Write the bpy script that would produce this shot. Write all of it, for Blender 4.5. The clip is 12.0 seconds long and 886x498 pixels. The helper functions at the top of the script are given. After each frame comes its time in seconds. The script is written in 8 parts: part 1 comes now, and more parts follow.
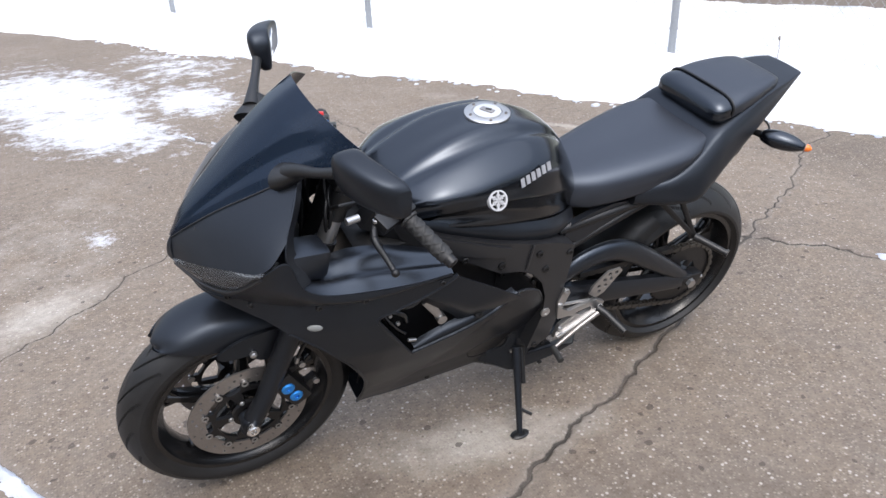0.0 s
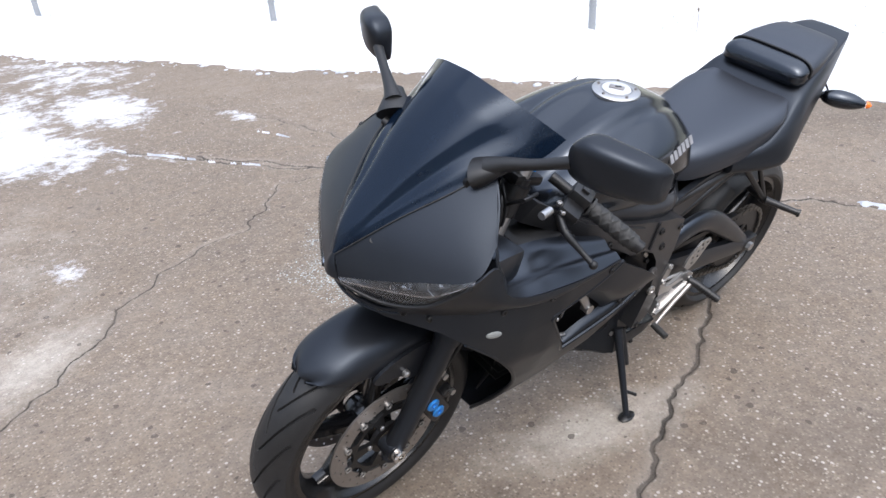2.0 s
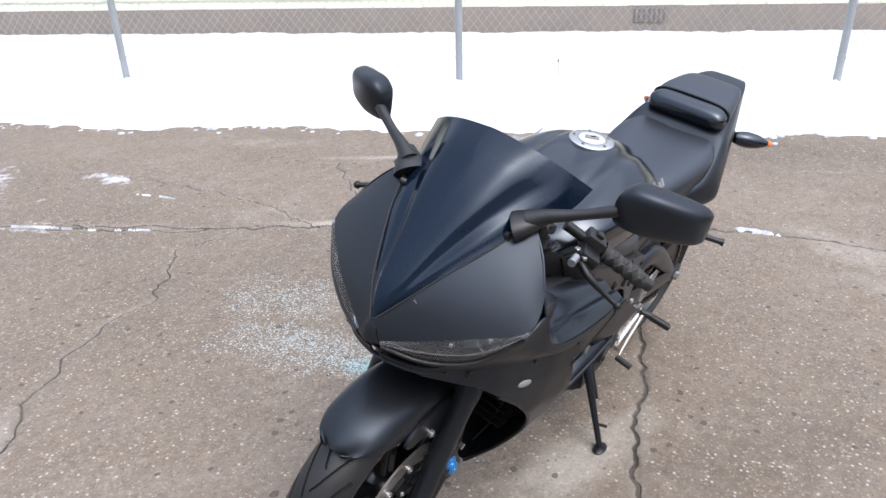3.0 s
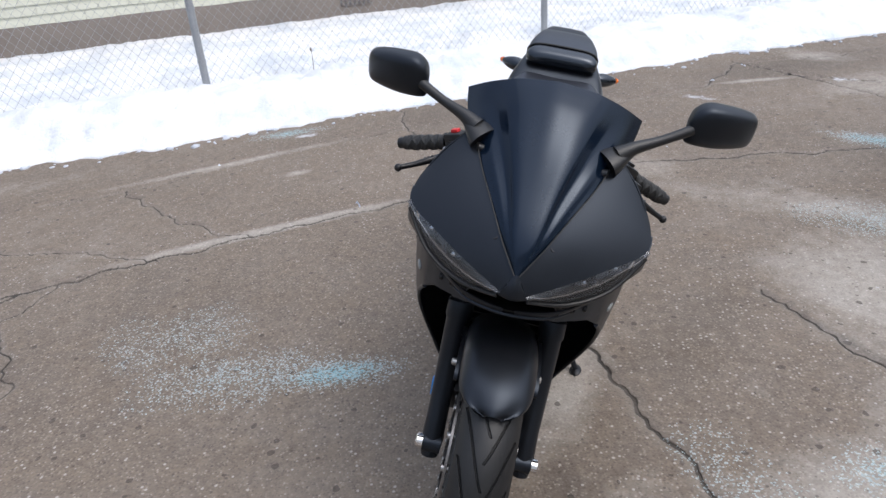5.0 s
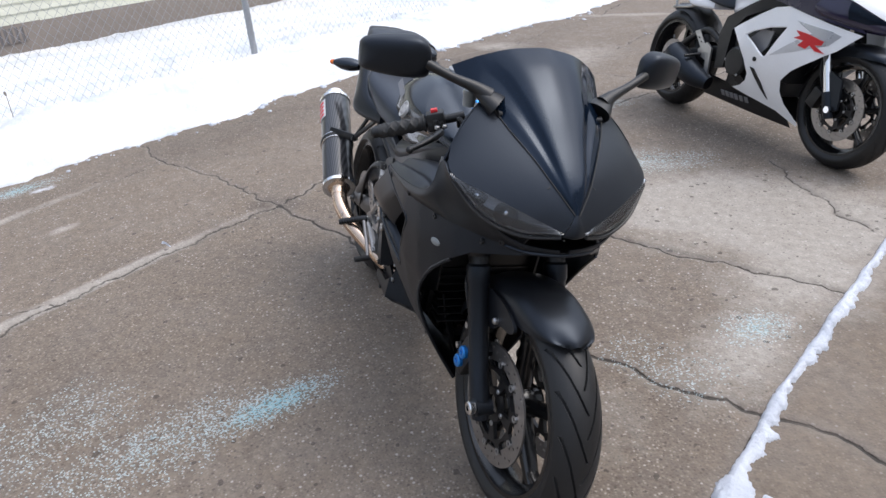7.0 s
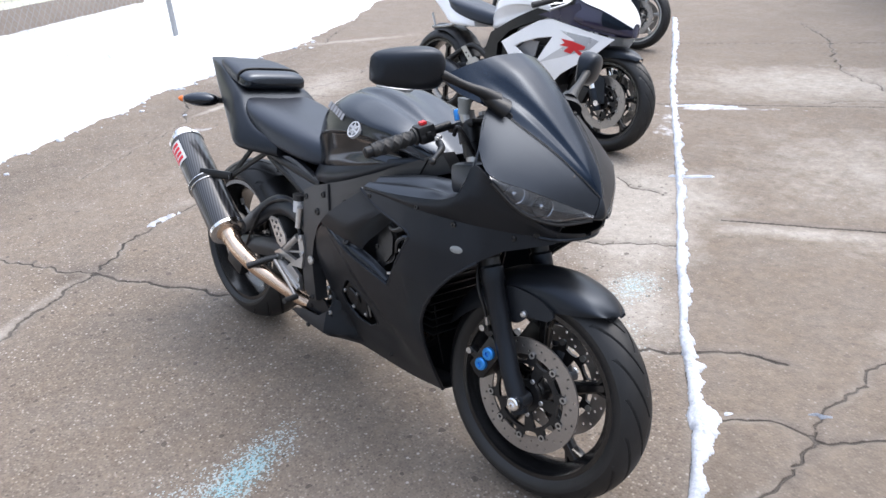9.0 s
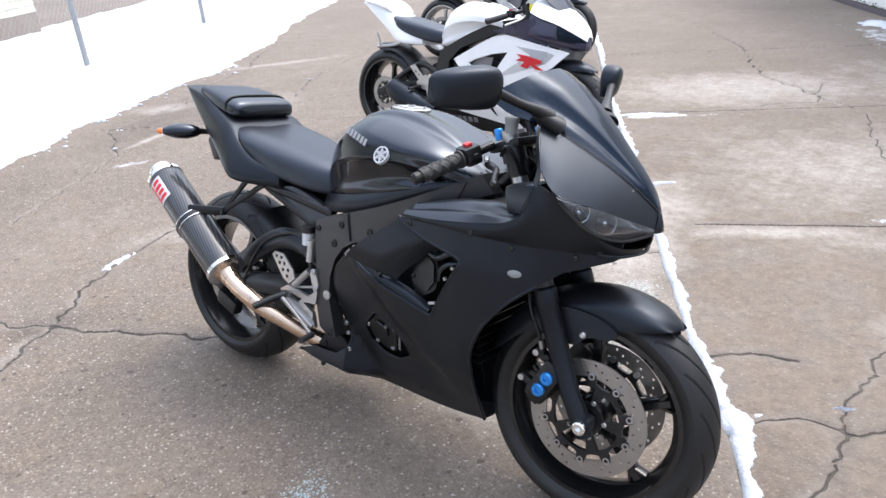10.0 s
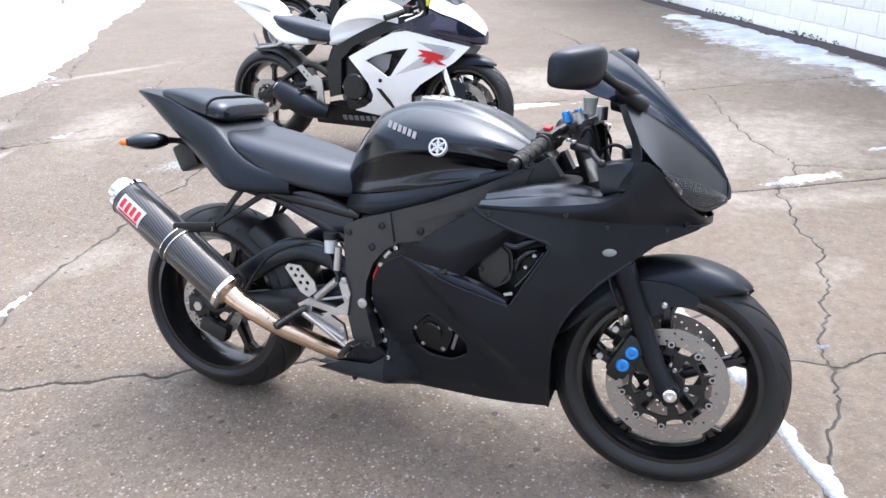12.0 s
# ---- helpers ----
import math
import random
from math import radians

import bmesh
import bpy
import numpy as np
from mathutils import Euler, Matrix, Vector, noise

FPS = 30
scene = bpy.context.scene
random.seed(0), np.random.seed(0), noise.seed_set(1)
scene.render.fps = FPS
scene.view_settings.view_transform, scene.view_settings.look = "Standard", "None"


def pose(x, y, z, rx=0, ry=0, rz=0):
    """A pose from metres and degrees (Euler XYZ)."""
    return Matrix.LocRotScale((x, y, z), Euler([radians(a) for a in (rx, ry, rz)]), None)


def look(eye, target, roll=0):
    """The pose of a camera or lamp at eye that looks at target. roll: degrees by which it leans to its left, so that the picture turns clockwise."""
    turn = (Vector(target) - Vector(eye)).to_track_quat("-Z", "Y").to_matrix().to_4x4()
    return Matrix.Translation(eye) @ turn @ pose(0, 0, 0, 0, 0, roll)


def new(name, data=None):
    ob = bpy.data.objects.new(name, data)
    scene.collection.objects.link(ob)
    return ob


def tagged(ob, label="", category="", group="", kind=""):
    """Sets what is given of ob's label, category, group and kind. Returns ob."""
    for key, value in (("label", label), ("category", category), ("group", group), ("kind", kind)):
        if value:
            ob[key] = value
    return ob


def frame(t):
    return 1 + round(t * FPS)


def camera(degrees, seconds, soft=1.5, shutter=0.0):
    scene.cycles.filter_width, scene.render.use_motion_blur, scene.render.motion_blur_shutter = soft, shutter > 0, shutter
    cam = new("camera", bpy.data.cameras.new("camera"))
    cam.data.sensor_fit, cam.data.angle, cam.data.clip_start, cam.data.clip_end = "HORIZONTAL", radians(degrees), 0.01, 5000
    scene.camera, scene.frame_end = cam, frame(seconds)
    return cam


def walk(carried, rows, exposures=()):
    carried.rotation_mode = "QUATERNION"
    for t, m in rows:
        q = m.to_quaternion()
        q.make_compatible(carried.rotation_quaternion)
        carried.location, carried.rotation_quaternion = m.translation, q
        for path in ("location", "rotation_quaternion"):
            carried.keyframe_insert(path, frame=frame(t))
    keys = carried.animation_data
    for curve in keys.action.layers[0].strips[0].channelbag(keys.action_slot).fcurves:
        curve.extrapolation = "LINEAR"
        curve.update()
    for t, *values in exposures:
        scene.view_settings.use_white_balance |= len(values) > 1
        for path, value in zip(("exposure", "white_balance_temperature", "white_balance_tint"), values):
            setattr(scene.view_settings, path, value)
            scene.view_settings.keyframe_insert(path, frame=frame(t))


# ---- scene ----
cam = camera(64.4, 12.0)
PATH = [  # seconds, eye, target, roll
    (0.0, (0.1184, 1.5959, 1.4119), (-0.6288, -0.0170, 0.4953), -2.65),
    (0.5, (0.2519, 1.5086, 1.4211), (-0.6339, -0.0375, 0.5130), -1.63),
    (1.0, (0.4124, 1.4259, 1.4143), (-0.5506, -0.0736, 0.5065), -2.35),
    (1.5, (0.5233, 1.3391, 1.4043), (-0.4654, -0.1177, 0.4554), -2.26),
    (2.0, (0.5816, 1.1959, 1.4029), (-0.4616, -0.2164, 0.4452), -3.45),
    (2.5, (0.6536, 1.0818, 1.4218), (-0.5136, -0.2505, 0.4930), -2.70),
    (3.0, (0.8227, 0.9503, 1.4322), (-0.5762, -0.1944, 0.5760), -1.50),
    (3.2, (0.8928, 0.8911, 1.4268), (-0.5632, -0.2030, 0.6004), -2.38),
    (4.8, (1.1629, 0.3731, 1.4364), (-0.5522, -0.1146, 0.5306), -3.72),
    (5.0, (1.1909, 0.2983, 1.4324), (-0.5445, -0.1037, 0.5231), -4.32),
    (5.5, (1.2718, 0.1277, 1.4194), (-0.5208, -0.0505, 0.5507), -4.21),
    (6.0, (1.2430, -0.0403, 1.4254), (-0.5582, -0.0399, 0.5563), -6.09),
    (6.5, (1.2542, -0.2276, 1.4207), (-0.5264, 0.0099, 0.5415), -5.08),
    (7.0, (1.2479, -0.4536, 1.4181), (-0.4602, 0.0348, 0.4995), -4.62),
    (7.5, (1.1990, -0.6099, 1.4057), (-0.4054, 0.0984, 0.4443), -4.05),
    (7.7, (1.1838, -0.7006, 1.4241), (-0.3873, 0.0971, 0.4779), -4.03),
    (9.3, (0.7998, -1.1373, 1.4234), (-0.4413, 0.1466, 0.5228), -2.90),
    (9.5, (0.7343, -1.1705, 1.4229), (-0.4643, 0.1530, 0.5219), -2.60),
    (10.0, (0.6048, -1.2412, 1.4296), (-0.5367, 0.1536, 0.5628), -4.10),
    (10.5, (0.4962, -1.3264, 1.4309), (-0.5173, 0.1582, 0.5542), -3.15),
    (11.0, (0.3612, -1.4541, 1.4204), (-0.5093, 0.1095, 0.5273), -2.52),
    (11.5, (0.2066, -1.5146, 1.4095), (-0.5202, 0.1071, 0.4920), -0.55),
    (12.0, (0.0343, -1.5147, 1.4133), (-0.6462, 0.1443, 0.5274), -2.78),
]
walk(cam, [(t, look(eye, target, roll)) for t, eye, target, roll in PATH],
     exposures=[(0.0, 1.12), (1.0, 1.2), (3.0, 1.2), (4.8, 0.62), (5.5, 0.52), (6.5, 0.58), (7.5, 0.9), (9.5, 1.32), (11.0, 1.54), (12.0, 1.64)])

# ---- daylight: a bright overcast winter sky ----
world = bpy.data.worlds.new("overcast_sky")
scene.world = world
world.use_nodes = True
_n, _l = world.node_tree.nodes, world.node_tree.links
_n.clear()
_sky = _n.new("ShaderNodeTexSky")
_sky.sky_type, _sky.sun_disc = "NISHITA", False
_sky.sun_elevation, _sky.sun_rotation = radians(58), radians(20)
_sky.air_density, _sky.dust_density, _sky.ozone_density = 1.0, 2.5, 2.0
_hsv = _n.new("ShaderNodeHueSaturation")
_hsv.inputs["Saturation"].default_value = 0.56
# an overcast sky is brightest overhead
_dir, _xyz, _lift = _n.new("ShaderNodeTexCoord"), _n.new("ShaderNodeSeparateXYZ"), _n.new("ShaderNodeMapRange")
_lift.inputs["To Min"].default_value, _lift.inputs["To Max"].default_value = 0.05, 0.35
_bg, _out = _n.new("ShaderNodeBackground"), _n.new("ShaderNodeOutputWorld")
_l.new(_dir.outputs["Generated"], _xyz.inputs[0])
_l.new(_xyz.outputs["Z"], _lift.inputs["Value"])
_l.new(_lift.outputs[0], _bg.inputs["Strength"])
_l.new(_sky.outputs[0], _hsv.inputs["Color"])
_l.new(_hsv.outputs[0], _bg.inputs["Color"])
_l.new(_bg.outputs[0], _out.inputs["Surface"])

sun_data = bpy.data.lights.new("sun", "SUN")
sun_data.energy, sun_data.angle, sun_data.color = 0.3, radians(80), (0.97, 0.985, 1.0)
sun = new("sun", sun_data)
sun.matrix_world = look((0, 0, 20), (2.0, -2.5, 10.0))

# ---- node materials ----
def shader(name, colour, rough=0.5, metal=0.0, coat=0.0, spec=0.5):
    m = bpy.data.materials.new(name)
    m.use_nodes = True
    b = m.node_tree.nodes["Principled BSDF"]
    b.inputs["Base Color"].default_value = (*colour, 1)
    b.inputs["Roughness"].default_value = rough
    b.inputs["Metallic"].default_value = metal
    b.inputs["Coat Weight"].default_value = coat
    b.inputs["Coat Roughness"].default_value = 0.08
    b.inputs["Specular IOR Level"].default_value = spec
    return m, m.node_tree.nodes, m.node_tree.links, b


def noise_node(n, l, scale, detail=4.0, rough=0.55, coords="Object"):
    tc, t = n.new("ShaderNodeTexCoord"), n.new("ShaderNodeTexNoise")
    t.inputs["Scale"].default_value, t.inputs["Detail"].default_value, t.inputs["Roughness"].default_value = scale, detail, rough
    l.new(tc.outputs[coords], t.inputs["Vector"])
    return t.outputs["Fac"]


def ramp(n, l, fac, *stops):
    r = n.new("ShaderNodeValToRGB")
    e = r.color_ramp.elements
    while len(e) < len(stops):
        e.new(0.5)
    for s, (p, c) in zip(e, stops):
        s.position, s.color = p, (c, c, c, 1) if isinstance(c, (int, float)) else (*c, 1)
    l.new(fac, r.inputs["Fac"])
    return r.outputs["Color"]


def mix(n, l, fac, a, b, kind="MIX"):
    m = n.new("ShaderNodeMix")
    m.data_type, m.blend_type = "RGBA", kind
    for i, v in ((0, fac), (6, a), (7, b)):
        if isinstance(v, (int, float)):
            m.inputs[i].default_value = v if i == 0 else (v, v, v, 1)
        elif isinstance(v, tuple):
            m.inputs[i].default_value = (*v, 1)
        else:
            l.new(v, m.inputs[i])
    return m.outputs[2]


def maths(n, l, op, a, b=None, clamp=False):
    m = n.new("ShaderNodeMath")
    m.operation, m.use_clamp = op, clamp
    for i, v in enumerate((a, b)):
        if v is None:
            continue
        if isinstance(v, (int, float)):
            m.inputs[i].default_value = v
        else:
            l.new(v, m.inputs[i])
    return m.outputs[0]


def bump(n, l, b, height, strength=0.2, distance=0.002):
    u = n.new("ShaderNodeBump")
    u.inputs["Strength"].default_value, u.inputs["Distance"].default_value = strength, distance
    l.new(height, u.inputs["Height"])
    l.new(u.outputs[0], b.inputs["Normal"])


def worn(name, colour, rough=0.5, metal=0.0, coat=0.0, grain=60.0, vary=0.25, relief=0.08, dust=0.0, spec=0.5):
    """A surface with two scales of variation in colour and gloss, and a fine relief."""
    m, n, l, b = shader(name, colour, rough, metal, coat, spec)
    broad, fine = noise_node(n, l, 5.0, 5), noise_node(n, l, grain, 4)
    lo, hi = tuple(c * (1 - vary) for c in colour), tuple(min(1, c * (1 + vary)) for c in colour)
    c = mix(n, l, broad, lo, hi)
    c = mix(n, l, ramp(n, l, fine, (0.35, 0.0), (0.75, 0.5)), c, tuple(min(1, v * (1 + vary)) for v in colour))
    if dust:
        c = mix(n, l, maths(n, l, "MULTIPLY", ramp(n, l, noise_node(n, l, 14, 6, 0.7), (0.5, 0.0), (0.8, 1.0)), dust), c, (0.22, 0.2, 0.18))
    l.new(c, b.inputs["Base Color"])
    r = n.new("ShaderNodeMapRange")
    r.inputs[3].default_value, r.inputs[4].default_value = max(0.02, rough - 0.09), min(1, rough + 0.09)
    l.new(broad, r.inputs[0])
    l.new(r.outputs[0], b.inputs["Roughness"])
    if relief:
        bump(n, l, b, fine, relief, 0.0015)
    return m


# ---- mesh helpers ----
def part(name, bm, material, parent=None, label="", smooth=True, sharp=38):
    """Links a bmesh as one mesh object under a thing or a part."""
    bmesh.ops.recalc_face_normals(bm, faces=bm.faces)
    for f in bm.faces:
        f.smooth = smooth
    for e in bm.edges:
        e.smooth = not (len(e.link_faces) == 2 and e.calc_face_angle(0) > radians(sharp))
    me = bpy.data.meshes.new(name)
    bm.to_mesh(me)
    bm.free()
    me.materials.append(material)
    ob = new(name, me)
    if parent is not None:
        ob.parent = parent
    if label:
        tagged(ob, label)
    return ob


def spline(pts, n=6, closed=False):
    """Points of a smooth curve through pts, n to a span."""
    p = [np.array(q, float) for q in pts]
    k, out = len(p), []
    for i in range(k if closed else k - 1):
        if closed:
            a, b, c, d = p[i - 1], p[i], p[(i + 1) % k], p[(i + 2) % k]
        else:
            a, b, c, d = p[max(i - 1, 0)], p[i], p[i + 1], p[min(i + 2, k - 1)]
        for j in range(n):
            t = j / n
            out.append(0.5 * (2 * b + (c - a) * t + (2 * a - 5 * b + 4 * c - d) * t * t + (3 * b - a - 3 * c + d) * t ** 3))
    if not closed:
        out.append(p[-1])
    return out


def grid_faces(bm, rows, wrap_u=False, wrap_v=False):
    v = [[bm.verts.new(p) for p in r] for r in rows]
    a, b = len(v), len(v[0])
    for i in range(a if wrap_u else a - 1):
        for j in range(b if wrap_v else b - 1):
            q = (v[i][j], v[(i + 1) % a][j], v[(i + 1) % a][(j + 1) % b], v[i][(j + 1) % b])
            if len(set(q)) == 4:
                bm.faces.new(q)
    return v


def fine_rows(rows, nu=5, nv=5, wrap_v=False):
    """A smooth fine grid through a coarse grid of points."""
    across = [spline(r, nv, wrap_v) for r in rows]
    cols = [spline([r[j] for r in across], nu) for j in range(len(across[0]))]
    return [[c[i] for c in cols] for i in range(len(cols[0]))]


def thicken(bm, depth):
    """Gives an open sheet a thickness to the inside of its normals."""
    bm.normal_update()
    geom = bmesh.ops.solidify(bm, geom=bm.faces[:], thickness=depth)
    return geom


def skin(rows, nu=5, nv=5, depth=0.003, mirror=False, wrap_v=False, bm=None):
    """A curved panel through a coarse grid of points, with thickness; mirror adds its twin on the other side."""
    bm = bm or bmesh.new()
    for s in ((1, -1) if mirror else (1,)):
        b2 = bmesh.new()
        grid_faces(b2, [[(p[0], p[1] * s, p[2]) for p in r] for r in fine_rows(rows, nu, nv, wrap_v)], wrap_v=wrap_v)
        bmesh.ops.recalc_face_normals(b2, faces=b2.faces)
        if depth:
            thicken(b2, depth)
        me = bpy.data.meshes.new("tmp")
        b2.to_mesh(me)
        b2.free()
        bm.from_mesh(me)
        bpy.data.meshes.remove(me)
    return bm


def loft(sections, n=4, closed_ends=True, nv=4, bm=None):
    """A closed body through rings of points (one ring a section)."""
    bm = bm or bmesh.new()
    rings = fine_rows(sections, n, nv, True)
    v = grid_faces(bm, rings, wrap_v=True)
    if closed_ends:
        bm.faces.new(v[0])
        bm.faces.new(list(reversed(v[-1])))
    return bm


def tube(path, radius, n=10, smooth=0, caps=True, bm=None):
    """A round bar along a path; radius may be one number or one per point."""
    bm = bm or bmesh.new()
    rad = list(radius) if isinstance(radius, (list, tuple)) else [radius] * len(path)
    pts = [Vector(p) for p in path]
    if smooth:
        q = spline([(*p, r) for p, r in zip(path, rad)], smooth)
        pts, rad = [Vector(p[:3]) for p in q], [p[3] for p in q]
    rings, up = [], None
    for i, p in enumerate(pts):
        t = (pts[min(i + 1, len(pts) - 1)] - pts[max(i - 1, 0)]).normalized()
        if up is None:
            up = t.orthogonal().normalized()
        up = (up - t * up.dot(t)).normalized()
        w = t.cross(up)
        rings.append([p + (up * math.cos(a) + w * math.sin(a)) * rad[i] for a in [2 * math.pi * k / n for k in range(n)]])
    v = grid_faces(bm, rings, wrap_v=True)
    if caps:
        bm.faces.new(v[0])
        bm.faces.new(list(reversed(v[-1])))
    return bm


def lathe(profile, n=48, axis="y", centre=(0, 0, 0), closed=False, bm=None):
    """A turned body: profile of (along the axis, radius)."""
    bm = bm or bmesh.new()
    rings = []
    for k in range(n):
        a = 2 * math.pi * k / n
        c, s = math.cos(a), math.sin(a)
        ring = []
        for h, r in profile:
            q = {"y": (r * c, h, r * s), "z": (r * c, r * s, h), "x": (h, r * c, r * s)}[axis]
            ring.append((q[0] + centre[0], q[1] + centre[1], q[2] + centre[2]))
        rings.append(ring)
    grid_faces(bm, rings, wrap_u=True, wrap_v=closed)
    bmesh.ops.remove_doubles(bm, verts=bm.verts, dist=1e-6)
    return bm


def rod(a, b, r, n=12, bm=None, r2=None):
    return tube([a, b], [r, r if r2 is None else r2], n, bm=bm)


def block(lo, hi, bevel=0.004, bm=None, m=None):
    """A bevelled box between two corners."""
    bm = bm or bmesh.new()
    b2 = bmesh.new()
    bmesh.ops.create_cube(b2, size=1)
    for v in b2.verts:
        v.co = Vector([(lo[i] + hi[i]) / 2 + v.co[i] * (hi[i] - lo[i]) for i in range(3)])
    if bevel:
        bmesh.ops.bevel(b2, geom=b2.edges[:], offset=bevel, segments=2, profile=0.6, affect="EDGES")
    if m is not None:
        b2.transform(m)
    me = bpy.data.meshes.new("tmp")
    b2.to_mesh(me)
    b2.free()
    bm.from_mesh(me)
    bpy.data.meshes.remove(me)
    return bm


def plate(outline, depth, shape, holes=(), step=0.03, bm=None):
    """A panel cut to an outline (x, z) with holes, bent to y = shape(x, z), depth thick towards the middle of the machine."""
    bm = bm or bmesh.new()
    b2 = bmesh.new()
    edges = []
    for ring in (outline, *holes):
        vs = [b2.verts.new((p[0], 0, p[1])) for p in ring]
        edges += [b2.edges.new((vs[i], vs[(i + 1) % len(vs)])) for i in range(len(vs))]
    bmesh.ops.triangle_fill(b2, use_beauty=True, use_dissolve=False, edges=edges)
    if step:
        xs, zs = [p[0] for p in outline], [p[1] for p in outline]
        for k, (lo, hi) in ((0, (min(xs), max(xs))), (2, (min(zs), max(zs)))):
            c = lo + step / 2
            while c < hi:
                no = (1, 0, 0) if k == 0 else (0, 0, 1)
                co = (c, 0, 0) if k == 0 else (0, 0, c)
                bmesh.ops.bisect_plane(b2, geom=b2.verts[:] + b2.edges[:] + b2.faces[:], plane_co=co, plane_no=no, dist=1e-5)
                c += step
    side = 1.0 if shape(outline[0][0], outline[0][1]) > 0 else -1.0
    rim = [e for e in b2.edges if len(e.link_faces) == 1]
    top = {v: v.co.copy() for v in b2.verts}
    low = {}
    faces = b2.faces[:]
    for v in list(top):
        x, z = v.co.x, v.co.z
        y = shape(x, z)
        low[v] = b2.verts.new((x, y - side * depth, z))
        v.co.y = y
    for f in faces:
        b2.faces.new([low[v] for v in reversed(f.verts)])
    for e in rim:
        a, b = e.verts
        b2.faces.new((a, b, low[b], low[a]))
    me = bpy.data.meshes.new("tmp")
    b2.to_mesh(me)
    b2.free()
    bm.from_mesh(me)
    bpy.data.meshes.remove(me)
    return bm


def thing(name, label, category, m=None, group="", kind=""):
    """An Empty at the base of a thing, to which its parts are parented."""
    ob = tagged(new(name), label, category, group, kind)
    ob.empty_display_size = 0.1
    if m is not None:
        ob.matrix_world = m
    return ob


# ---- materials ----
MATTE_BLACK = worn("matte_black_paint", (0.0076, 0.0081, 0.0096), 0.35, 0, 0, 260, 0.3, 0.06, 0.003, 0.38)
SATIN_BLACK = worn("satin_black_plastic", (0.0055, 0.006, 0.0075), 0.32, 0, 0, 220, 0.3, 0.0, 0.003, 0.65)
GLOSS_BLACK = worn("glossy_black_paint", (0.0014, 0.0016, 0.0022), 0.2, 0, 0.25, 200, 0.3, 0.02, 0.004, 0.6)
FRAME_GREY = worn("dark_grey_frame_paint", (0.0145, 0.0148, 0.0165), 0.36, 0, 0, 240, 0.25, 0.08, 0.01, 0.5)
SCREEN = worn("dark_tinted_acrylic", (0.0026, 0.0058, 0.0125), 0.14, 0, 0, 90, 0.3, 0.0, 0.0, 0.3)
PLASTIC = worn("textured_black_plastic", (0.0045, 0.0045, 0.0051), 0.44, 0, 0, 320, 0.3, 0.2, 0.008)
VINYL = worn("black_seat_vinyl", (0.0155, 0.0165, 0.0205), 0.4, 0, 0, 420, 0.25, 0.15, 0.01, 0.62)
RUBBER = worn("tyre_rubber", (0.0075, 0.0075, 0.008), 0.5, 0, 0, 120, 0.35, 0.2, 0.03, 0.45)
GRIP = worn("grip_rubber", (0.014, 0.014, 0.014), 0.62, 0, 0, 300, 0.3, 0.3)
RIM_BLACK = worn("black_cast_wheel", (0.004, 0.004, 0.0045), 0.24, 0, 0.2, 150, 0.3, 0.05, 0.02)
CAST = worn("dark_cast_metal", (0.0068, 0.0068, 0.0075), 0.4, 0.2, 0, 180, 0.35, 0.2, 0.04)
ALLOY = worn("bare_cast_alloy", (0.42, 0.415, 0.41), 0.34, 0.9, 0, 140, 0.2, 0.12)
STEEL = worn("brushed_disc_steel", (0.3, 0.28, 0.265), 0.36, 0.85, 0, 220, 0.25, 0.15)
MIRROR = worn("mirror_glass", (0.35, 0.36, 0.38), 0.05, 1.0, 0, 60, 0.05, 0.0)
RESERVOIR = worn("cloudy_plastic", (0.22, 0.23, 0.225), 0.35, 0, 0, 60, 0.2, 0.02)
LAMP_BOWL = worn("lamp_reflector", (0.16, 0.16, 0.17), 0.15, 1.0, 0, 60, 0.2, 0.02)
LAMP_SHELL = worn("smoked_lamp_housing", (0.34, 0.34, 0.35), 0.3, 0.6, 0, 60, 0.2, 0.02)
CHROME = worn("polished_metal", (0.8, 0.79, 0.78), 0.12, 1.0, 0, 60, 0.1, 0.02)
PIPE = worn("heat_tinted_steel", (0.62, 0.47, 0.36), 0.24, 1.0, 0, 24, 0.3, 0.05)
BLUE_ANOD = worn("blue_anodised_metal", (0.03, 0.22, 0.6), 0.3, 0.6, 0, 100, 0.2, 0.05)
RED_PART = worn("red_plastic", (0.55, 0.02, 0.025), 0.4, 0, 0, 100, 0.2, 0.05)
ORANGE_PART = worn("amber_lens", (0.75, 0.16, 0.02), 0.25, 0, 0.3, 100, 0.2, 0.02)
YELLOW_PART = worn("yellow_plastic", (0.75, 0.6, 0.03), 0.4, 0, 0, 100, 0.2, 0.05)
SILVER_MARK = worn("silver_decal", (0.52, 0.52, 0.53), 0.35, 0.3, 0, 120, 0.08, 0.0)
GREY_MARK = worn("grey_lettering", (0.2, 0.2, 0.21), 0.4, 0.2, 0, 120, 0.1, 0.0)
WHITE_MARK = worn("white_decal", (0.6, 0.6, 0.6), 0.4, 0, 0, 120, 0.06, 0.0)
RED_MARK = worn("red_decal", (0.62, 0.015, 0.03), 0.38, 0, 0, 120, 0.1, 0.0)
WHITE_PAINT = worn("white_fairing_paint", (0.84, 0.845, 0.855), 0.2, 0, 0.5, 80, 0.05, 0.01, 0.03)
PURPLE_PAINT = worn("dark_violet_paint", (0.018, 0.015, 0.04), 0.25, 0, 0.4, 80, 0.2, 0.01)
SILVER_PAINT = worn("silver_paint", (0.5, 0.51, 0.53), 0.28, 0.4, 0.3, 80, 0.1, 0.01)
CHAIN = worn("dull_chain_steel", (0.075, 0.068, 0.06), 0.5, 0.7, 0, 300, 0.4, 0.3)
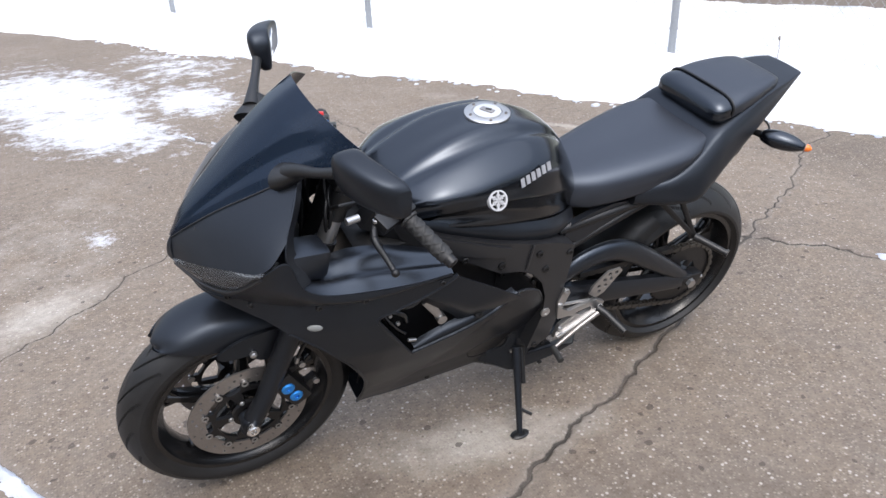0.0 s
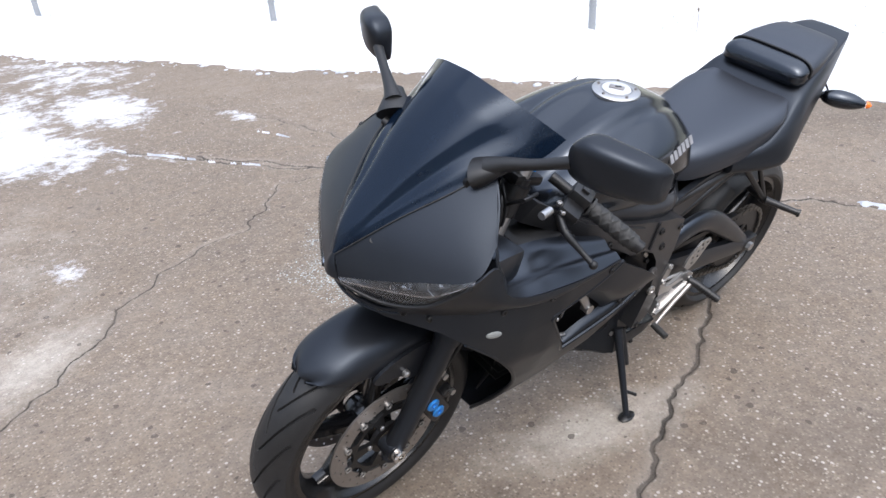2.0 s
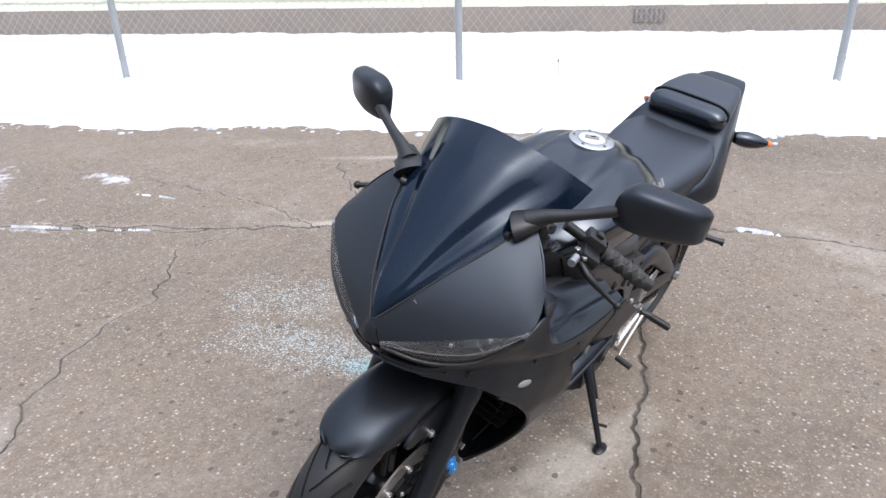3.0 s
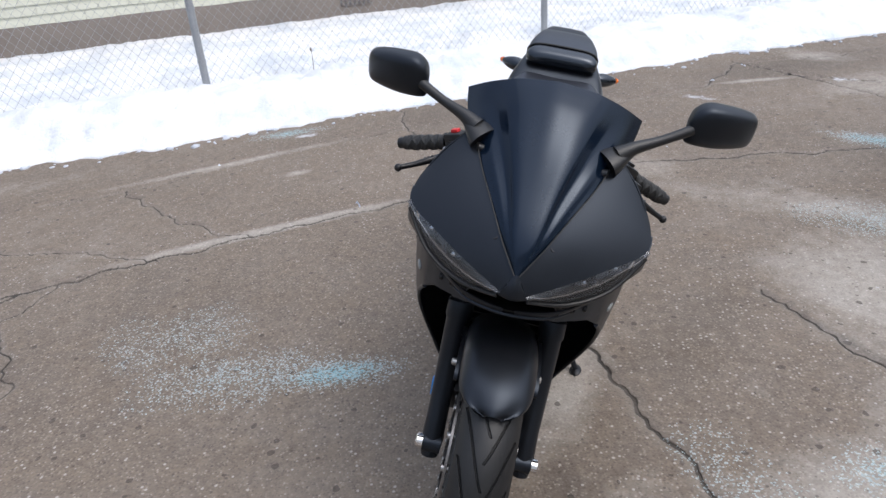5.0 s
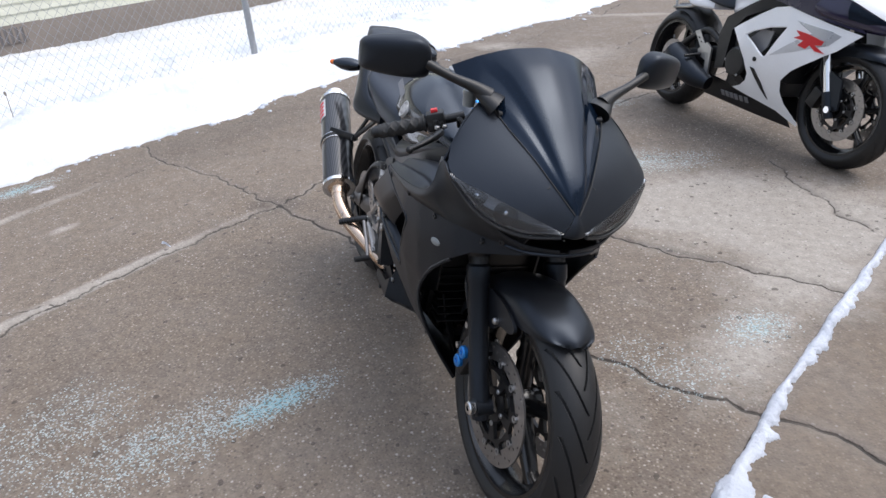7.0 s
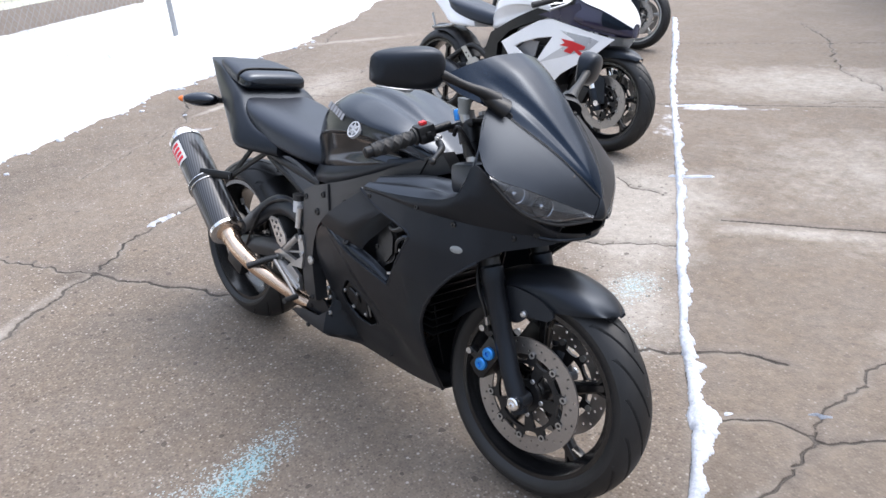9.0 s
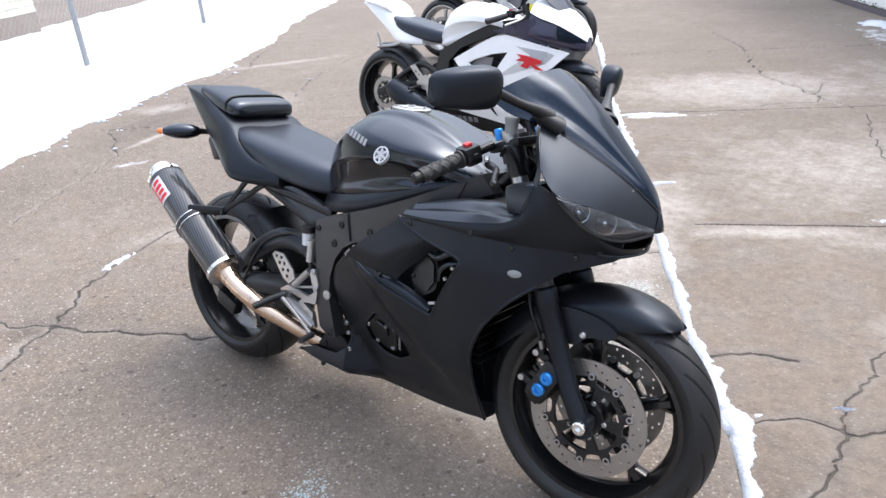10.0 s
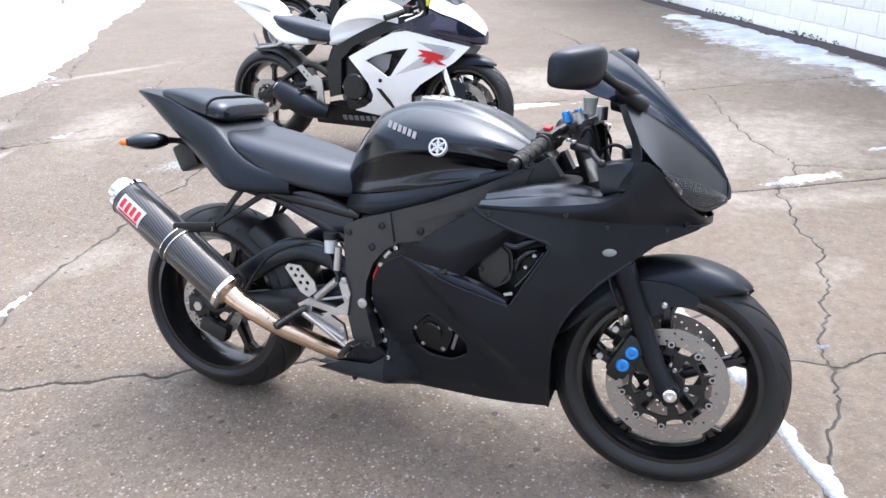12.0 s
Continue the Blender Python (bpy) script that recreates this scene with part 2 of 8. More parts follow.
GALVANISED = worn("galvanised_steel", (0.3, 0.315, 0.33), 0.5, 0.4, 0, 60, 0.2, 0.1)
BLOCKWORK = worn("white_painted_blocks", (0.89, 0.885, 0.85), 0.75, 0, 0, 90, 0.08, 0.35, 0.1)
SIDING = worn("cream_siding", (0.53, 0.53, 0.44), 0.6, 0, 0, 40, 0.06, 0.1, 0.05)
FOUNDATION = worn("weathered_concrete_foundation", (0.175, 0.15, 0.13), 0.9, 0, 0, 30, 0.25, 0.5, 0.15)
MORTAR = worn("painted_mortar", (0.84, 0.835, 0.8), 0.9, 0, 0, 80, 0.15, 0.4)
DAMP_FOOT = worn("damp_dark_concrete", (0.05, 0.04, 0.042), 0.8, 0, 0, 30, 0.4, 0.5, 0.05)
MOSS = worn("green_moss", (0.075, 0.085, 0.045), 0.9, 0, 0, 90, 0.4, 0.6)
ROOFING = worn("grey_shingle", (0.12, 0.11, 0.11), 0.9, 0, 0, 60, 0.3, 0.5)
# blue sky reflection, put into the gloss tint of the blacks, vinyl and acrylic
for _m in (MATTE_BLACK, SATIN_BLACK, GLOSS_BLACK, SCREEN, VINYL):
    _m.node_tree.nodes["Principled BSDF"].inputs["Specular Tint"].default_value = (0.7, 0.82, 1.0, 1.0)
WINDOW_GLASS, *_ = shader("window_glass", (0.25, 0.3, 0.34), 0.06, 0, 0.2)


def carbon_fibre():
    m, n, l, b = shader("carbon_fibre", (0.03, 0.03, 0.032), 0.28, 0, 0.5)
    tc, ch = n.new("ShaderNodeTexCoord"), n.new("ShaderNodeTexWave")
    ch.wave_type, ch.bands_direction = "BANDS", "DIAGONAL"
    ch.inputs["Scale"].default_value, ch.inputs["Distortion"].default_value = 48.0, 0.3
    l.new(tc.outputs["Object"], ch.inputs["Vector"])
    l.new(mix(n, l, ch.outputs["Fac"], (0.006, 0.006, 0.007), (0.05, 0.05, 0.054)), b.inputs["Base Color"])
    return m


def lens_glass():
    """A smoked clear cover: mostly see-through, with a gloss that grows at grazing angles."""
    m, n, l, _ = shader("headlight_lens", (0.4, 0.4, 0.4), 0.05)
    clear, gloss, blend, fres = n.new("ShaderNodeBsdfTransparent"), n.new("ShaderNodeBsdfGlossy"), n.new("ShaderNodeMixShader"), n.new("ShaderNodeFresnel")
    clear.inputs[0].default_value = (0.84, 0.86, 0.89, 1)
    gloss.inputs["Roughness"].default_value = 0.06
    fres.inputs[0].default_value = 1.42
    l.new(fres.outputs[0], blend.inputs[0])
    l.new(clear.outputs[0], blend.inputs[1])
    l.new(gloss.outputs[0], blend.inputs[2])
    # a little diffuse veil stands in for pale reflections on the lens
    haze, veil = n.new("ShaderNodeBsdfDiffuse"), n.new("ShaderNodeMixShader")
    haze.inputs[0].default_value, veil.inputs[0].default_value = (0.5, 0.51, 0.53, 1), 0.045
    l.new(blend.outputs[0], veil.inputs[1])
    l.new(haze.outputs[0], veil.inputs[2])
    l.new(veil.outputs[0], n["Material Output"].inputs[0])
    return m


def snow_material(name, clean, grey):
    m, n, l, b = shader(name, clean, 0.75)
    fine, broad = noise_node(n, l, 60, 6, 0.7), noise_node(n, l, 3.0, 6, 0.6)
    l.new(mix(n, l, ramp(n, l, broad, (0.4, 0.0), (0.7, 1.0)), clean, grey), b.inputs["Base Color"])
    both = maths(n, l, "ADD", fine, maths(n, l, "MULTIPLY", noise_node(n, l, 12, 4), 2.0))
    bump(n, l, b, both, 0.7, 0.02)
    return m


def concrete():
    """Exposed-aggregate concrete: pebbles, stains, road salt, thin ice and dirt in the cracks."""
    m, n, l, b = shader("weathered_concrete", (0.3, 0.26, 0.23), 0.85)

    def layer(name):
        a = n.new("ShaderNodeAttribute")
        a.attribute_name = name
        return a.outputs["Fac"]

    coarse = maths(n, l, "SUBTRACT", 1.0, maths(n, l, "MULTIPLY", layer("smooth"), 0.62))
    tc = n.new("ShaderNodeTexCoord")
    vo = n.new("ShaderNodeTexVoronoi")
    vo.inputs["Scale"].default_value = 135.0
    l.new(tc.outputs["Object"], vo.inputs["Vector"])
    vb = n.new("ShaderNodeTexVoronoi")
    vb.inputs["Scale"].default_value = 62.0
    l.new(tc.outputs["Object"], vb.inputs["Vector"])
    broad, mid, fine = noise_node(n, l, 0.8, 5, 0.6), noise_node(n, l, 5.0, 6, 0.65), noise_node(n, l, 90, 5, 0.7)
    base = mix(n, l, ramp(n, l, broad, (0.32, 0.0), (0.68, 1.0)), (0.100, 0.077, 0.058), (0.188, 0.155, 0.125))
    base = mix(n, l, ramp(n, l, mid, (0.3, 0.0), (0.7, 1.0)), base, (0.153, 0.119, 0.088))
    ragged = noise_node(n, l, 5.5, 9, 0.78)

    def stain(name, low, high):
        edge = maths(n, l, "ADD", layer(name), maths(n, l, "MULTIPLY", maths(n, l, "SUBTRACT", ragged, 0.5), 1.1))
        return ramp(n, l, edge, (low, 0.0), (high, 1.0))
    pale = stain("pale", 0.26, 0.72)
    base = mix(n, l, maths(n, l, "MULTIPLY", stain("damp", 0.2, 0.75), 0.7), base, (0.068, 0.053, 0.041))
    base = mix(n, l, maths(n, l, "MULTIPLY", pale, 0.72), base, (0.35, 0.322, 0.283))
    mottle = ramp(n, l, noise_node(n, l, 21, 6, 0.7), (0.3, 0.76), (0.7, 1.22))
    base = mix(n, l, 1.0, base, mottle, "MULTIPLY")
    sep = n.new("ShaderNodeSeparateColor")
    l.new(vo.outputs["Color"], sep.inputs[0])
    pebble = ramp(n, l, sep.outputs[0], (0.0, (0.035, 0.027, 0.021)), (0.25, (0.085, 0.067, 0.054)), (0.7, (0.17, 0.142, 0.12)), (0.88, (0.26, 0.224, 0.19)), (1.0, (0.46, 0.42, 0.37)))
    base = mix(n, l, maths(n, l, "MULTIPLY", maths(n, l, "MULTIPLY", ramp(n, l, vo.outputs["Distance"], (0.15, 1.0), (0.6, 0.15)), coarse), maths(n, l, "ADD", maths(n, l, "MULTIPLY", ramp(n, l, broad, (0.35, 1.0), (0.7, 0.4)), 0.36), 0.28)), base, mix(n, l, maths(n, l, "MULTIPLY", pale, 0.35), pebble, (0.36, 0.33, 0.3)))
    sep2 = n.new("ShaderNodeSeparateColor")
    l.new(vb.outputs["Color"], sep2.inputs[0])
    chips = maths(n, l, "MULTIPLY", ramp(n, l, sep2.outputs[1], (0.78, 0.0), (0.8, 1.0)), ramp(n, l, vb.outputs["Distance"], (0.2, 1.0), (0.34, 0.0)))
    base = mix(n, l, maths(n, l, "MULTIPLY", maths(n, l, "MULTIPLY", chips, coarse), 0.58), base, ramp(n, l, sep2.outputs[2], (0.35, (0.04, 0.033, 0.027)), (0.6, (0.46, 0.43, 0.4))))
    # worn pits and dirt spots
    vp = n.new("ShaderNodeTexVoronoi")
    vp.inputs["Scale"].default_value = 19.0
    warp = n.new("ShaderNodeVectorMath")
    warp.operation = "MULTIPLY_ADD"
    nz = n.new("ShaderNodeTexNoise")
    nz.inputs["Scale"].default_value = 40.0
    l.new(tc.outputs["Object"], nz.inputs["Vector"])
    l.new(nz.outputs["Color"], warp.inputs[0])
    warp.inputs[1].default_value = (0.022, 0.022, 0.0)
    l.new(tc.outputs["Object"], warp.inputs[2])
    l.new(warp.outputs[0], vp.inputs["Vector"])
    sep3 = n.new("ShaderNodeSeparateColor")
    l.new(vp.outputs["Color"], sep3.inputs[0])
    pits = maths(n, l, "LESS_THAN", vp.outputs["Distance"], maths(n, l, "MULTIPLY", ramp(n, l, sep3.outputs[0], (0.55, 0.0), (1.0, 1.0)), 0.23))
    base = mix(n, l, maths(n, l, "MULTIPLY", maths(n, l, "MULTIPLY", pits, coarse), 0.7), base, (0.04, 0.032, 0.026))
    # cracks: the filled gap itself and a soft dirty margin
    d = maths(n, l, "ADD", layer("crack"), maths(n, l, "MULTIPLY", maths(n, l, "SUBTRACT", noise_node(n, l, 45, 4, 0.7), 0.5), 0.012))
    gap = ramp(n, l, d, (0.0, 1.0), (0.004, 1.0), (0.008, 0.0))
    margin = ramp(n, l, d, (0.0, 1.0), (0.045, 0.0))
    edge = ramp(n, l, mid, (0.36, (0.08, 0.063, 0.05)), (0.62, (0.26, 0.235, 0.21)))
    base = mix(n, l, maths(n, l, "MULTIPLY", margin, 0.5), base, edge)
    packed = ramp(n, l, noise_node(n, l, 3.2, 4, 0.6), (0.38, 0.95), (0.62, 0.5))
    base = mix(n, l, maths(n, l, "MULTIPLY", gap, packed), base, (0.024, 0.02, 0.016))
    vs = n.new("ShaderNodeTexVoronoi")
    vs.inputs["Scale"].default_value = 190.0
    l.new(tc.outputs["Object"], vs.inputs["Vector"])
    sep4 = n.new("ShaderNodeSeparateColor")
    l.new(vs.outputs["Color"], sep4.inputs[0])
    grains = sep4.outputs[1]
    salt = maths(n, l, "GREATER_THAN", layer("salt"), maths(n, l, "ADD", maths(n, l, "MULTIPLY", grains, 1.0), maths(n, l, "MULTIPLY", mid, 0.45)))
    wet = maths(n, l, "MULTIPLY", ramp(n, l, maths(n, l, "ADD", layer("salt"), maths(n, l, "MULTIPLY", maths(n, l, "SUBTRACT", ragged, 0.5), 0.5)), (0.6, 0.0), (1.1, 1.0)), 0.2)
    base = mix(n, l, wet, base, (0.10, 0.23, 0.25))
    tint = mix(n, l, ramp(n, l, layer("salt"), (0.45, 0.0), (0.85, 1.0)), (0.27, 0.31, 0.31), (0.13, 0.38, 0.45))
    base = mix(n, l, maths(n, l, "MULTIPLY", salt, 0.6), base, mix(n, l, sep4.outputs[2], tint, (0.46, 0.56, 0.57)))
    ice = ramp(n, l, maths(n, l, "ADD", layer("ice"), maths(n, l, "MULTIPLY", maths(n, l, "SUBTRACT", noise_node(n, l, 5, 8, 0.8), 0.5), 2.4)), (0.36, 0.0), (0.58, 0.55), (0.95, 1.0))
    base = mix(n, l, maths(n, l, "MULTIPLY", ice, 0.85), base, (0.62, 0.65, 0.70))
    l.new(base, b.inputs["Base Color"])
    rough = mix(n, l, ice, ramp(n, l, mid, (0.3, 0.7), (0.7, 0.92)), 0.5)
    l.new(rough, b.inputs["Roughness"])
    h = maths(n, l, "ADD", maths(n, l, "MULTIPLY", fine, 0.5), maths(n, l, "MULTIPLY", vo.outputs["Distance"], -0.6))
    h = maths(n, l, "SUBTRACT", h, maths(n, l, "MULTIPLY", gap, 3.0))
    bump(n, l, b, h, 0.7, 0.004)
    return m


CARBON, LENS, CONCRETE = carbon_fibre(), lens_glass(), concrete()
SNOW = snow_material("old_snow", (0.77, 0.775, 0.79), (0.52, 0.565, 0.62))
PACKED_SNOW = snow_material("packed_grey_snow", (0.60, 0.63, 0.69), (0.36, 0.39, 0.45))

# ---- the yard: u runs along the fence, v square to it, out towards the building ----
AU, AV = Vector((-0.52, 0.854, 0)).normalized(), Vector((-0.854, -0.52, 0)).normalized()


def uv(u, v, z=0.0):
    return AU * u + AV * v + Vector((0, 0, z))


def rough_line(points, step=0.035, amount=0.02, seed=0):
    """A jagged line through a few turning points."""
    rnd, out = random.Random(seed), []
    for (x0, y0), (x1, y1) in zip(points, points[1:]):
        length = math.hypot(x1 - x0, y1 - y0)
        k = max(1, int(length / step))
        for i in range(k):
            t = i / k
            w = amount * (noise.noise(Vector((x0 + t * (x1 - x0), y0 + t * (y1 - y0), seed)) * 7) * 1.6 + rnd.uniform(-0.35, 0.35))
            nx, ny = -(y1 - y0) / length, (x1 - x0) / length
            out.append((x0 + t * (x1 - x0) + w * nx, y0 + t * (y1 - y0) + w * ny))
    out.append(points[-1])
    return np.array(out)


CRACKS = [
    [(0.28, 0.98), (-0.02, 0.82), (-0.2, 0.67), (-0.43, 0.54), (-0.56, 0.46), (-0.66, 0.385), (-0.84, 0.32), (-1.1, 0.235), (-1.33, 0.14), (-1.57, 0.0), (-1.88, -0.16), (-2.24, -0.335)],
    [(-2.24, -0.335), (-2.81, -0.61), (-3.3, -0.92), (-3.8, -1.12)],
    [(-0.6, -2.75), (-0.95, -2.2), (-1.11, -1.99), (-1.35, -1.64), (-1.62, -1.31), (-1.93, -0.86), (-2.24, -0.335), (-2.5, 0.0), (-2.62, 0.34), (-2.72, 0.93), (-2.88, 1.7), (-3.03, 2.44), (-3.3, 3.3)],
    [(1.05, -0.55), (0.6, -0.99), (0.4, -1.16), (0.2, -1.36), (-0.09, -1.57), (-0.4, -1.66), (-0.76, -1.99), (-1.11, -1.99)],
    [(0.5, -4.6), (-0.02, -3.71), (-0.25, -3.26), (-0.55, -2.73), (-0.83, -2.3), (-1.11, -1.99)],
    [(-0.9, -3.95), (-1.19, -3.24), (-1.32, -2.7), (-1.4, -2.2), (-1.35, -1.64)],
    [(-1.9, -2.7), (-2.32, -2.11), (-2.56, -1.87), (-2.87, -1.56), (-3.2, -1.05), (-3.3, -0.92)],
    [(-2.15, -2.35), (-1.75, -1.75), (-1.62, -1.31)],
    [(-5.07, 1.43), (-4.37, 1.95), (-3.93, 2.21), (-3.3, 2.65), (-2.75, 2.95), (-2.1, 3.2), (-1.6, 3.5)],
    [(-5.02, 1.48), (-4.6, 1.27), (-4.25, 1.09), (-4.0, 0.7), (-3.6, 0.1)],
    [(-4.4, 2.9), (-4.79, 3.47), (-5.03, 3.95), (-5.17, 4.39), (-5.1, 5.1)],
    [(-7.17, 5.47), (-6.89, 6.05), (-6.57, 6.63)],
    [(-7.07, 5.02), (-6.5, 4.2), (-6.01, 3.65), (-5.68, 2.96), (-5.2, 2.3), (-4.99, 1.46)],
    [(-5.6, 4.9), (-5.35, 4.95), (-4.84, 5.13), (-4.2, 5.4)],
    [(-4.59, 1.73), (-4.3, 2.4), (-4.0, 3.3), (-4.2, 4.2)],
    [(-1.3, 0.95), (-0.97, 1.14), (-0.78, 1.3), (-0.41, 1.53)],
    [(-1.6, 2.2), (-1.1, 2.05), (-0.75, 2.0)],
    [(0.44, 0.05), (0.44, 0.31), (0.48, 0.48), (0.46, 0.8), (0.51, 1.08), (0.52, 1.59), (0.42, 1.95), (0.39, 2.33), (0.5, 2.7), (0.22, 3.17), (-0.04, 4.2), (-0.6, 4.75), (-1.0, 5.15), (-1.5, 6.3), (-2.9, 8.2)],
    [(0.25, 0.59), (0.34, 0.65), (0.65, 0.77), (1.3, 0.95)],
    [(0.5, 2.7), (0.95, 2.72), (1.4, 2.95)],
    [(-0.5, 5.0), (-0.4, 4.4), (-0.75, 4.1)],
]
JOINTS = [  # straight sawn joints, along and across the yard
    [(-0.39, 1.89), (0.53, 2.38), (1.6, 2.95)],
    [(-1.61, 3.5), (-0.14, 4.36), (1.2, 5.15)],
    [(-2.6, 5.5), (-0.6, 6.6), (0.4, 7.2)],
]
SNOW_JOINT = [(0.75, -0.5), (0.44, 0.06), (0.29, 0.36), (0.17, 0.58), (-0.02, 0.87), (-0.33, 1.4), (-0.69, 2.04), (-1.1, 2.74), (-1.53, 3.47), (-1.9, 4.1), (-2.5, 5.2), (-3.4, 6.8)]


def blobs(X, Y, spots):
    """Soft patches: x, y, half length, half width, heading in degrees, strength."""
    out = np.zeros_like(X)
    for x, y, a, b, deg, k in spots:
        c, s = math.cos(radians(deg)), math.sin(radians(deg))
        dx, dy = X - x, Y - y
        out = np.maximum(out, k * np.exp(-(((dx * c + dy * s) / a) ** 2 + ((dy * c - dx * s) / b) ** 2)))
    return out


def build_ground():
    step = 0.0125
    dense_x = np.concatenate([np.arange(-7.3, -4.3, 0.03), np.arange(-4.3, 1.3, step)])
    dense_y = np.concatenate([np.arange(-3.6, 4.6, step), np.arange(4.6, 7.0, 0.03)])
    far = np.array([0.03, 0.08, 0.16, 0.3, 0.5, 0.8, 1.2, 1.8, 2.6, 3.6, 5, 7, 10, 15, 25, 50, 110, 250, 600])
    xs = np.concatenate([dense_x[0] - far[::-1], dense_x, dense_x[-1] + far])
    ys = np.concatenate([dense_y[0] - far[::-1], dense_y, dense_y[-1] + far])
    X, Y = np.meshgrid(xs, ys, indexing="ij")
    D = np.full(X.shape, 0.4)
    NX, NY = X.copy(), Y.copy()
    snap = np.where((X < -4.3) | (Y > 4.6), 0.0175, step * 0.55)
    lines = [(rough_line(c, 0.028, 0.03, i), 1.0 if i in (0, 2, 4) else 1.6 if i in (3, 5, 6, 7) else 1.4) for i, c in enumerate(CRACKS)]
    lines += [(rough_line(c, 0.1, 0.004, 50 + i), 1.0) for i, c in enumerate(JOINTS)]
    lines += [(rough_line(SNOW_JOINT, 0.05, 0.01, 80), 1.0)]
    for line, thin in lines:
        for (x0, y0), (x1, y1) in zip(line, line[1:]):
            i0, i1 = np.searchsorted(xs, (min(x0, x1) - 0.13, max(x0, x1) + 0.13))
            j0, j1 = np.searchsorted(ys, (min(y0, y1) - 0.13, max(y0, y1) + 0.13))
            if i1 <= i0 or j1 <= j0:
                continue
            sx, sy = X[i0:i1, j0:j1], Y[i0:i1, j0:j1]
            dx, dy = x1 - x0, y1 - y0
            t = np.clip(((sx - x0) * dx + (sy - y0) * dy) / max(dx * dx + dy * dy, 1e-9), 0, 1)
            px, py = x0 + t * dx, y0 + t * dy
            d = np.hypot(sx - px, sy - py)
            sn = snap[i0:i1, j0:j1]
            near = (d < sn) & (d * thin < D[i0:i1, j0:j1])
            NX[i0:i1, j0:j1][near], NY[i0:i1, j0:j1][near] = px[near], py[near]
            d = np.where(d < sn, (thin - 1) * 0.004, d * thin)
            D[i0:i1, j0:j1] = np.minimum(D[i0:i1, j0:j1], d)
    wave = np.sin(X * 2.1 + 0.7) * np.sin(Y * 1.7 + 0.3) * 0.0025 + np.sin(X * 5.3 + Y * 4.1) * 0.0008
    Z = wave - np.where(D < 0.006, 0.007, 0) - 0.003 * np.exp(-(D / 0.03) ** 2)
    Z[np.hypot(X, Y) > 15] = 0
    ni, nj = X.shape
    idx = np.arange(ni * nj).reshape(ni, nj)
    quads = np.stack([idx[:-1, :-1], idx[1:, :-1], idx[1:, 1:], idx[:-1, 1:]], -1).reshape(-1, 4)
    me = bpy.data.meshes.new("ground")
    me.vertices.add(ni * nj)
    me.vertices.foreach_set("co", np.stack([NX, NY, Z], -1).ravel().astype(np.float32))
    me.loops.add(quads.size)
    me.loops.foreach_set("vertex_index", quads.ravel().astype(np.int32))
    me.polygons.add(len(quads))
    me.polygons.foreach_set("loop_start", np.arange(0, quads.size, 4, dtype=np.int32))
    me.polygons.foreach_set("loop_total", np.full(len(quads), 4, dtype=np.int32))
    me.polygons.foreach_set("use_smooth", np.ones(len(quads), dtype=bool))
    me.update()
    me.validate()
    # neighbouring pours differ in tone: one side of the long crack and of the snow-filled joint
    across = np.clip(X * AV.x + Y * AV.y, -8, 8)
    side = np.clip((X - 0.28) * -1.315 - (Y - 0.98) * -2.52, -9, 9)
    pour_b = 1 / (1 + np.exp(-side / 0.05)) / (1 + np.exp(-(across + 0.47) / 0.03))
    pour_a = (1 - 1 / (1 + np.exp(-side / 0.05))) / (1 + np.exp(-np.clip(X + 2.45 + 0.35 * (Y + 0.3), -8, 8) / 0.05))
    # beyond the snow-filled joint the pour is finer, with little stone showing
    past = np.clip((X - 0.44) * 0.866 + (Y - 0.06) * 0.5, -8, 8)
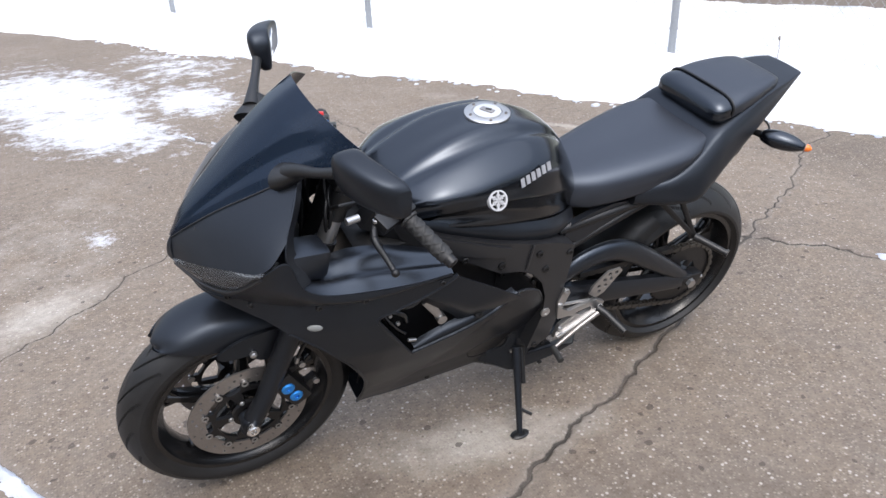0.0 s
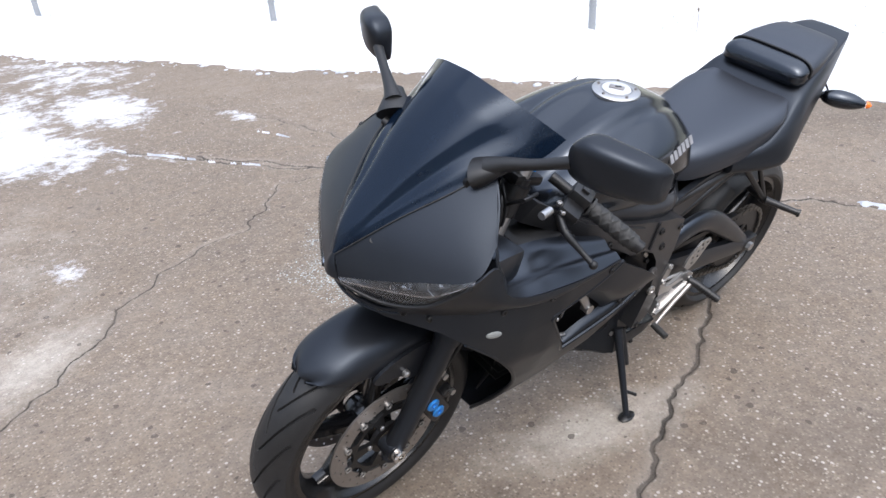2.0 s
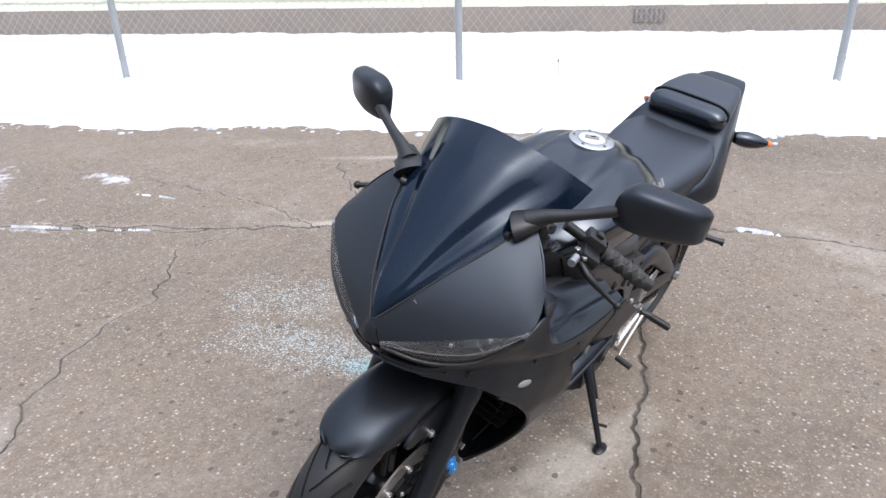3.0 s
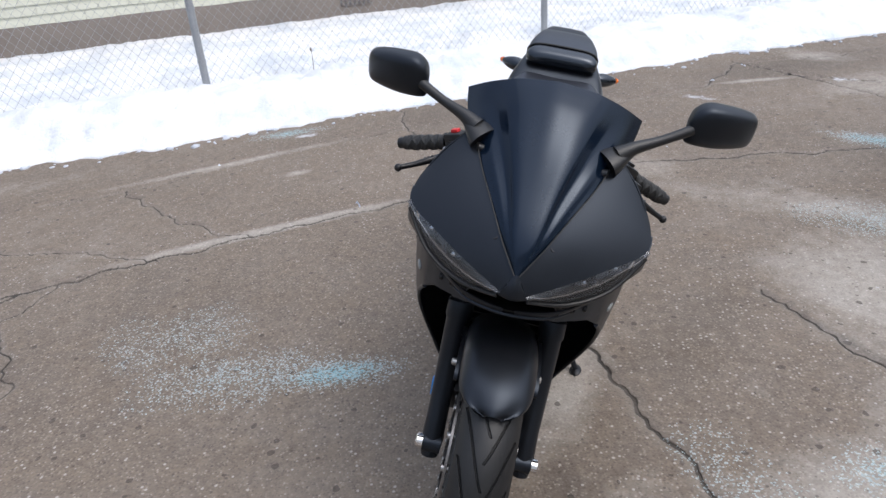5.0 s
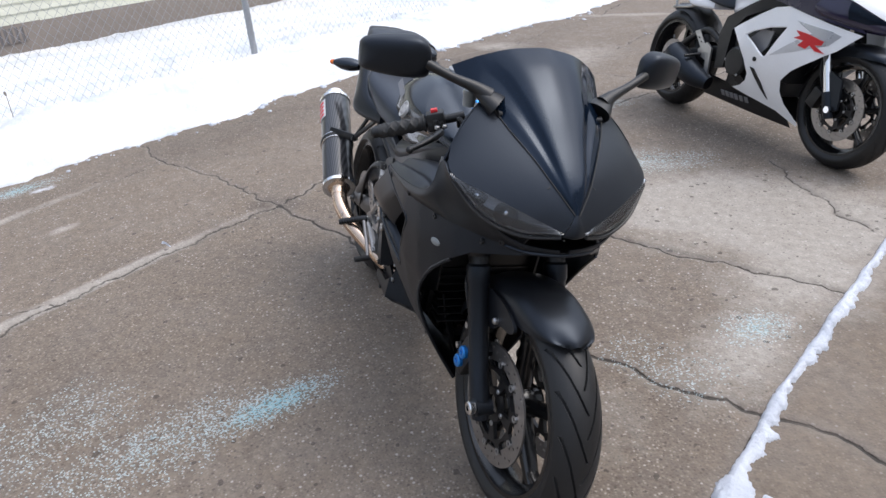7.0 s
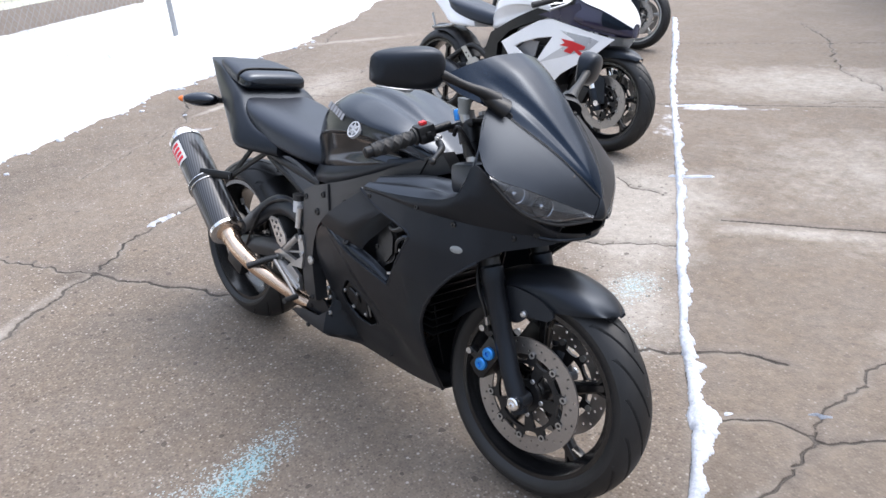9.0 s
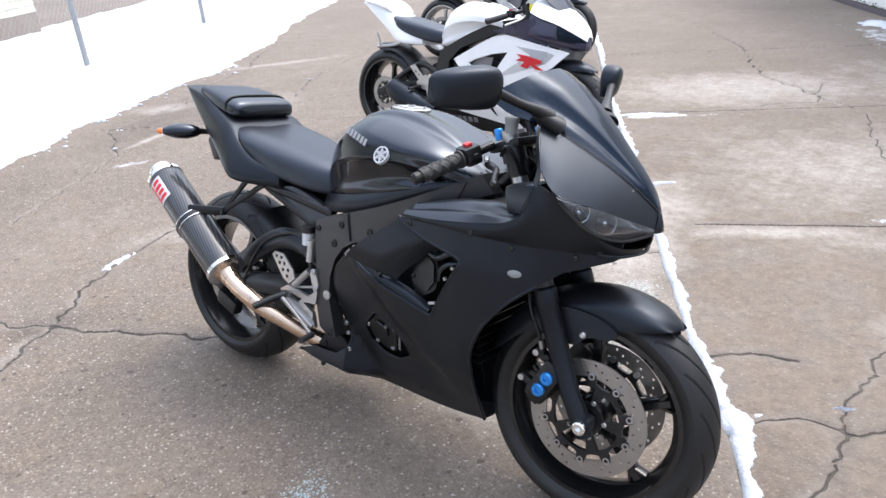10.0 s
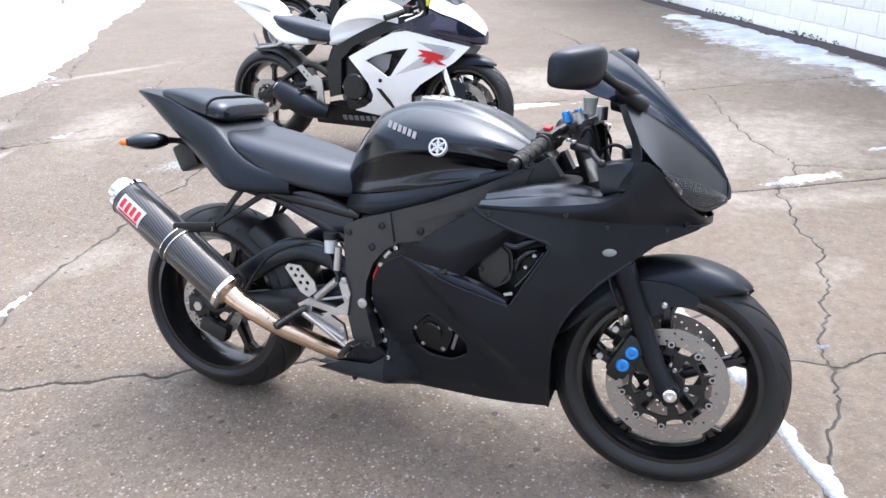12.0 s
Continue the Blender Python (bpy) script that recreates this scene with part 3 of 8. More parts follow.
    layers = {
        "crack": D,
        "smooth": 1 / (1 + np.exp(-past / 0.02)),
        "salt": blobs(X, Y, [(-0.55, -0.86, 0.46, 0.2, 105, 0.55), (-0.61, -0.52, 0.24, 0.09, 110, 0.95), (-3.03, 1.9, 0.3, 0.12, 60, 0.9), (-1.9, 1.6, 0.5, 0.22, 70, 0.6),
                             (-0.36, 1.1, 0.17, 0.12, 100, 0.7), (-3.2, -1.75, 0.3, 0.1, 120, 0.8), (-0.75, -1.2, 0.4, 0.3, 100, 0.45), (-0.3, 0.7, 0.3, 0.2, 30, 0.45)]),
        "pale": blobs(X, Y, [(0.2, 3.1, 1.3, 0.9, 28, 0.56), (0.8, 5.6, 1.6, 1.2, 28, 0.6), (0.6, -1.9, 0.9, 0.8, 110, 0.36), (-1.0, 4.6, 1.2, 0.7, 28, 0.66), (-1.1, 1.72, 0.8, 0.5, 40, 1.1), (-0.62, 1.55, 0.55, 0.3, 118, 0.85), (-0.28, 0.98, 0.42, 0.2, 120, 0.72), (-0.3, 0.88, 0.3, 0.14, 120, 0.55), (0.55, 1.4, 0.3, 0.15, 60, 0.4), (-2.6, 0.57, 0.4, 0.2, 60, 0.5), (-0.62, 0.24, 0.4, 0.12, 165, 0.75), (-0.12, 0.42, 0.3, 0.16, 150, 0.4), (-1.25, 1.33, 0.5, 0.27, 38, 0.8), (-0.67, 0.82, 0.12, 0.06, 30, 0.4), (-2.0, 1.5, 0.6, 0.13, 40, 0.6), (-0.05, 1.97, 0.5, 0.09, 28, 0.7), (0.55, -1.2, 0.35, 0.2, 40, 0.7), (-2.1, 1.3, 0.9, 0.25, 70, 0.5),
                             (-1.72, -1.19, 0.85, 0.05, 124, 1.0), (-1.3, -2.1, 0.6, 0.3, 124, 0.3), (-2.62, -1.87, 0.9, 0.05, 128, 0.7), (-2.46, -1.39, 0.1, 0.06, 120, 0.7), (-0.2, 1.6, 0.35, 0.5, 118, 0.25), (-4.3, 2.4, 0.8, 0.4, 120, 0.6), (-4.42, 1.5, 0.35, 0.05, 105, 0.8), (-5.8, 3.9, 1.0, 0.12, 55, 0.6), (-5.2, 2.1, 0.4, 0.25, 40, 0.6), (0.6, 2.2, 1.0, 0.16, 28, 0.5),
                             (-2.2, -3.0, 0.9, 0.2, 120, 0.35), (0.4, -2.4, 0.5, 0.3, 60, 0.35)]),
        "damp": 0.16 * pour_a + 0.2 * pour_b + blobs(X, Y, [(-1.0, 1.14, 0.45, 0.018, 36, 0.7), (-1.0, 0.66, 0.5, 0.2, 150, 0.35), (-0.21, 0.26, 0.09, 0.06, 30, 0.6), (-2.25, -0.34, 0.16, 0.09, 60, 0.95), (-3.7, -0.5, 1.4, 0.35, 122, 0.45), (-2.2, 2.2, 0.7, 0.25, 20, 0.55), (-2.6, -2.3, 1.2, 0.5, 120, 0.25),
                             (0.35, 0.2, 0.5, 0.3, 60, 0.3), (-0.9, -1.3, 0.5, 0.4, 80, 0.3), (-4.9, 1.9, 1.2, 0.3, 120, 0.5)]),
        "ice": blobs(X, Y, [(0.3, -3.75, 0.9, 0.45, 120, 0.9), (0.5, -4.9, 1.6, 0.7, 110, 0.85), (-0.45, -4.2, 0.6, 0.35, 100, 0.86), (-0.5, -5.6, 1.0, 0.5, 110, 0.62), (-1.1, -3.3, 0.3, 0.1, 100, 0.5), (0.31, -1.83, 0.3, 0.12, 110, 0.42), (-3.15, -1.58, 0.12, 0.05, 120, 0.6), (-3.98, 1.03, 0.14, 0.06, 60, 0.62), (-4.4, 2.1, 0.2, 0.07, 60, 0.5),
                            (-0.3, -3.1, 0.5, 0.03, 118, 0.6), (0.1, 6.5, 1.5, 0.3, 122, 0.72), (1.5, 4.3, 1.2, 0.26, 122, 0.72), (0.5, 2.45, 0.28, 0.07, 35, 0.6), (-1.2, 3.62, 0.4, 0.06, 30, 0.62), (-1.35, 3.1, 0.3, 0.1, 120, 0.5)]),
    }
    for name, values in layers.items():
        me.attributes.new(name, "FLOAT", "POINT").data.foreach_set("value", values.ravel().astype(np.float32))
    me.materials.append(CONCRETE)
    return tagged(new("ground", me), "cracked exposed-aggregate concrete yard with salt and ice", "ground", kind="structure")


def snow_edge(u):
    return 3.82 - 0.35 * math.exp(-((u - 7.2) / 2.2) ** 2) + 0.16 * noise.noise(Vector((u * 0.9, 3.1, 0))) + 0.09 * noise.noise(Vector((u * 3.1, 1.7, 2))) + 0.05 * noise.noise(Vector((u * 9, 0.3, 5))) + 0.025 * noise.noise(Vector((u * 26, 0.8, 1)))


def build_snowbank():
    """Ploughed snow from the yard's edge past the fence to the building."""
    bm = bmesh.new()
    rows, u = [], -16.0
    while u < 20:
        e, row = snow_edge(u), []
        for k in range(46):
            s = (k / 45) ** 1.7
            v = e - 0.02 + s * (7.75 - e)
            w = v - e
            h = 0.15 * (1 - math.exp(-max(w, 0) / 0.32)) + 0.06 * math.exp(-((w - 0.55) / 0.35) ** 2)
            p = uv(u, v)
            near = 1.0 if w < 1.3 else max(0.35, 1.0 - (w - 1.3) * 0.5)
            lump = near * (0.05 * noise.noise(p * 1.4) + 0.045 * noise.noise(p * 4.2) + 0.036 * noise.noise(p * 11) + 0.018 * noise.noise(p * 27))
            row.append(uv(u, v, h + lump * min(1, max(w, 0) / 0.25) - (0.012 if k == 0 else 0) + 0.012 * (k > 0)))
        rows.append(row)
        u += 0.034 if -7 < u < 8 else 0.2
    grid_faces(bm, rows)
    return tagged(part("snow_bank", bm, SNOW, sharp=80), "white ploughed snow bank along the edge of the yard", "snow", kind="structure")


def build_snow_crumbs():
    """Small broken lumps of snow along the foot of the bank."""
    rnd, bm = random.Random(77), bmesh.new()
    for k in range(230):
        u = rnd.uniform(-6.5, 6.5)
        c = uv(u, snow_edge(u) - abs(rnd.gauss(0, 0.075)) + 0.02, 0.002)
        r = 0.006 + 0.024 * rnd.random() ** 2
        b2 = bmesh.ops.create_icosphere(bm, subdivisions=1, radius=1.0)
        for v in b2["verts"]:
            q = v.co * (0.8 + 0.4 * rnd.random())
            v.co = c + Vector((q.x * r * 1.5, q.y * r * 1.2, q.z * r * 0.6))
    return tagged(part("snow_crumbs", bm, PACKED_SNOW, sharp=80), "broken crumbs of snow along the foot of the bank", "snow", kind="stuff")


def snow_lump(name, line, width, height, seed, label, cell=0.011, lean=0.0, gaps=0.0):
    """Packed snow lying along a line: a ragged low heap with feathered edges."""
    pts = rough_line(line, cell * 1.6, 0.006, seed)
    reach, bm, rows, keep = width * 2.6, bmesh.new(), [], []
    k = max(6, int(2 * reach / cell))
    for i, (x, y) in enumerate(pts):
        a, b = pts[max(i - 6, 0)], pts[min(i + 6, len(pts) - 1)]
        d = Vector((b[0] - a[0], b[1] - a[1], 0)).normalized()
        nrm = Vector((-d.y, d.x, 0))
        end = min(1.0, i / 12, (len(pts) - 1 - i) / 12)
        w = width * (0.72 + 0.75 * noise.noise(Vector((x * 1.9, y * 1.9, seed))) + 0.5 * noise.noise(Vector((x * 6, y * 6, seed))))
        off = width * (0.5 * noise.noise(Vector((x * 2.7, y * 2.7, seed + 3))))
        if gaps and noise.noise(Vector((x * 4.3, y * 4.3, seed + 9))) + 0.5 * noise.noise(Vector((x * 13, y * 13, seed))) < gaps - 0.4:
            end = 0.0
        row, mk = [], []
        for j in range(k + 1):
            s = (j / k * 2 - 1) * reach
            q = Vector((x, y, 0)) + nrm * s
            mask = max(w, width * 0.12) * end - abs(s - off) + width * 0.42 * noise.noise(q * (0.9 / width)) + width * 0.12 * noise.noise(q * (2.6 / width)) + (width * (0.35 * noise.noise(q * 11) + 0.22 * noise.noise(q * 29)) if width > 0.1 else 0.0) - 0.003
            if end == 0.0:
                mask = -1.0
            if lean:
                # a clean edge on the joint's line, feathered tongues on the other side
                spread = w * 1.4 + width * (0.75 * noise.noise(q * 17 + Vector((0, 0, seed))) + 0.35 * noise.noise(q * 41))
                mask = min(width * 0.35 + 0.1 * width * noise.noise(q * 30) - s, max(spread, width * 0.25) * end + s)
            f = min(1.0, max(0.0, mask) / (width * 0.55))
            q.z = -0.009 + (0.013 if mask > 0 else 0) + height * f ** 0.7 * (1 + 0.55 * noise.noise(q * 22) + 0.35 * noise.noise(q * 60))
            row.append(q)
            mk.append(mask > 0)
        rows.append(row)
        keep.append(mk)
    v = [[None] * (k + 1) for _ in rows]
    for i in range(len(rows) - 1):
        for j in range(k):
            c = ((i, j), (i + 1, j), (i + 1, j + 1), (i, j + 1))
            if any(keep[p][q] for p, q in c):
                for p, q in c:
                    if v[p][q] is None:
                        v[p][q] = bm.verts.new(rows[p][q])
                bm.faces.new([v[p][q] for p, q in c])
    return tagged(part(name, bm, PACKED_SNOW, sharp=80), label, "snow", kind="structure")


def build_fence():
    fence = thing("chain_link_fence", "grey galvanised chain-link fence standing in the snow", "fence", kind="structure")
    base = Vector((-3.97, -2.742, 0))
    for k in range(-4, 6):
        p = base + AU * (3.034 * k)
        bm = rod(p + Vector((0, 0, -0.1)), p + Vector((0, 0, 1.55)), 0.03, 14)
        rod(p + Vector((0, 0, 1.55)), p + Vector((0, 0, 1.58)), 0.034, 14, bm, 0.012)
        for z in (0.35, 0.75, 1.15):
            lathe([(z - 0.009, 0.0305), (z - 0.009, 0.0345), (z + 0.009, 0.0345), (z + 0.009, 0.0305)], 14, "z", (p.x, p.y, 0), bm=bm)
        part("post", bm, GALVANISED, fence)
    a, b = base + AU * -12.4 + Vector((0, 0, 1.52)), base + AU * 15.4 + Vector((0, 0, 1.52))
    part("top_rail", rod(a, b, 0.021, 12), GALVANISED, fence)
    bm, side = bmesh.new(), AV * -0.034
    low, high, u = 0.1, 1.5, -12.4
    while u < 15.2:
        for s in (1, -1):
            e = u + s * (high - low) * 0.82
            off = side + AV * (0.0016 * s)
            tube([base + AU * u + off + Vector((0, 0, low)), base + AU * e + off + Vector((0, 0, high))], 0.0014, 3, caps=False, bm=bm)
        u += 0.072
    tagged(part("wire_mesh", bm, GALVANISED, fence), "woven diamond wire mesh", kind="stuff")
    return fence


def build_building():
    """The neighbouring house: foundation, clapboards and a window seen through the fence."""
    house = thing("neighbour_house", "pale cream clapboard house on a brown concrete foundation", "house")
    v0, u0, u1 = 7.5, -13.0, 9.0
    rot = Matrix((( AU.x, AV.x, 0, 0), (AU.y, AV.y, 0, 0), (0, 0, 1, 0), (0, 0, 0, 1)))
    part("foundation", block((u0, v0, -0.2), (u1, v0 + 0.3, 0.47), 0.012, m=rot), FOUNDATION, house, "stained brown concrete foundation")
    part("wall", block((u0 + 0.02, v0 + 0.06, 0.47), (u1 - 0.02, v0 + 0.3, 3.0), 0.004, m=rot), SIDING, house)
    z, k, rnd, bm = 0.45, 0, random.Random(12), bmesh.new()
    while z < 2.95:
        spans = [(u0, u1)] if not 0.62 < z + 0.06 < 2.1 else [(u0, -0.76), (0.46, u1)]
        for s0, s1 in spans:
            a0 = s0 - (0.15 if k % 2 else 0.0)
            while a0 < s1:
                lo, hi = max(a0 + 0.002, s0), min(a0 + 0.298, s1)
                if hi - lo > 0.02:
                    out, drop = v0 - 0.002 + rnd.uniform(-0.002, 0.002), z + rnd.uniform(-0.003, 0.003)
                    grid_faces(bm, [[rot @ Vector((u, a, b)) for a, b in ((out, drop), (out, drop + 0.006), (v0 + 0.016, z + 0.112), (v0 + 0.062, z + 0.112), (v0 + 0.062, z))] for u in (lo, hi)], wrap_v=True)
                a0 += 0.30
        z += 0.10
        k += 1
    tagged(part("shingles", bm, SIDING, house, smooth=False), "pale cream wall shingles in level rows", kind="stuff")
    # vent grille in the foundation
    part("foundation_vent", block((1.46, v0 - 0.012, 0.27), (1.84, v0 + 0.02, 0.42), 0.004, m=rot), ROOFING, house, "slotted foundation vent")
    for i in range(7):
        part("vent_bar", block((1.475 + i * 0.055, v0 - 0.02, 0.27), (1.50 + i * 0.055, v0 - 0.01, 0.42), 0.002, m=rot), FOUNDATION, house)
    win = part("window", block((-0.68, v0 - 0.01, 0.80), (0.38, v0 + 0.05, 2.0), 0.004, m=rot), WINDOW_GLASS, house, "pale curtained house window")
    for lo, hi in (((-0.76, 0.72), (0.46, 0.80)), ((-0.76, 2.0), (0.46, 2.09)), ((-0.76, 0.80), (-0.68, 2.0)), ((0.38, 0.80), (0.46, 2.0)), ((-0.68, 1.39), (0.38, 1.44))):
        part("frame", block((lo[0], v0 - 0.04, lo[1]), (hi[0], v0 + 0.05, hi[1]), 0.005, m=rot), MORTAR, win)
    bm = bmesh.new()
    grid_faces(bm, [[rot @ Vector((u, a, b)) for a, b in ((v0 - 0.4, 2.9), (v0 + 3.4, 4.7), (v0 + 3.4, 4.6), (v0 - 0.36, 2.8))] for u in (u0 - 0.3, u1 + 0.3)], wrap_v=True)
    part("roof", bm, ROOFING, house, smooth=False)
    return house


def build_block_wall():
    """The long white block wall that closes the yard."""
    wall = thing("wall_white", "long white-painted concrete block wall with a dirty foot", "wall", kind="structure")
    rot = Matrix((( AU.x, AV.x, 0, 0), (AU.y, AV.y, 0, 0), (0, 0, 1, 0), (0, 0, 0, 1)))
    v1 = -3.98
    part("core", block((-14, v1 - 0.2, -0.1), (16, v1 - 0.004, 3.2), 0.01, m=rot), MORTAR, wall)
    foot = bmesh.new()
    section = [(v1 - 0.05, -0.05), (v1 - 0.05, 0.062), (v1 + 0.02, 0.058), (v1 + 0.05, 0.03), (v1 + 0.11, -0.05)]
    grid_faces(foot, [[rot @ Vector((-14 + 0.25 * k, a + 0.012 * noise.noise(Vector((k * 0.7, b * 9, 1))) * (a > v1), b + 0.012 * noise.noise(Vector((k * 1.9, 3, 2))) * (b > 0.05))) for a, b in section] for k in range(121)], wrap_v=True)
    part("wall_foot", foot, DAMP_FOOT, wall, "dark damp concrete foot of the wall", smooth=False)
    tufts, rnd = bmesh.new(), random.Random(15)
    for k in range(700):
        u = rnd.uniform(2.5, 8.5)
        if noise.noise(Vector((u * 1.3, 4, 1))) < -0.15:
            continue
        c, size = uv(u, v1 + 0.014 + 0.012 * rnd.random(), 0.05 + 0.05 * rnd.random() ** 3), rnd.uniform(0.004, 0.011)
        for v in bmesh.ops.create_icosphere(tufts, subdivisions=1, radius=size)["verts"]:
            v.co = c + v.co * rnd.uniform(0.6, 1.2)
    tagged(part("moss", tufts, MOSS, wall, "green moss along the wall's foot", smooth=False), kind="stuff")
    me = None
    rnd = random.Random(5)
    for c in range(8):
        for i in range(34):
            u = -13.7 + (i + 37) * 0.4064 + (0.2032 if c % 2 else 0)
            if me is None:
                first = part("block", block((-0.199, -0.02, -0.0975), (0.199, 0.012, 0.0975), 0.006), BLOCKWORK, wall)
                me, o = first.data, first
            else:
                o = new("block", me)
                o.parent = wall
            o.matrix_local = rot @ Matrix.Translation((u, v1 - 0.002 + rnd.uniform(-0.002, 0.002), 0.1 + c * 0.2032))
    upper = bmesh.new()
    for c in range(16):
        for i in range(74):
            u = -13.7 + i * 0.4064 + (0.2032 if c % 2 else 0)
            if c < 8 and 37 <= i < 71:
                continue
            block((u - 0.199, v1 - 0.02, 0.0025 + c * 0.2032), (u + 0.199, v1 + 0.01, 0.1975 + c * 0.2032), 0, upper, rot)
    tagged(part("blockwork", upper, BLOCKWORK, wall, smooth=False), kind="stuff")
    return wall


build_ground()
build_snowbank()
build_snow_crumbs()
snow_lump("snow_ridge", SNOW_JOINT, 0.031, 0.012, 3, "ragged strip of packed snow lying in the pavement joint", 0.0055, lean=1.0)
snow_lump("snow_ridge", [(0.15, 0.66), (0.21, 0.57), (0.26, 0.47), (0.30, 0.38)], 0.052, 0.016, 31, "broad ragged heap of packed snow on the joint", 0.006)
snow_lump("snow_ridge", [(-0.16, -3.4), (-0.32, -3.13), (-0.6, -2.66), (-0.75, -2.42), (-0.86, -2.27)], 0.0085, 0.004, 60, "thin broken line of snow caught in a crack", 0.0045, gaps=0.36)
snow_lump("snow_ridge", [(-1.0, -2.98), (-1.08, -2.8), (-1.16, -2.6)], 0.009, 0.004, 63, "thin broken line of snow caught in a crack", 0.0045, gaps=0.36)
snow_lump("snow_ridge", [(-0.72, 8.32), (0.28, 6.73), (0.98, 5.52), (1.58, 4.61), (2.18, 3.71)], 0.25, 0.012, 9, "thin old snow along the foot of the white wall", 0.025)
snow_lump("snow_ridge", [(-1.60, 3.42), (-1.35, 3.58), (-1.1, 3.72)], 0.032, 0.007, 12, "thin strip of snow in a cross joint")
snow_lump("snow_ridge", [(-2.53, 0.02), (-2.57, 0.12), (-2.60, 0.31)], 0.032, 0.010, 14, "small patch of packed snow in a crack", 0.009)
snow_lump("snow_ridge", [(0.28, 2.27), (0.42, 2.42), (0.56, 2.52), (0.72, 2.54)], 0.036, 0.007, 17, "small patch of snow where two cracks meet")
snow_lump("snow_ridge", [(0.78, 3.0), (1.1, 3.15), (1.5, 3.35)], 0.03, 0.007, 21, "thin scrap of snow on the concrete")
snow_lump("snow_ridge", [(-0.90, 2.22), (-0.82, 2.27), (-0.74, 2.31), (-0.64, 2.38)], 0.03, 0.009, 25, "thin tongue of snow beside the joint", 0.009)
snow_lump("snow_ridge", [(0.12, 0.55), (0.18, 0.58), (0.25, 0.62), (0.32, 0.66)], 0.034, 0.009, 26, "thin tongue of snow beside the joint", 0.009)
snow_lump("snow_ridge", [(0.9, -0.05), (1.05, -0.3), (1.2, -0.55)], 0.09, 0.02, 27, "ragged patch of snow at the yard's near edge")
# single scraps of frozen snow
for k, (x, y, a) in enumerate(((0.46, 0.79, 0.05), (-1.47, 0.77, 0.03), (-1.5, 0.74, 0.02), (-2.02, -0.88, 0.05), (-2.56, -1.95, 0.05), (-2.46, -1.39, 0.04), (-3.16, 0.04, 0.04), (-2.9, 0.75, 0.05), (0.47, 0.92, 0.04), (-0.72, 2.02, 0.04), (-4.82, 3.5, 0.06), (-4.95, 3.8, 0.05), (-4.9, 1.5, 0.06), (-4.45, 1.2, 0.05), (-5.9, 3.4, 0.08), (-3.0, -2.2, 0.06))):
    snow_lump("snow_scrap", [(x - a, y - a * 0.6), (x, y), (x + a * 0.9, y + a * 0.4)], 0.016 + a * 0.1, 0.006, 40 + k, "small scrap of frozen snow on the concrete", 0.007)
stalk = tube([(-4.13, -1.88, 0.1), (-4.132, -1.875, 0.3), (-4.12, -1.87, 0.385)], [0.003, 0.0025, 0.002], 7, 3)
tube([(-4.12, -1.87, 0.37), (-4.115, -1.872, 0.385), (-4.118, -1.872, 0.40)], [0.005, 0.009, 0.004], 8, 2, bm=stalk)
tagged(part("dry_weed", stalk, FOUNDATION), "dry brown weed stalk poking out of the snow", "weed")
build_fence()
build_building()
build_block_wall()

# ---- parts that all three motorcycles share; x forward from the front axle, y to the rider's left, z up ----
def interp(v, table):
    return float(np.interp(v, [a for a, _ in table], [b for _, b in table]))


def ring(cx, cz, r, n=48, start=0.0):
    return [(cx + r * math.cos(2 * math.pi * k / n + start), cz + r * math.sin(2 * math.pi * k / n + start)) for k in range(n)]


def tyre_mesh(R, width, rim, around=400, cuts=18, crown=None, across=36):
    """A tyre with a rounded crown and swept tread grooves, round the y axis."""
    crown = crown or width * 0.54
    prof = []
    for k in range(across + 1):  # across the tread
        y = (2 * k / across - 1) * width / 2
        a = math.asin(max(-0.92, min(0.92, y / crown)))
        prof.append((y, R - crown + crown * math.cos(a)))
    edge = prof[-1][1]
    side = [(width * 0.5, edge - 0.008), (width * 0.492, (edge + rim) / 2 + 0.004), (width * 0.455, rim + 0.01), (width * 0.40, rim + 0.002), (width * 0.36, rim - 0.004)]
    full = [(-y, r) for y, r in reversed(side)] + prof + side
    ys, rs = np.array([p[0] for p in full]), np.array([p[1] for p in full])
    tread = (np.arange(len(full)) >= len(side)) & (np.arange(len(full)) <= len(side) + across)
    turn = np.arange(around) * 2 * math.pi / around
    near = np.full((around, len(full)), 1.0)
    for s in (1, -1):
        ph = (turn * cuts / (2 * math.pi) + (0.5 if s < 0 else 0)) % 1.0
        for k in (0, 1):
            t = (ph + k) / 1.55
            line = s * width * (-0.02 + 0.45 * t ** 0.85)
            d = np.abs(ys[None, :] - line[:, None]) * np.where(t < 1, 1.0, 1e3)[:, None]
            near = np.minimum(near, d)
    cut = np.where((near < width * 0.017) & tread[None, :], 0.005, 0.0)
    r = rs[None, :] - cut
    bm = bmesh.new()
    grid_faces(bm, np.stack([r * np.cos(turn)[:, None], np.broadcast_to(ys, r.shape), r * np.sin(turn)[:, None]], -1).tolist(), wrap_u=True)
    return bm


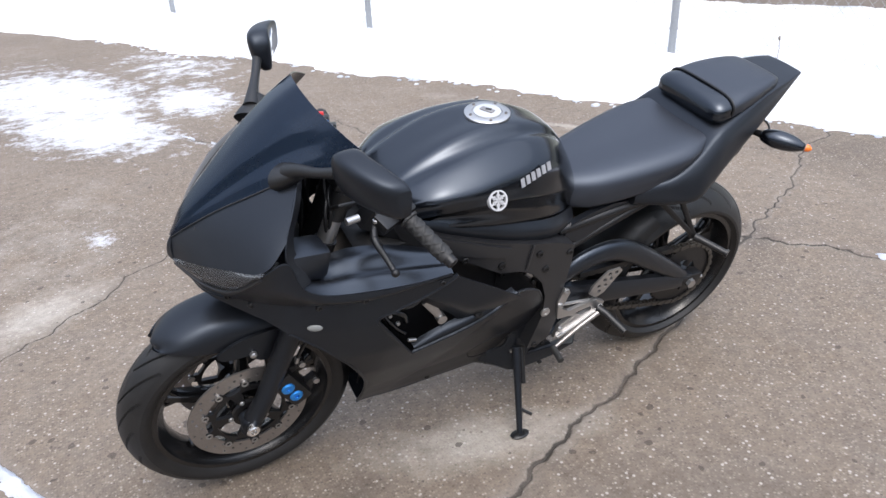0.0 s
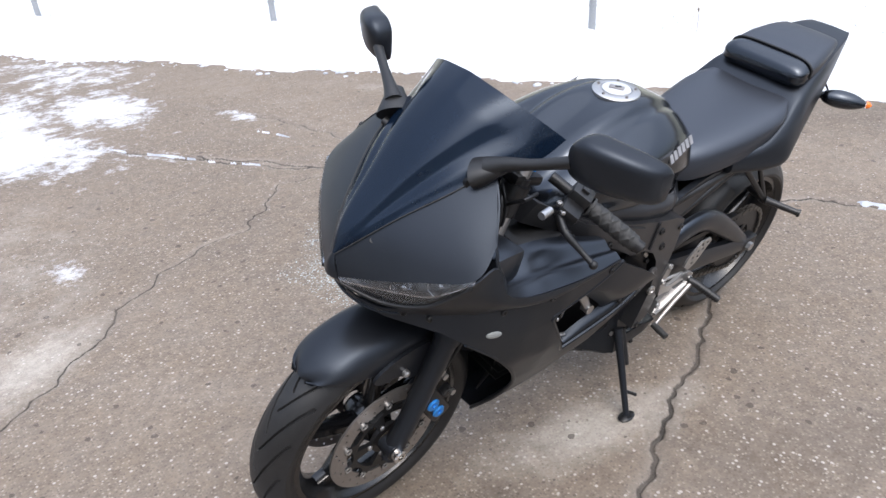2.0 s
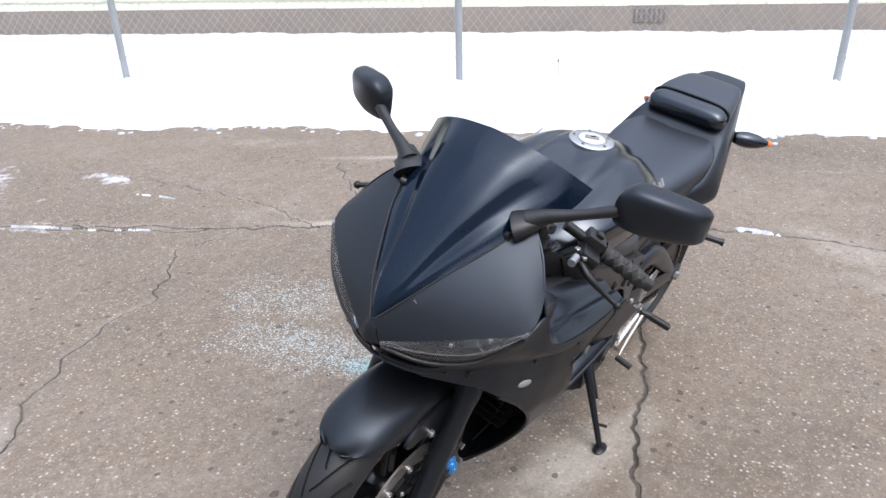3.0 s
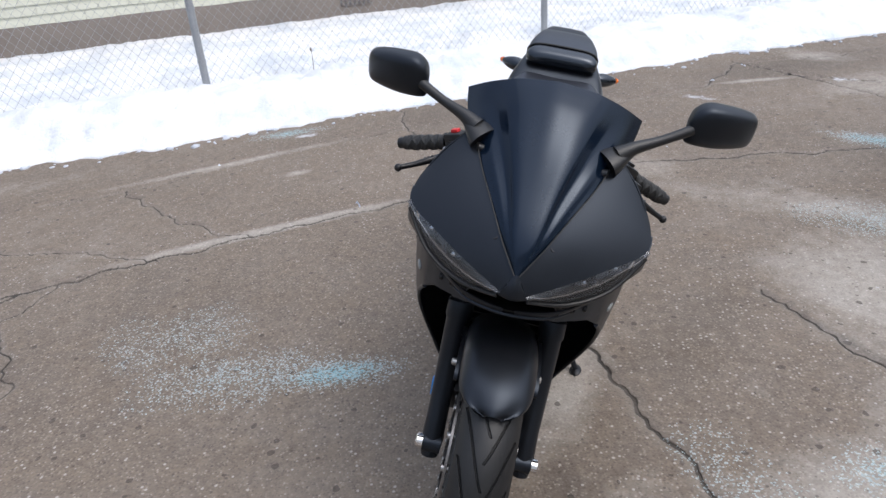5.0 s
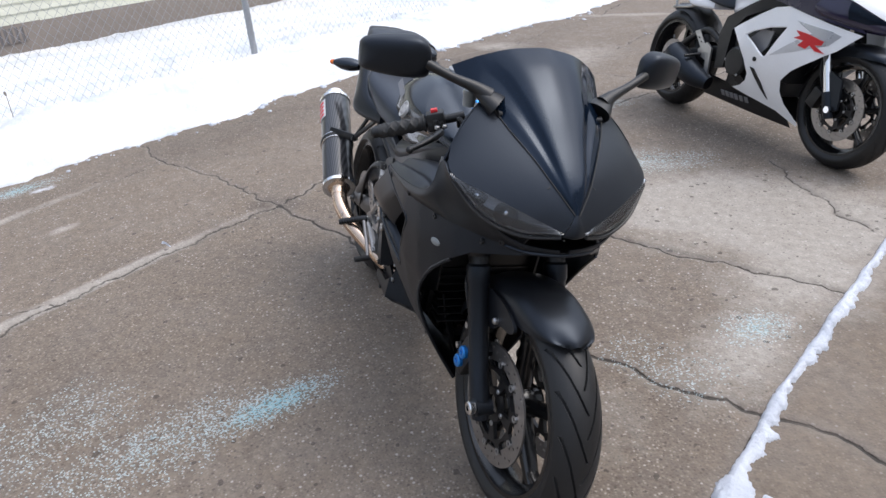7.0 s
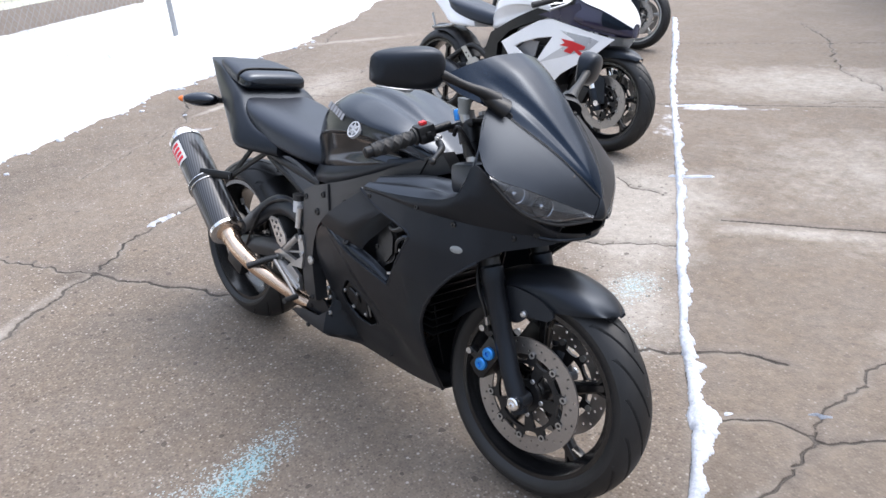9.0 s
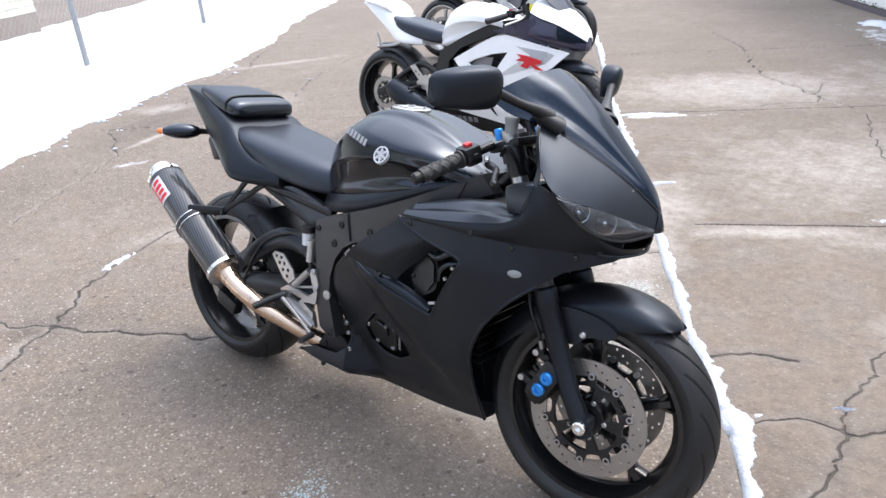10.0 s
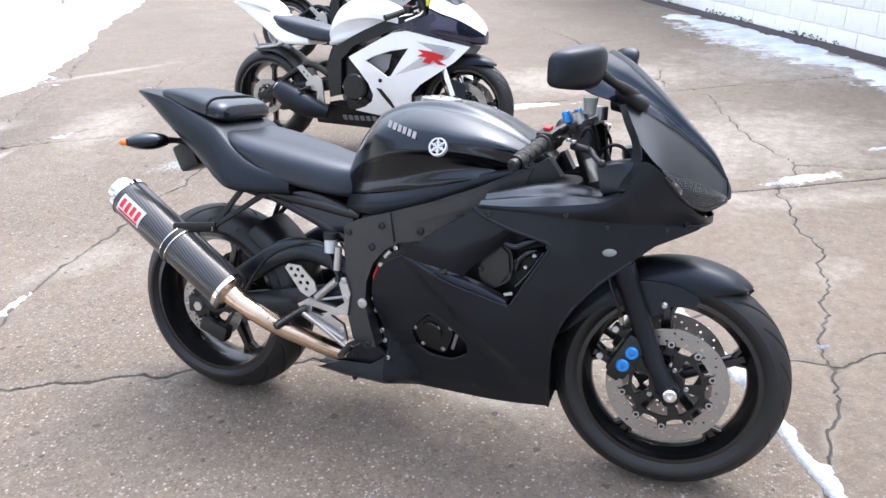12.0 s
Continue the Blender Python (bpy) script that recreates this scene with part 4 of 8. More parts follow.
def beam(a, b, wa, ha, wb, hb, wide=(0, 1, 0), bm=None):
    """A tapered four-sided bar with softened corners from a to b."""
    bm = bm or bmesh.new()
    a, b, w = Vector(a), Vector(b), Vector(wide).normalized()
    t = (b - a).normalized()
    h = t.cross(w).normalized()
    rows = []
    for k in range(5):
        s = k / 4
        c, ww, hh = a.lerp(b, s), wa + (wb - wa) * s, ha + (hb - ha) * s
        rows.append([c + w * (ww * x) + h * (hh * y) for x, y in ((0.5, 0.3), (0.3, 0.5), (-0.3, 0.5), (-0.5, 0.3), (-0.5, -0.3), (-0.3, -0.5), (0.3, -0.5), (0.5, -0.3))])
    v = grid_faces(bm, rows, wrap_v=True)
    bm.faces.new(v[0])
    bm.faces.new(list(reversed(v[-1])))
    return bm


def move(bm, m):
    bm.transform(m)
    return bm


def rim_mesh(rim, width, spokes, hub, phase=0.0, spoke_w=0.05, spoke_h=0.026):
    """A cast wheel: barrel with flanges, hub and paired spokes."""
    w = width / 2
    bm = lathe([(-w, rim + 0.011), (-w, rim - 0.002), (-w + 0.012, rim - 0.007), (-w * 0.45, rim - 0.022), (0, rim - 0.026), (w * 0.45, rim - 0.022), (w - 0.012, rim - 0.007), (w, rim - 0.002), (w, rim + 0.011),
                (w - 0.006, rim + 0.013), (w - 0.008, rim + 0.002), (w * 0.4, rim - 0.014), (-w * 0.4, rim - 0.014), (-w + 0.008, rim + 0.002), (-w + 0.006, rim + 0.013)], 96, closed=True)
    lathe([(-0.05, 0.014), (-0.05, hub * 0.75), (-0.03, hub), (0.03, hub), (0.05, hub * 0.75), (0.05, 0.014)], 40, closed=True, bm=bm)
    for k in range(spokes):
        a = 2 * math.pi * k / spokes + phase
        c, s = math.cos(a), math.sin(a)
        beam((c * hub * 0.8, 0, s * hub * 0.8), (c * (rim - 0.02), 0, s * (rim - 0.02)), spoke_w, spoke_h * 1.25, spoke_w * 0.62, spoke_h, bm=bm)
        for q in (-1, 1):  # web that widens to the barrel
            beam((c * (rim - 0.06), 0, s * (rim - 0.06)), (c * (rim - 0.02) - s * q * 0.026, 0, s * (rim - 0.02) + c * q * 0.026), spoke_w * 0.6, 0.014, spoke_w * 0.55, 0.010, bm=bm)
    return bm


def brake_disc(r_out, r_in, y, holes, thick=0.005):
    cut = [ring(0, 0, r_in, 56)]
    for k in range(holes):
        a = 2 * math.pi * k / holes
        r = r_in + (r_out - r_in) * (0.24, 0.5, 0.76)[k % 3]
        cut.append(ring(r * math.cos(a), r * math.sin(a), 0.0036, 6))
    side = 1 if y >= 0 else -1
    return plate(ring(0, 0, r_out, 72), thick, lambda x, z: y + side * thick / 2 if y else 0.001, cut, 0)


def disc_carrier(r_out, r_hub, y, arms=10):
    """The dark carrier between hub and disc: a ring on five arms, with a tab for each disc button."""
    mid, out = (r_out + r_hub) / 2, []
    for k in range(arms):
        a = 2 * math.pi * (k + 0.5) / arms
        for da, r in ((-0.085, r_out), (0.085, r_out), (0.13, mid + 0.012), (math.pi / arms, mid + 0.008), (2 * math.pi / arms - 0.13, mid + 0.012)):
            out.append((r * math.cos(a + da), r * math.sin(a + da)))
    gaps = []
    for k in range(5):
        a0, a1 = 2 * math.pi * (k + 0.14) / 5, 2 * math.pi * (k + 0.86) / 5
        arc = [a0 + (a1 - a0) * j / 6 for j in range(7)]
        gaps.append([((mid + 0.001) * math.cos(a), (mid + 0.001) * math.sin(a)) for a in arc] + [((r_hub - 0.008) * math.cos(a), (r_hub - 0.008) * math.sin(a)) for a in reversed(arc)])
    side = 1 if y >= 0 else -1
    return plate(out, 0.010, lambda x, z: y + side * 0.006, [ring(0, 0, 0.024, 20)] + gaps, 0)


def rivets(hub, r, y, n=10, mesh={}):
    for k in range(n):
        a = 2 * math.pi * (k + 0.5) / n
        if "m" not in mesh:
            o = part("disc_rivet", lathe([(-0.008, 0.0), (-0.008, 0.0085), (0.008, 0.0085), (0.008, 0.005), (0.005, 0.0045), (0.005, 0.0)], 14), ALLOY, hub)
            mesh["m"] = o.data
        else:
            o = new("disc_rivet", mesh["m"])
            o.parent = hub
        o.matrix_local = Matrix.Translation((r * math.cos(a), y, r * math.sin(a))) @ Matrix.Rotation(0 if y > 0 else math.pi, 4, "Z")


def sub(name, bm, material, parent, m=None, label="", sharp=38):
    o = part(name, bm, material, parent, label, sharp=sharp)
    if m is not None:
        o.matrix_local = m
    return o


def wheel(root, name, centre, R, width, rim_w, disc, turn=None, spokes=5, phase=0.3, rim_mat=None, label="", cuts=18, around=1100, across=72, disc_mat=None):
    """Rim with its tyre and discs; disc: outer radius, inner radius, list of sideways places."""
    m = (turn or Matrix.Identity(4)) @ Matrix.Translation(centre)
    hub = sub(name, rim_mesh(0.2159, rim_w, spokes, 0.045, phase), rim_mat or RIM_BLACK, root, m, label)
    sub("tyre", tyre_mesh(R, width, 0.2159 + 0.006, around, cuts, None, across), RUBBER, hub, None, "black road tyre with swept grooves", sharp=30)
    r_out, r_in, ys = disc
    for y in ys:
        sub("brake_disc", brake_disc(r_out, r_in, y, 45), disc_mat or STEEL, hub, None, "drilled steel brake disc")
        sub("disc_carrier", disc_carrier(r_in + 0.008, 0.05, y), CAST, hub)
        rivets(hub, r_in + 0.003, y)
        for k in range(5):
            a = 2 * math.pi * k / 5
            bolt(hub, (0.047 * math.cos(a), y * 1.09, 0.047 * math.sin(a)), (0, y, 0), 0.0065, ALLOY)
    return hub


def bolt(root, place, axis, r=0.008, material=None, mesh={}):
    """A round-headed bolt; all of one size share a mesh."""
    key = (r, (material or CAST).name)
    z = Vector(axis).normalized()
    m = Matrix.Translation(place) @ z.to_track_quat("Z", "Y").to_matrix().to_4x4()
    if key not in mesh:
        o = part("bolt", lathe([(-0.004, 0.0), (-0.004, r), (0.0015, r), (0.003, r * 0.8), (0.003, r * 0.45), (0.001, r * 0.4), (0.001, 0.0)], 14, "z"), material or CAST, root)
        mesh[key] = o.data
    else:
        o = new("bolt", mesh[key])
        o.parent = root
    o.matrix_local = m
    return o


def sections(rows, mirror=True):
    """Rings for loft(): each row is x and the half outline (y, z) from the top middle down to the bottom middle."""
    out = []
    for x, half in rows:
        right = [(x, -y, z) for y, z in half]
        left = [(x, y, z) for y, z in reversed(half) if y > 1e-4]
        out.append(right + left)
    return out


def strips(root, name, places, material, label=""):
    """Short raised bars, each (centre, along, up, length, height)."""
    bm = bmesh.new()
    for c, along, up, length, height in places:
        c, a, u = Vector(c), Vector(along).normalized(), Vector(up).normalized()
        n = a.cross(u).normalized()
        for s in (1,):
            q = [c + a * (length / 2 * i) + u * (height / 2 * j) for i, j in ((-1, -1), (1, -1), (1, 1), (-1, 1))]
            lo, hi = [bm.verts.new(p - n * 0.0015) for p in q], [bm.verts.new(p + n * 0.0015) for p in q]
            bm.faces.new(lo), bm.faces.new(hi)
            for k in range(4):
                bm.faces.new((lo[k], lo[(k + 1) % 4], hi[(k + 1) % 4], hi[k]))
    return part(name, bm, material, root, label, smooth=False)


# ---- the black motorcycle on its side stand ----
LEAN = radians(12.3)
BIKE = Matrix.Rotation(-LEAN, 4, "X")
moto = thing("motorcycle", "matte black sport motorcycle leaning on its side stand", "motorcycle", BIKE)
AXLE_F, AXLE_R = Vector((-0.005, 0.003, 0.2955)), Vector((-1.366, 0, 0.305))
RAKE = Vector((-0.36, 0, 0.933)).normalized()
STEER = Matrix.Translation((-0.03, 0, 0.2986)) @ Matrix.Rotation(radians(3.0), 4, RAKE) @ Matrix.Translation((0.03, 0, -0.2986))
BOTH = (1, -1)
ROWS_KEPT = {}


def fork_at(z, y=0.0, ahead=0.0):
    """A point on a fork leg's axis at height z."""
    return Vector((-0.015 - 0.386 * (z - 0.28) + ahead, y, z))


def build_wheels():
    wheel(moto, "front_wheel", AXLE_F, 0.293, 0.12, 0.098, (0.149, 0.107, (0.068, -0.068)), STEER, 5, 0.42, label="black five-spoke cast front wheel")
    wheel(moto, "rear_wheel", AXLE_R, 0.303, 0.178, 0.15, (0.11, 0.075, (-0.085,)), None, 5, 0.1, label="black five-spoke cast rear wheel", cuts=16)


def build_fork():
    for s in BOTH:
        y = s * 0.105
        leg = part("fork_leg", move(tube([fork_at(0.268, y, 0.02), fork_at(0.30, y, 0.02), fork_at(0.36, y, 0.008), fork_at(0.56, y), fork_at(0.567, y), fork_at(0.60, y), fork_at(0.607, y)],
                                         [0.02, 0.025, 0.0235, 0.0265, 0.030, 0.030, 0.024], 24), STEER), MATTE_BLACK, moto, "matte black fork slider")
        part("stanchion", move(tube([fork_at(0.59, y), fork_at(0.955, y)], 0.0195, 20), STEER), ALLOY, leg, "polished fork tube")
        part("fork_tube", move(tube([fork_at(0.604, y), fork_at(0.80, y)], 0.025, 20), STEER), PLASTIC, leg, "dark fork tube")
        part("tube_sleeve", move(tube([fork_at(0.852, y), fork_at(0.928, y)], 0.0235, 20), STEER), PLASTIC, leg)
        lug = tube([fork_at(0.31, y, 0.014), Vector((0.004, y, 0.292))], [0.026, 0.024], 20)
        lathe([(y - 0.022, 0.0), (y - 0.022, 0.022), (y + 0.018, 0.022), (y + 0.018, 0.0)] if s > 0 else [(y - 0.018, 0.0), (y - 0.018, 0.022), (y + 0.022, 0.022), (y + 0.022, 0.0)], 24, centre=(0.004, 0, 0.2986), bm=lug)
        part("axle_clamp", move(lug, STEER), MATTE_BLACK, leg)
        part("axle_nut", move(lathe([(y + s * 0.02, 0), (y + s * 0.02, 0.0165), (y + s * 0.033, 0.0165), (y + s * 0.036, 0.013), (y + s * 0.036, 0.007), (y + s * 0.026, 0.0065), (y + s * 0.026, 0)], 24, centre=(0.004, 0, 0.2986)), STEER), CHROME, leg, "bright axle bolt")
        part("clamp_band", move(tube([fork_at(0.622, y), fork_at(0.632, y), fork_at(0.69, y)], [0.026, 0.0335, 0.0335], 20), STEER), CAST, leg)
        # caliper behind the leg
        cm = Matrix.Translation((-0.104, s * 0.088, 0.372)) @ Matrix.Rotation(radians(-62), 4, "Y")
        cal = bmesh.new()
        block((-0.058, -0.034, -0.026), (0.058, 0.034, 0.03), 0.012, cal)
        block((-0.072, -0.02, -0.016), (-0.05, 0.02, 0.018), 0.006, cal)
        block((0.03, -0.012, 0.02), (0.052, 0.012, 0.07), 0.005, cal)
        block((-0.05, -0.012, 0.02), (-0.03, 0.012, 0.062), 0.005, cal)
        caliper = part("brake_caliper", move(move(cal, cm), STEER), CAST, moto, "black brake caliper with blue anodised caps")
        for k in (-1, 1):
            o = s * (0.03 if s < 0 else 0.024)
            cap = lathe([(o, 0), (o, 0.0165), (o + s * 0.012, 0.0165), (o + s * 0.015, 0.0135), (o + s * 0.015, 0.006), (o + s * 0.011, 0.005), (o + s * 0.011, 0)], 24)
            part("piston_cap", move(move(cap, cm @ Matrix.Translation((k * 0.0195, 0, 0.0))), STEER), BLUE_ANOD, caliper, "blue anodised cap")
        for p in ((0.041, 0.062), (-0.04, 0.055)):
            part("mount_bolt", move(move(lathe([(s * 0.012, 0), (s * 0.012, 0.008), (s * 0.02, 0.008), (s * 0.02, 0)], 14), cm @ Matrix.Translation((p[0], 0, p[1]))), STEER), ALLOY, caliper)
        line = [Vector((-0.122, s * 0.10, 0.435)), Vector((-0.135, s * 0.112, 0.49)), Vector((-0.16, s * 0.118, 0.545)), Vector((-0.175, s * 0.105, 0.60)), Vector((-0.17, s * 0.07, 0.66))]
        part("brake_hose", move(tube(line, 0.0045, 8, 5), STEER), PLASTIC, moto, "black brake hose")
        hb = tube([(-0.126, s * 0.104, 0.452), (-0.13, s * 0.108, 0.472)], 0.0062, 10)
        part("hose_fitting", move(hb, STEER), ALLOY, caliper)
    # lower and upper yokes, stem
    low = block((-0.045, -0.125, -0.016), (0.045, 0.125, 0.016), 0.012, m=Matrix.Translation(fork_at(0.70)) @ Matrix.Rotation(radians(-21), 4, "Y"))
    part("lower_yoke", move(low, STEER), CAST, moto)
    top = block((-0.055, -0.125, -0.011), (0.03, 0.125, 0.011), 0.009, m=Matrix.Translation(fork_at(0.925)) @ Matrix.Rotation(radians(-21), 4, "Y"))
    yoke = part("upper_yoke", move(top, STEER), CAST, moto, "black top yoke")
    part("steering_stem", move(tube([fork_at(0.68, 0, -0.03), fork_at(0.94, 0, -0.03)], 0.022, 18), STEER), CAST, moto)
    part("stem_nut", move(tube([fork_at(0.935, 0, -0.03), fork_at(0.95, 0, -0.03)], 0.016, 6), STEER), ALLOY, yoke)
    for s in BOTH:
        part("fork_adjuster", move(tube([fork_at(0.93, s * 0.105, -0.03), fork_at(0.952, s * 0.105, -0.03), fork_at(0.955, s * 0.105, -0.03)], [0.0105, 0.0105, 0.008], 18), STEER), BLUE_ANOD, yoke, "blue anodised fork adjuster")
    ign = lathe([(-0.02, 0), (-0.02, 0.019), (0.012, 0.019), (0.014, 0.012), (0.014, 0)], 20, "z", (-0.235, 0, 0.955))
    part("ignition_lock", ign, ALLOY, yoke)


def build_front_fender():
    rows = []
    table = [(33, 0.022, 0.307, 0.304), (29.5, 0.052, 0.297, 0.294), (22, 0.071, 0.283, 0.268), (11, 0.077, 0.272, 0.243), (0, 0.079, 0.27, 0.232), (-14, 0.079, 0.268, 0.226),
             (-28, 0.077, 0.268, 0.228), (-42, 0.074, 0.27, 0.245), (-56, 0.07, 0.276, 0.262), (-68, 0.063, 0.288, 0.28), (-74, 0.05, 0.30, 0.298)]
    for deg, hw, r_side, r_edge in table:
        a = radians(deg)
        top = 0.317 if deg < 29 else (0.313 if deg < 32 else 0.308)
        half = [(0, top), (hw * 0.38, top - 0.003), (hw * 0.72, top - 0.011), (hw * 0.93, (top - 0.011) * 0.5 + r_side * 0.5), (hw, r_side), (hw * 1.0, r_edge)]
        full = [(-y, r) for y, r in reversed(half[1:])] + half
        rows.append([(r * math.sin(a), y, 0.2986 + r * math.cos(a)) for y, r in full])
    fender = part("front_fender", move(skin(rows, 4, 4, 0.003), STEER), MATTE_BLACK, moto, "matte black front mudguard", sharp=50)
    for s in BOTH:
        # stay plate to the fork with a moulded ridge
        out = spline([(-0.055, 0.565), (0.0, 0.557), (0.045, 0.533), (0.03, 0.512), (-0.02, 0.505), (-0.05, 0.48), (-0.085, 0.48), (-0.11, 0.525), (-0.10, 0.56)], 4, True)
        part("fender_stay", move(plate(out, 0.008, lambda x, z: s * 0.088, (), 0), STEER), MATTE_BLACK, fender)
        part("fender_bolt", move(lathe([(s * 0.086, 0), (s * 0.086, 0.0085), (s * 0.096, 0.0085), (s * 0.099, 0.005), (s * 0.099, 0)], 16, centre=(-0.033, 0, 0.51)), STEER), ALLOY, fender, "bright mudguard bolt")


def fairing_y(x, z):
    base = interp(z, [(0.13, 0.028), (0.2, 0.072), (0.27, 0.118), (0.35, 0.165), (0.45, 0.208), (0.55, 0.238), (0.65, 0.252), (0.75, 0.257)])
    along = interp(x, [(-1.05, 0.62), (-0.9, 0.68), (-0.75, 0.86), (-0.65, 0.94), (-0.5, 1.0), (-0.3, 1.0), (-0.22, 0.94), (-0.154, 0.85), (-0.1, 0.76), (-0.05, 0.62), (0.0, 0.44), (0.04, 0.29)])
    tail_w = interp(x, [(-1.05, 0.095), (-0.9, 0.132), (-0.75, 0.14), (-0.6, 0.0)]) * min(1.0, max(0.0, (z - 0.12) / 0.06))
    # the panel steps in behind a slanting fold that runs down from the side opening
    d = (x + 0.535) * 0.72 + (z - 0.455) * 0.69
    step = 0.5 * (1 - math.tanh(d / 0.010)) * min(1.0, max(0.0, (z - 0.2) / 0.1)) * min(1.0, max(0.0, (-0.36 - x) / 0.08))
    return max(base * along, tail_w) - 0.015 * step


OPENING = [(-0.387, 0.495), (-0.371, 0.502), (-0.329, 0.576), (-0.287, 0.648), (-0.284, 0.66), (-0.296, 0.673), (-0.381, 0.694), (-0.443, 0.718), (-0.467, 0.7345)]
SEAM = [(-0.376, 0.736), (-0.28, 0.7345), (-0.17, 0.7295), (-0.077, 0.724), (-0.02, 0.718), (0.036, 0.712)]
LEAD = [(-0.06, 0.672), (-0.106, 0.636), (-0.168, 0.584), (-0.226, 0.514), (-0.26, 0.45), (-0.279, 0.39), (-0.289, 0.29), (-0.298, 0.17)]
STRIP = [(-0.66, 0.583), (-0.59, 0.556), (-0.523, 0.531), (-0.45, 0.512)]
REAR_R = [(-0.745, 0.262), (-0.74, 0.297), (-0.747, 0.34), (-0.762, 0.38), (-0.774, 0.412), (-0.773, 0.466), (-0.747, 0.522), (-0.704, 0.561)]
REAR_L = [(-0.80, 0.262), (-0.80, 0.297), (-0.80, 0.34), (-0.80, 0.38), (-0.797, 0.42), (-0.785, 0.47), (-0.75, 0.53), (-0.70, 0.566)]


def rounded(points, n=3):
    """A closed outline with its corners rounded off."""
    out, k = [], len(points)
    for i in range(k):
        a, b, c = Vector(points[i - 1]), Vector(points[i]), Vector(points[(i + 1) % k])
        p, q = b.lerp(a, 0.25), b.lerp(c, 0.25)
        for j in range(n + 1):
            t = j / n
            v = p.lerp(b, t).lerp(b.lerp(q, t), t)
            out.append((v.x, v.y))
    return out


def build_side_fairings():
    for s in BOTH:
        def skin_y(x, z):
            return s * fairing_y(x, z)
        rear = REAR_R if s < 0 else REAR_L
        low = [(-0.45, 0.152), (-0.7, 0.147), (-0.9, 0.148), (-1.03, 0.152), (-0.925, 0.205), (-0.883, 0.222), (-0.79, 0.23)]
        outline = SEAM + [(0.022, 0.702)] + LEAD + low + rear + STRIP + OPENING
        # pentagonal cut-out over the pulse cover on one side, a round bulge's cut-out on the other
        cut = rounded([(-0.602, 0.432), (-0.55, 0.4), (-0.503, 0.355), (-0.505, 0.31), (-0.56, 0.277), (-0.622, 0.28), (-0.664, 0.31), (-0.667, 0.365)]) if s < 0 else ring(-0.665, 0.30, 0.068, 24)
        panel = part("side_fairing", plate(outline, 0.004, skin_y, [cut], 0.016), MATTE_BLACK, moto, "matte black lower side fairing", sharp=26)
        # the panel's edge is rolled in round the side opening, along the nose and down the rear
        for edge, r in ((STRIP + OPENING, 0.005), (LEAD[1:], 0.005), (rear + STRIP[:1], 0.004), (cut + cut[:1], 0.004)):
            part("rolled_edge", tube([(x, s * (fairing_y(x, z) - 0.003), z) for x, z in edge], r, 8, 2 if edge[0] != cut[0] else 0), MATTE_BLACK, panel)
        # flush marker lamp
        mk = bmesh.new()
        bmesh.ops.create_uvsphere(mk, u_segments=20, v_segments=10, radius=1)
        y0 = fairing_y(-0.154, 0.657)
        nrm = Vector((-(fairing_y(-0.144, 0.657) - fairing_y(-0.164, 0.657)) / 0.02, 1, -(fairing_y(-0.154, 0.667) - fairing_y(-0.154, 0.647)) / 0.02)).normalized()
        mk.transform(Matrix.Translation((-0.154, y0, 0.657)) @ nrm.to_track_quat("Z", "Y").to_matrix().to_4x4() @ Matrix.Rotation(radians(90), 4, "Z") @ Matrix.Diagonal((0.0095, 0.0165, 0.004, 1)))
        if s < 0:
            mk.transform(Matrix.Diagonal((1, -1, 1, 1)))
        part("marker_lamp", mk, RESERVOIR, panel, "small pale oval marker lamp")
        # ledge along the opening's lower edge, with its bolt
        ledge = [[(x, s * (fairing_y(x, z) - 0.004), z), (x + 0.004, s * (fairing_y(x, z) - 0.006), z + 0.016 * k), (x + 0.006, s * (fairing_y(x, z) - 0.022), z + 0.026 * k)]
                 for (x, z), k in zip([(-0.66, 0.583), (-0.59, 0.556), (-0.523, 0.531), (-0.455, 0.512), (-0.39, 0.496)], (0.2, 0.75, 1.0, 1.0, 0.5))]
        part("opening_ledge", skin(ledge, 5, 4, 0.004), MATTE_BLACK, panel, sharp=40)
        bolt(moto, (-0.548, s * 0.228, 0.566), (0, s, 0.5), 0.011)
        # duct cover: a flat slanting sheet, folded inwards along its lower front edge
        fin = [[(-0.655, 0.240, 0.592), (-0.600, 0.236, 0.578), (-0.545, 0.228, 0.566), (-0.500, 0.212, 0.552)],
               [(-0.615, 0.250, 0.626), (-0.560, 0.249, 0.612), (-0.515, 0.244, 0.600), (-0.475, 0.214, 0.582)],
               [(-0.560, 0.252, 0.666), (-0.510, 0.251, 0.648), (-0.468, 0.247, 0.636), (-0.430, 0.214, 0.622)],
               [(-0.500, 0.252, 0.706), (-0.455, 0.250, 0.690), (-0.415, 0.246, 0.672), (-0.388, 0.214, 0.658)],
               [(-0.468, 0.250, 0.728), (-0.430, 0.248, 0.712), (-0.385, 0.242, 0.697), (-0.360, 0.214, 0.682)]]
        part("duct_cover", skin([[(x, s * y, z) for x, y, z in r] for r in fin], 5, 3, 0.004), MATTE_BLACK, panel, "smooth black duct cover", sharp=24)
        # engine cover, hoses and clips seen through the opening
        cover = rounded([(-0.468, 0.56), (-0.462, 0.598), (-0.442, 0.628), (-0.412, 0.648), (-0.386, 0.625), (-0.378, 0.59), (-0.385, 0.552), (-0.43, 0.523), (-0.456, 0.532)])
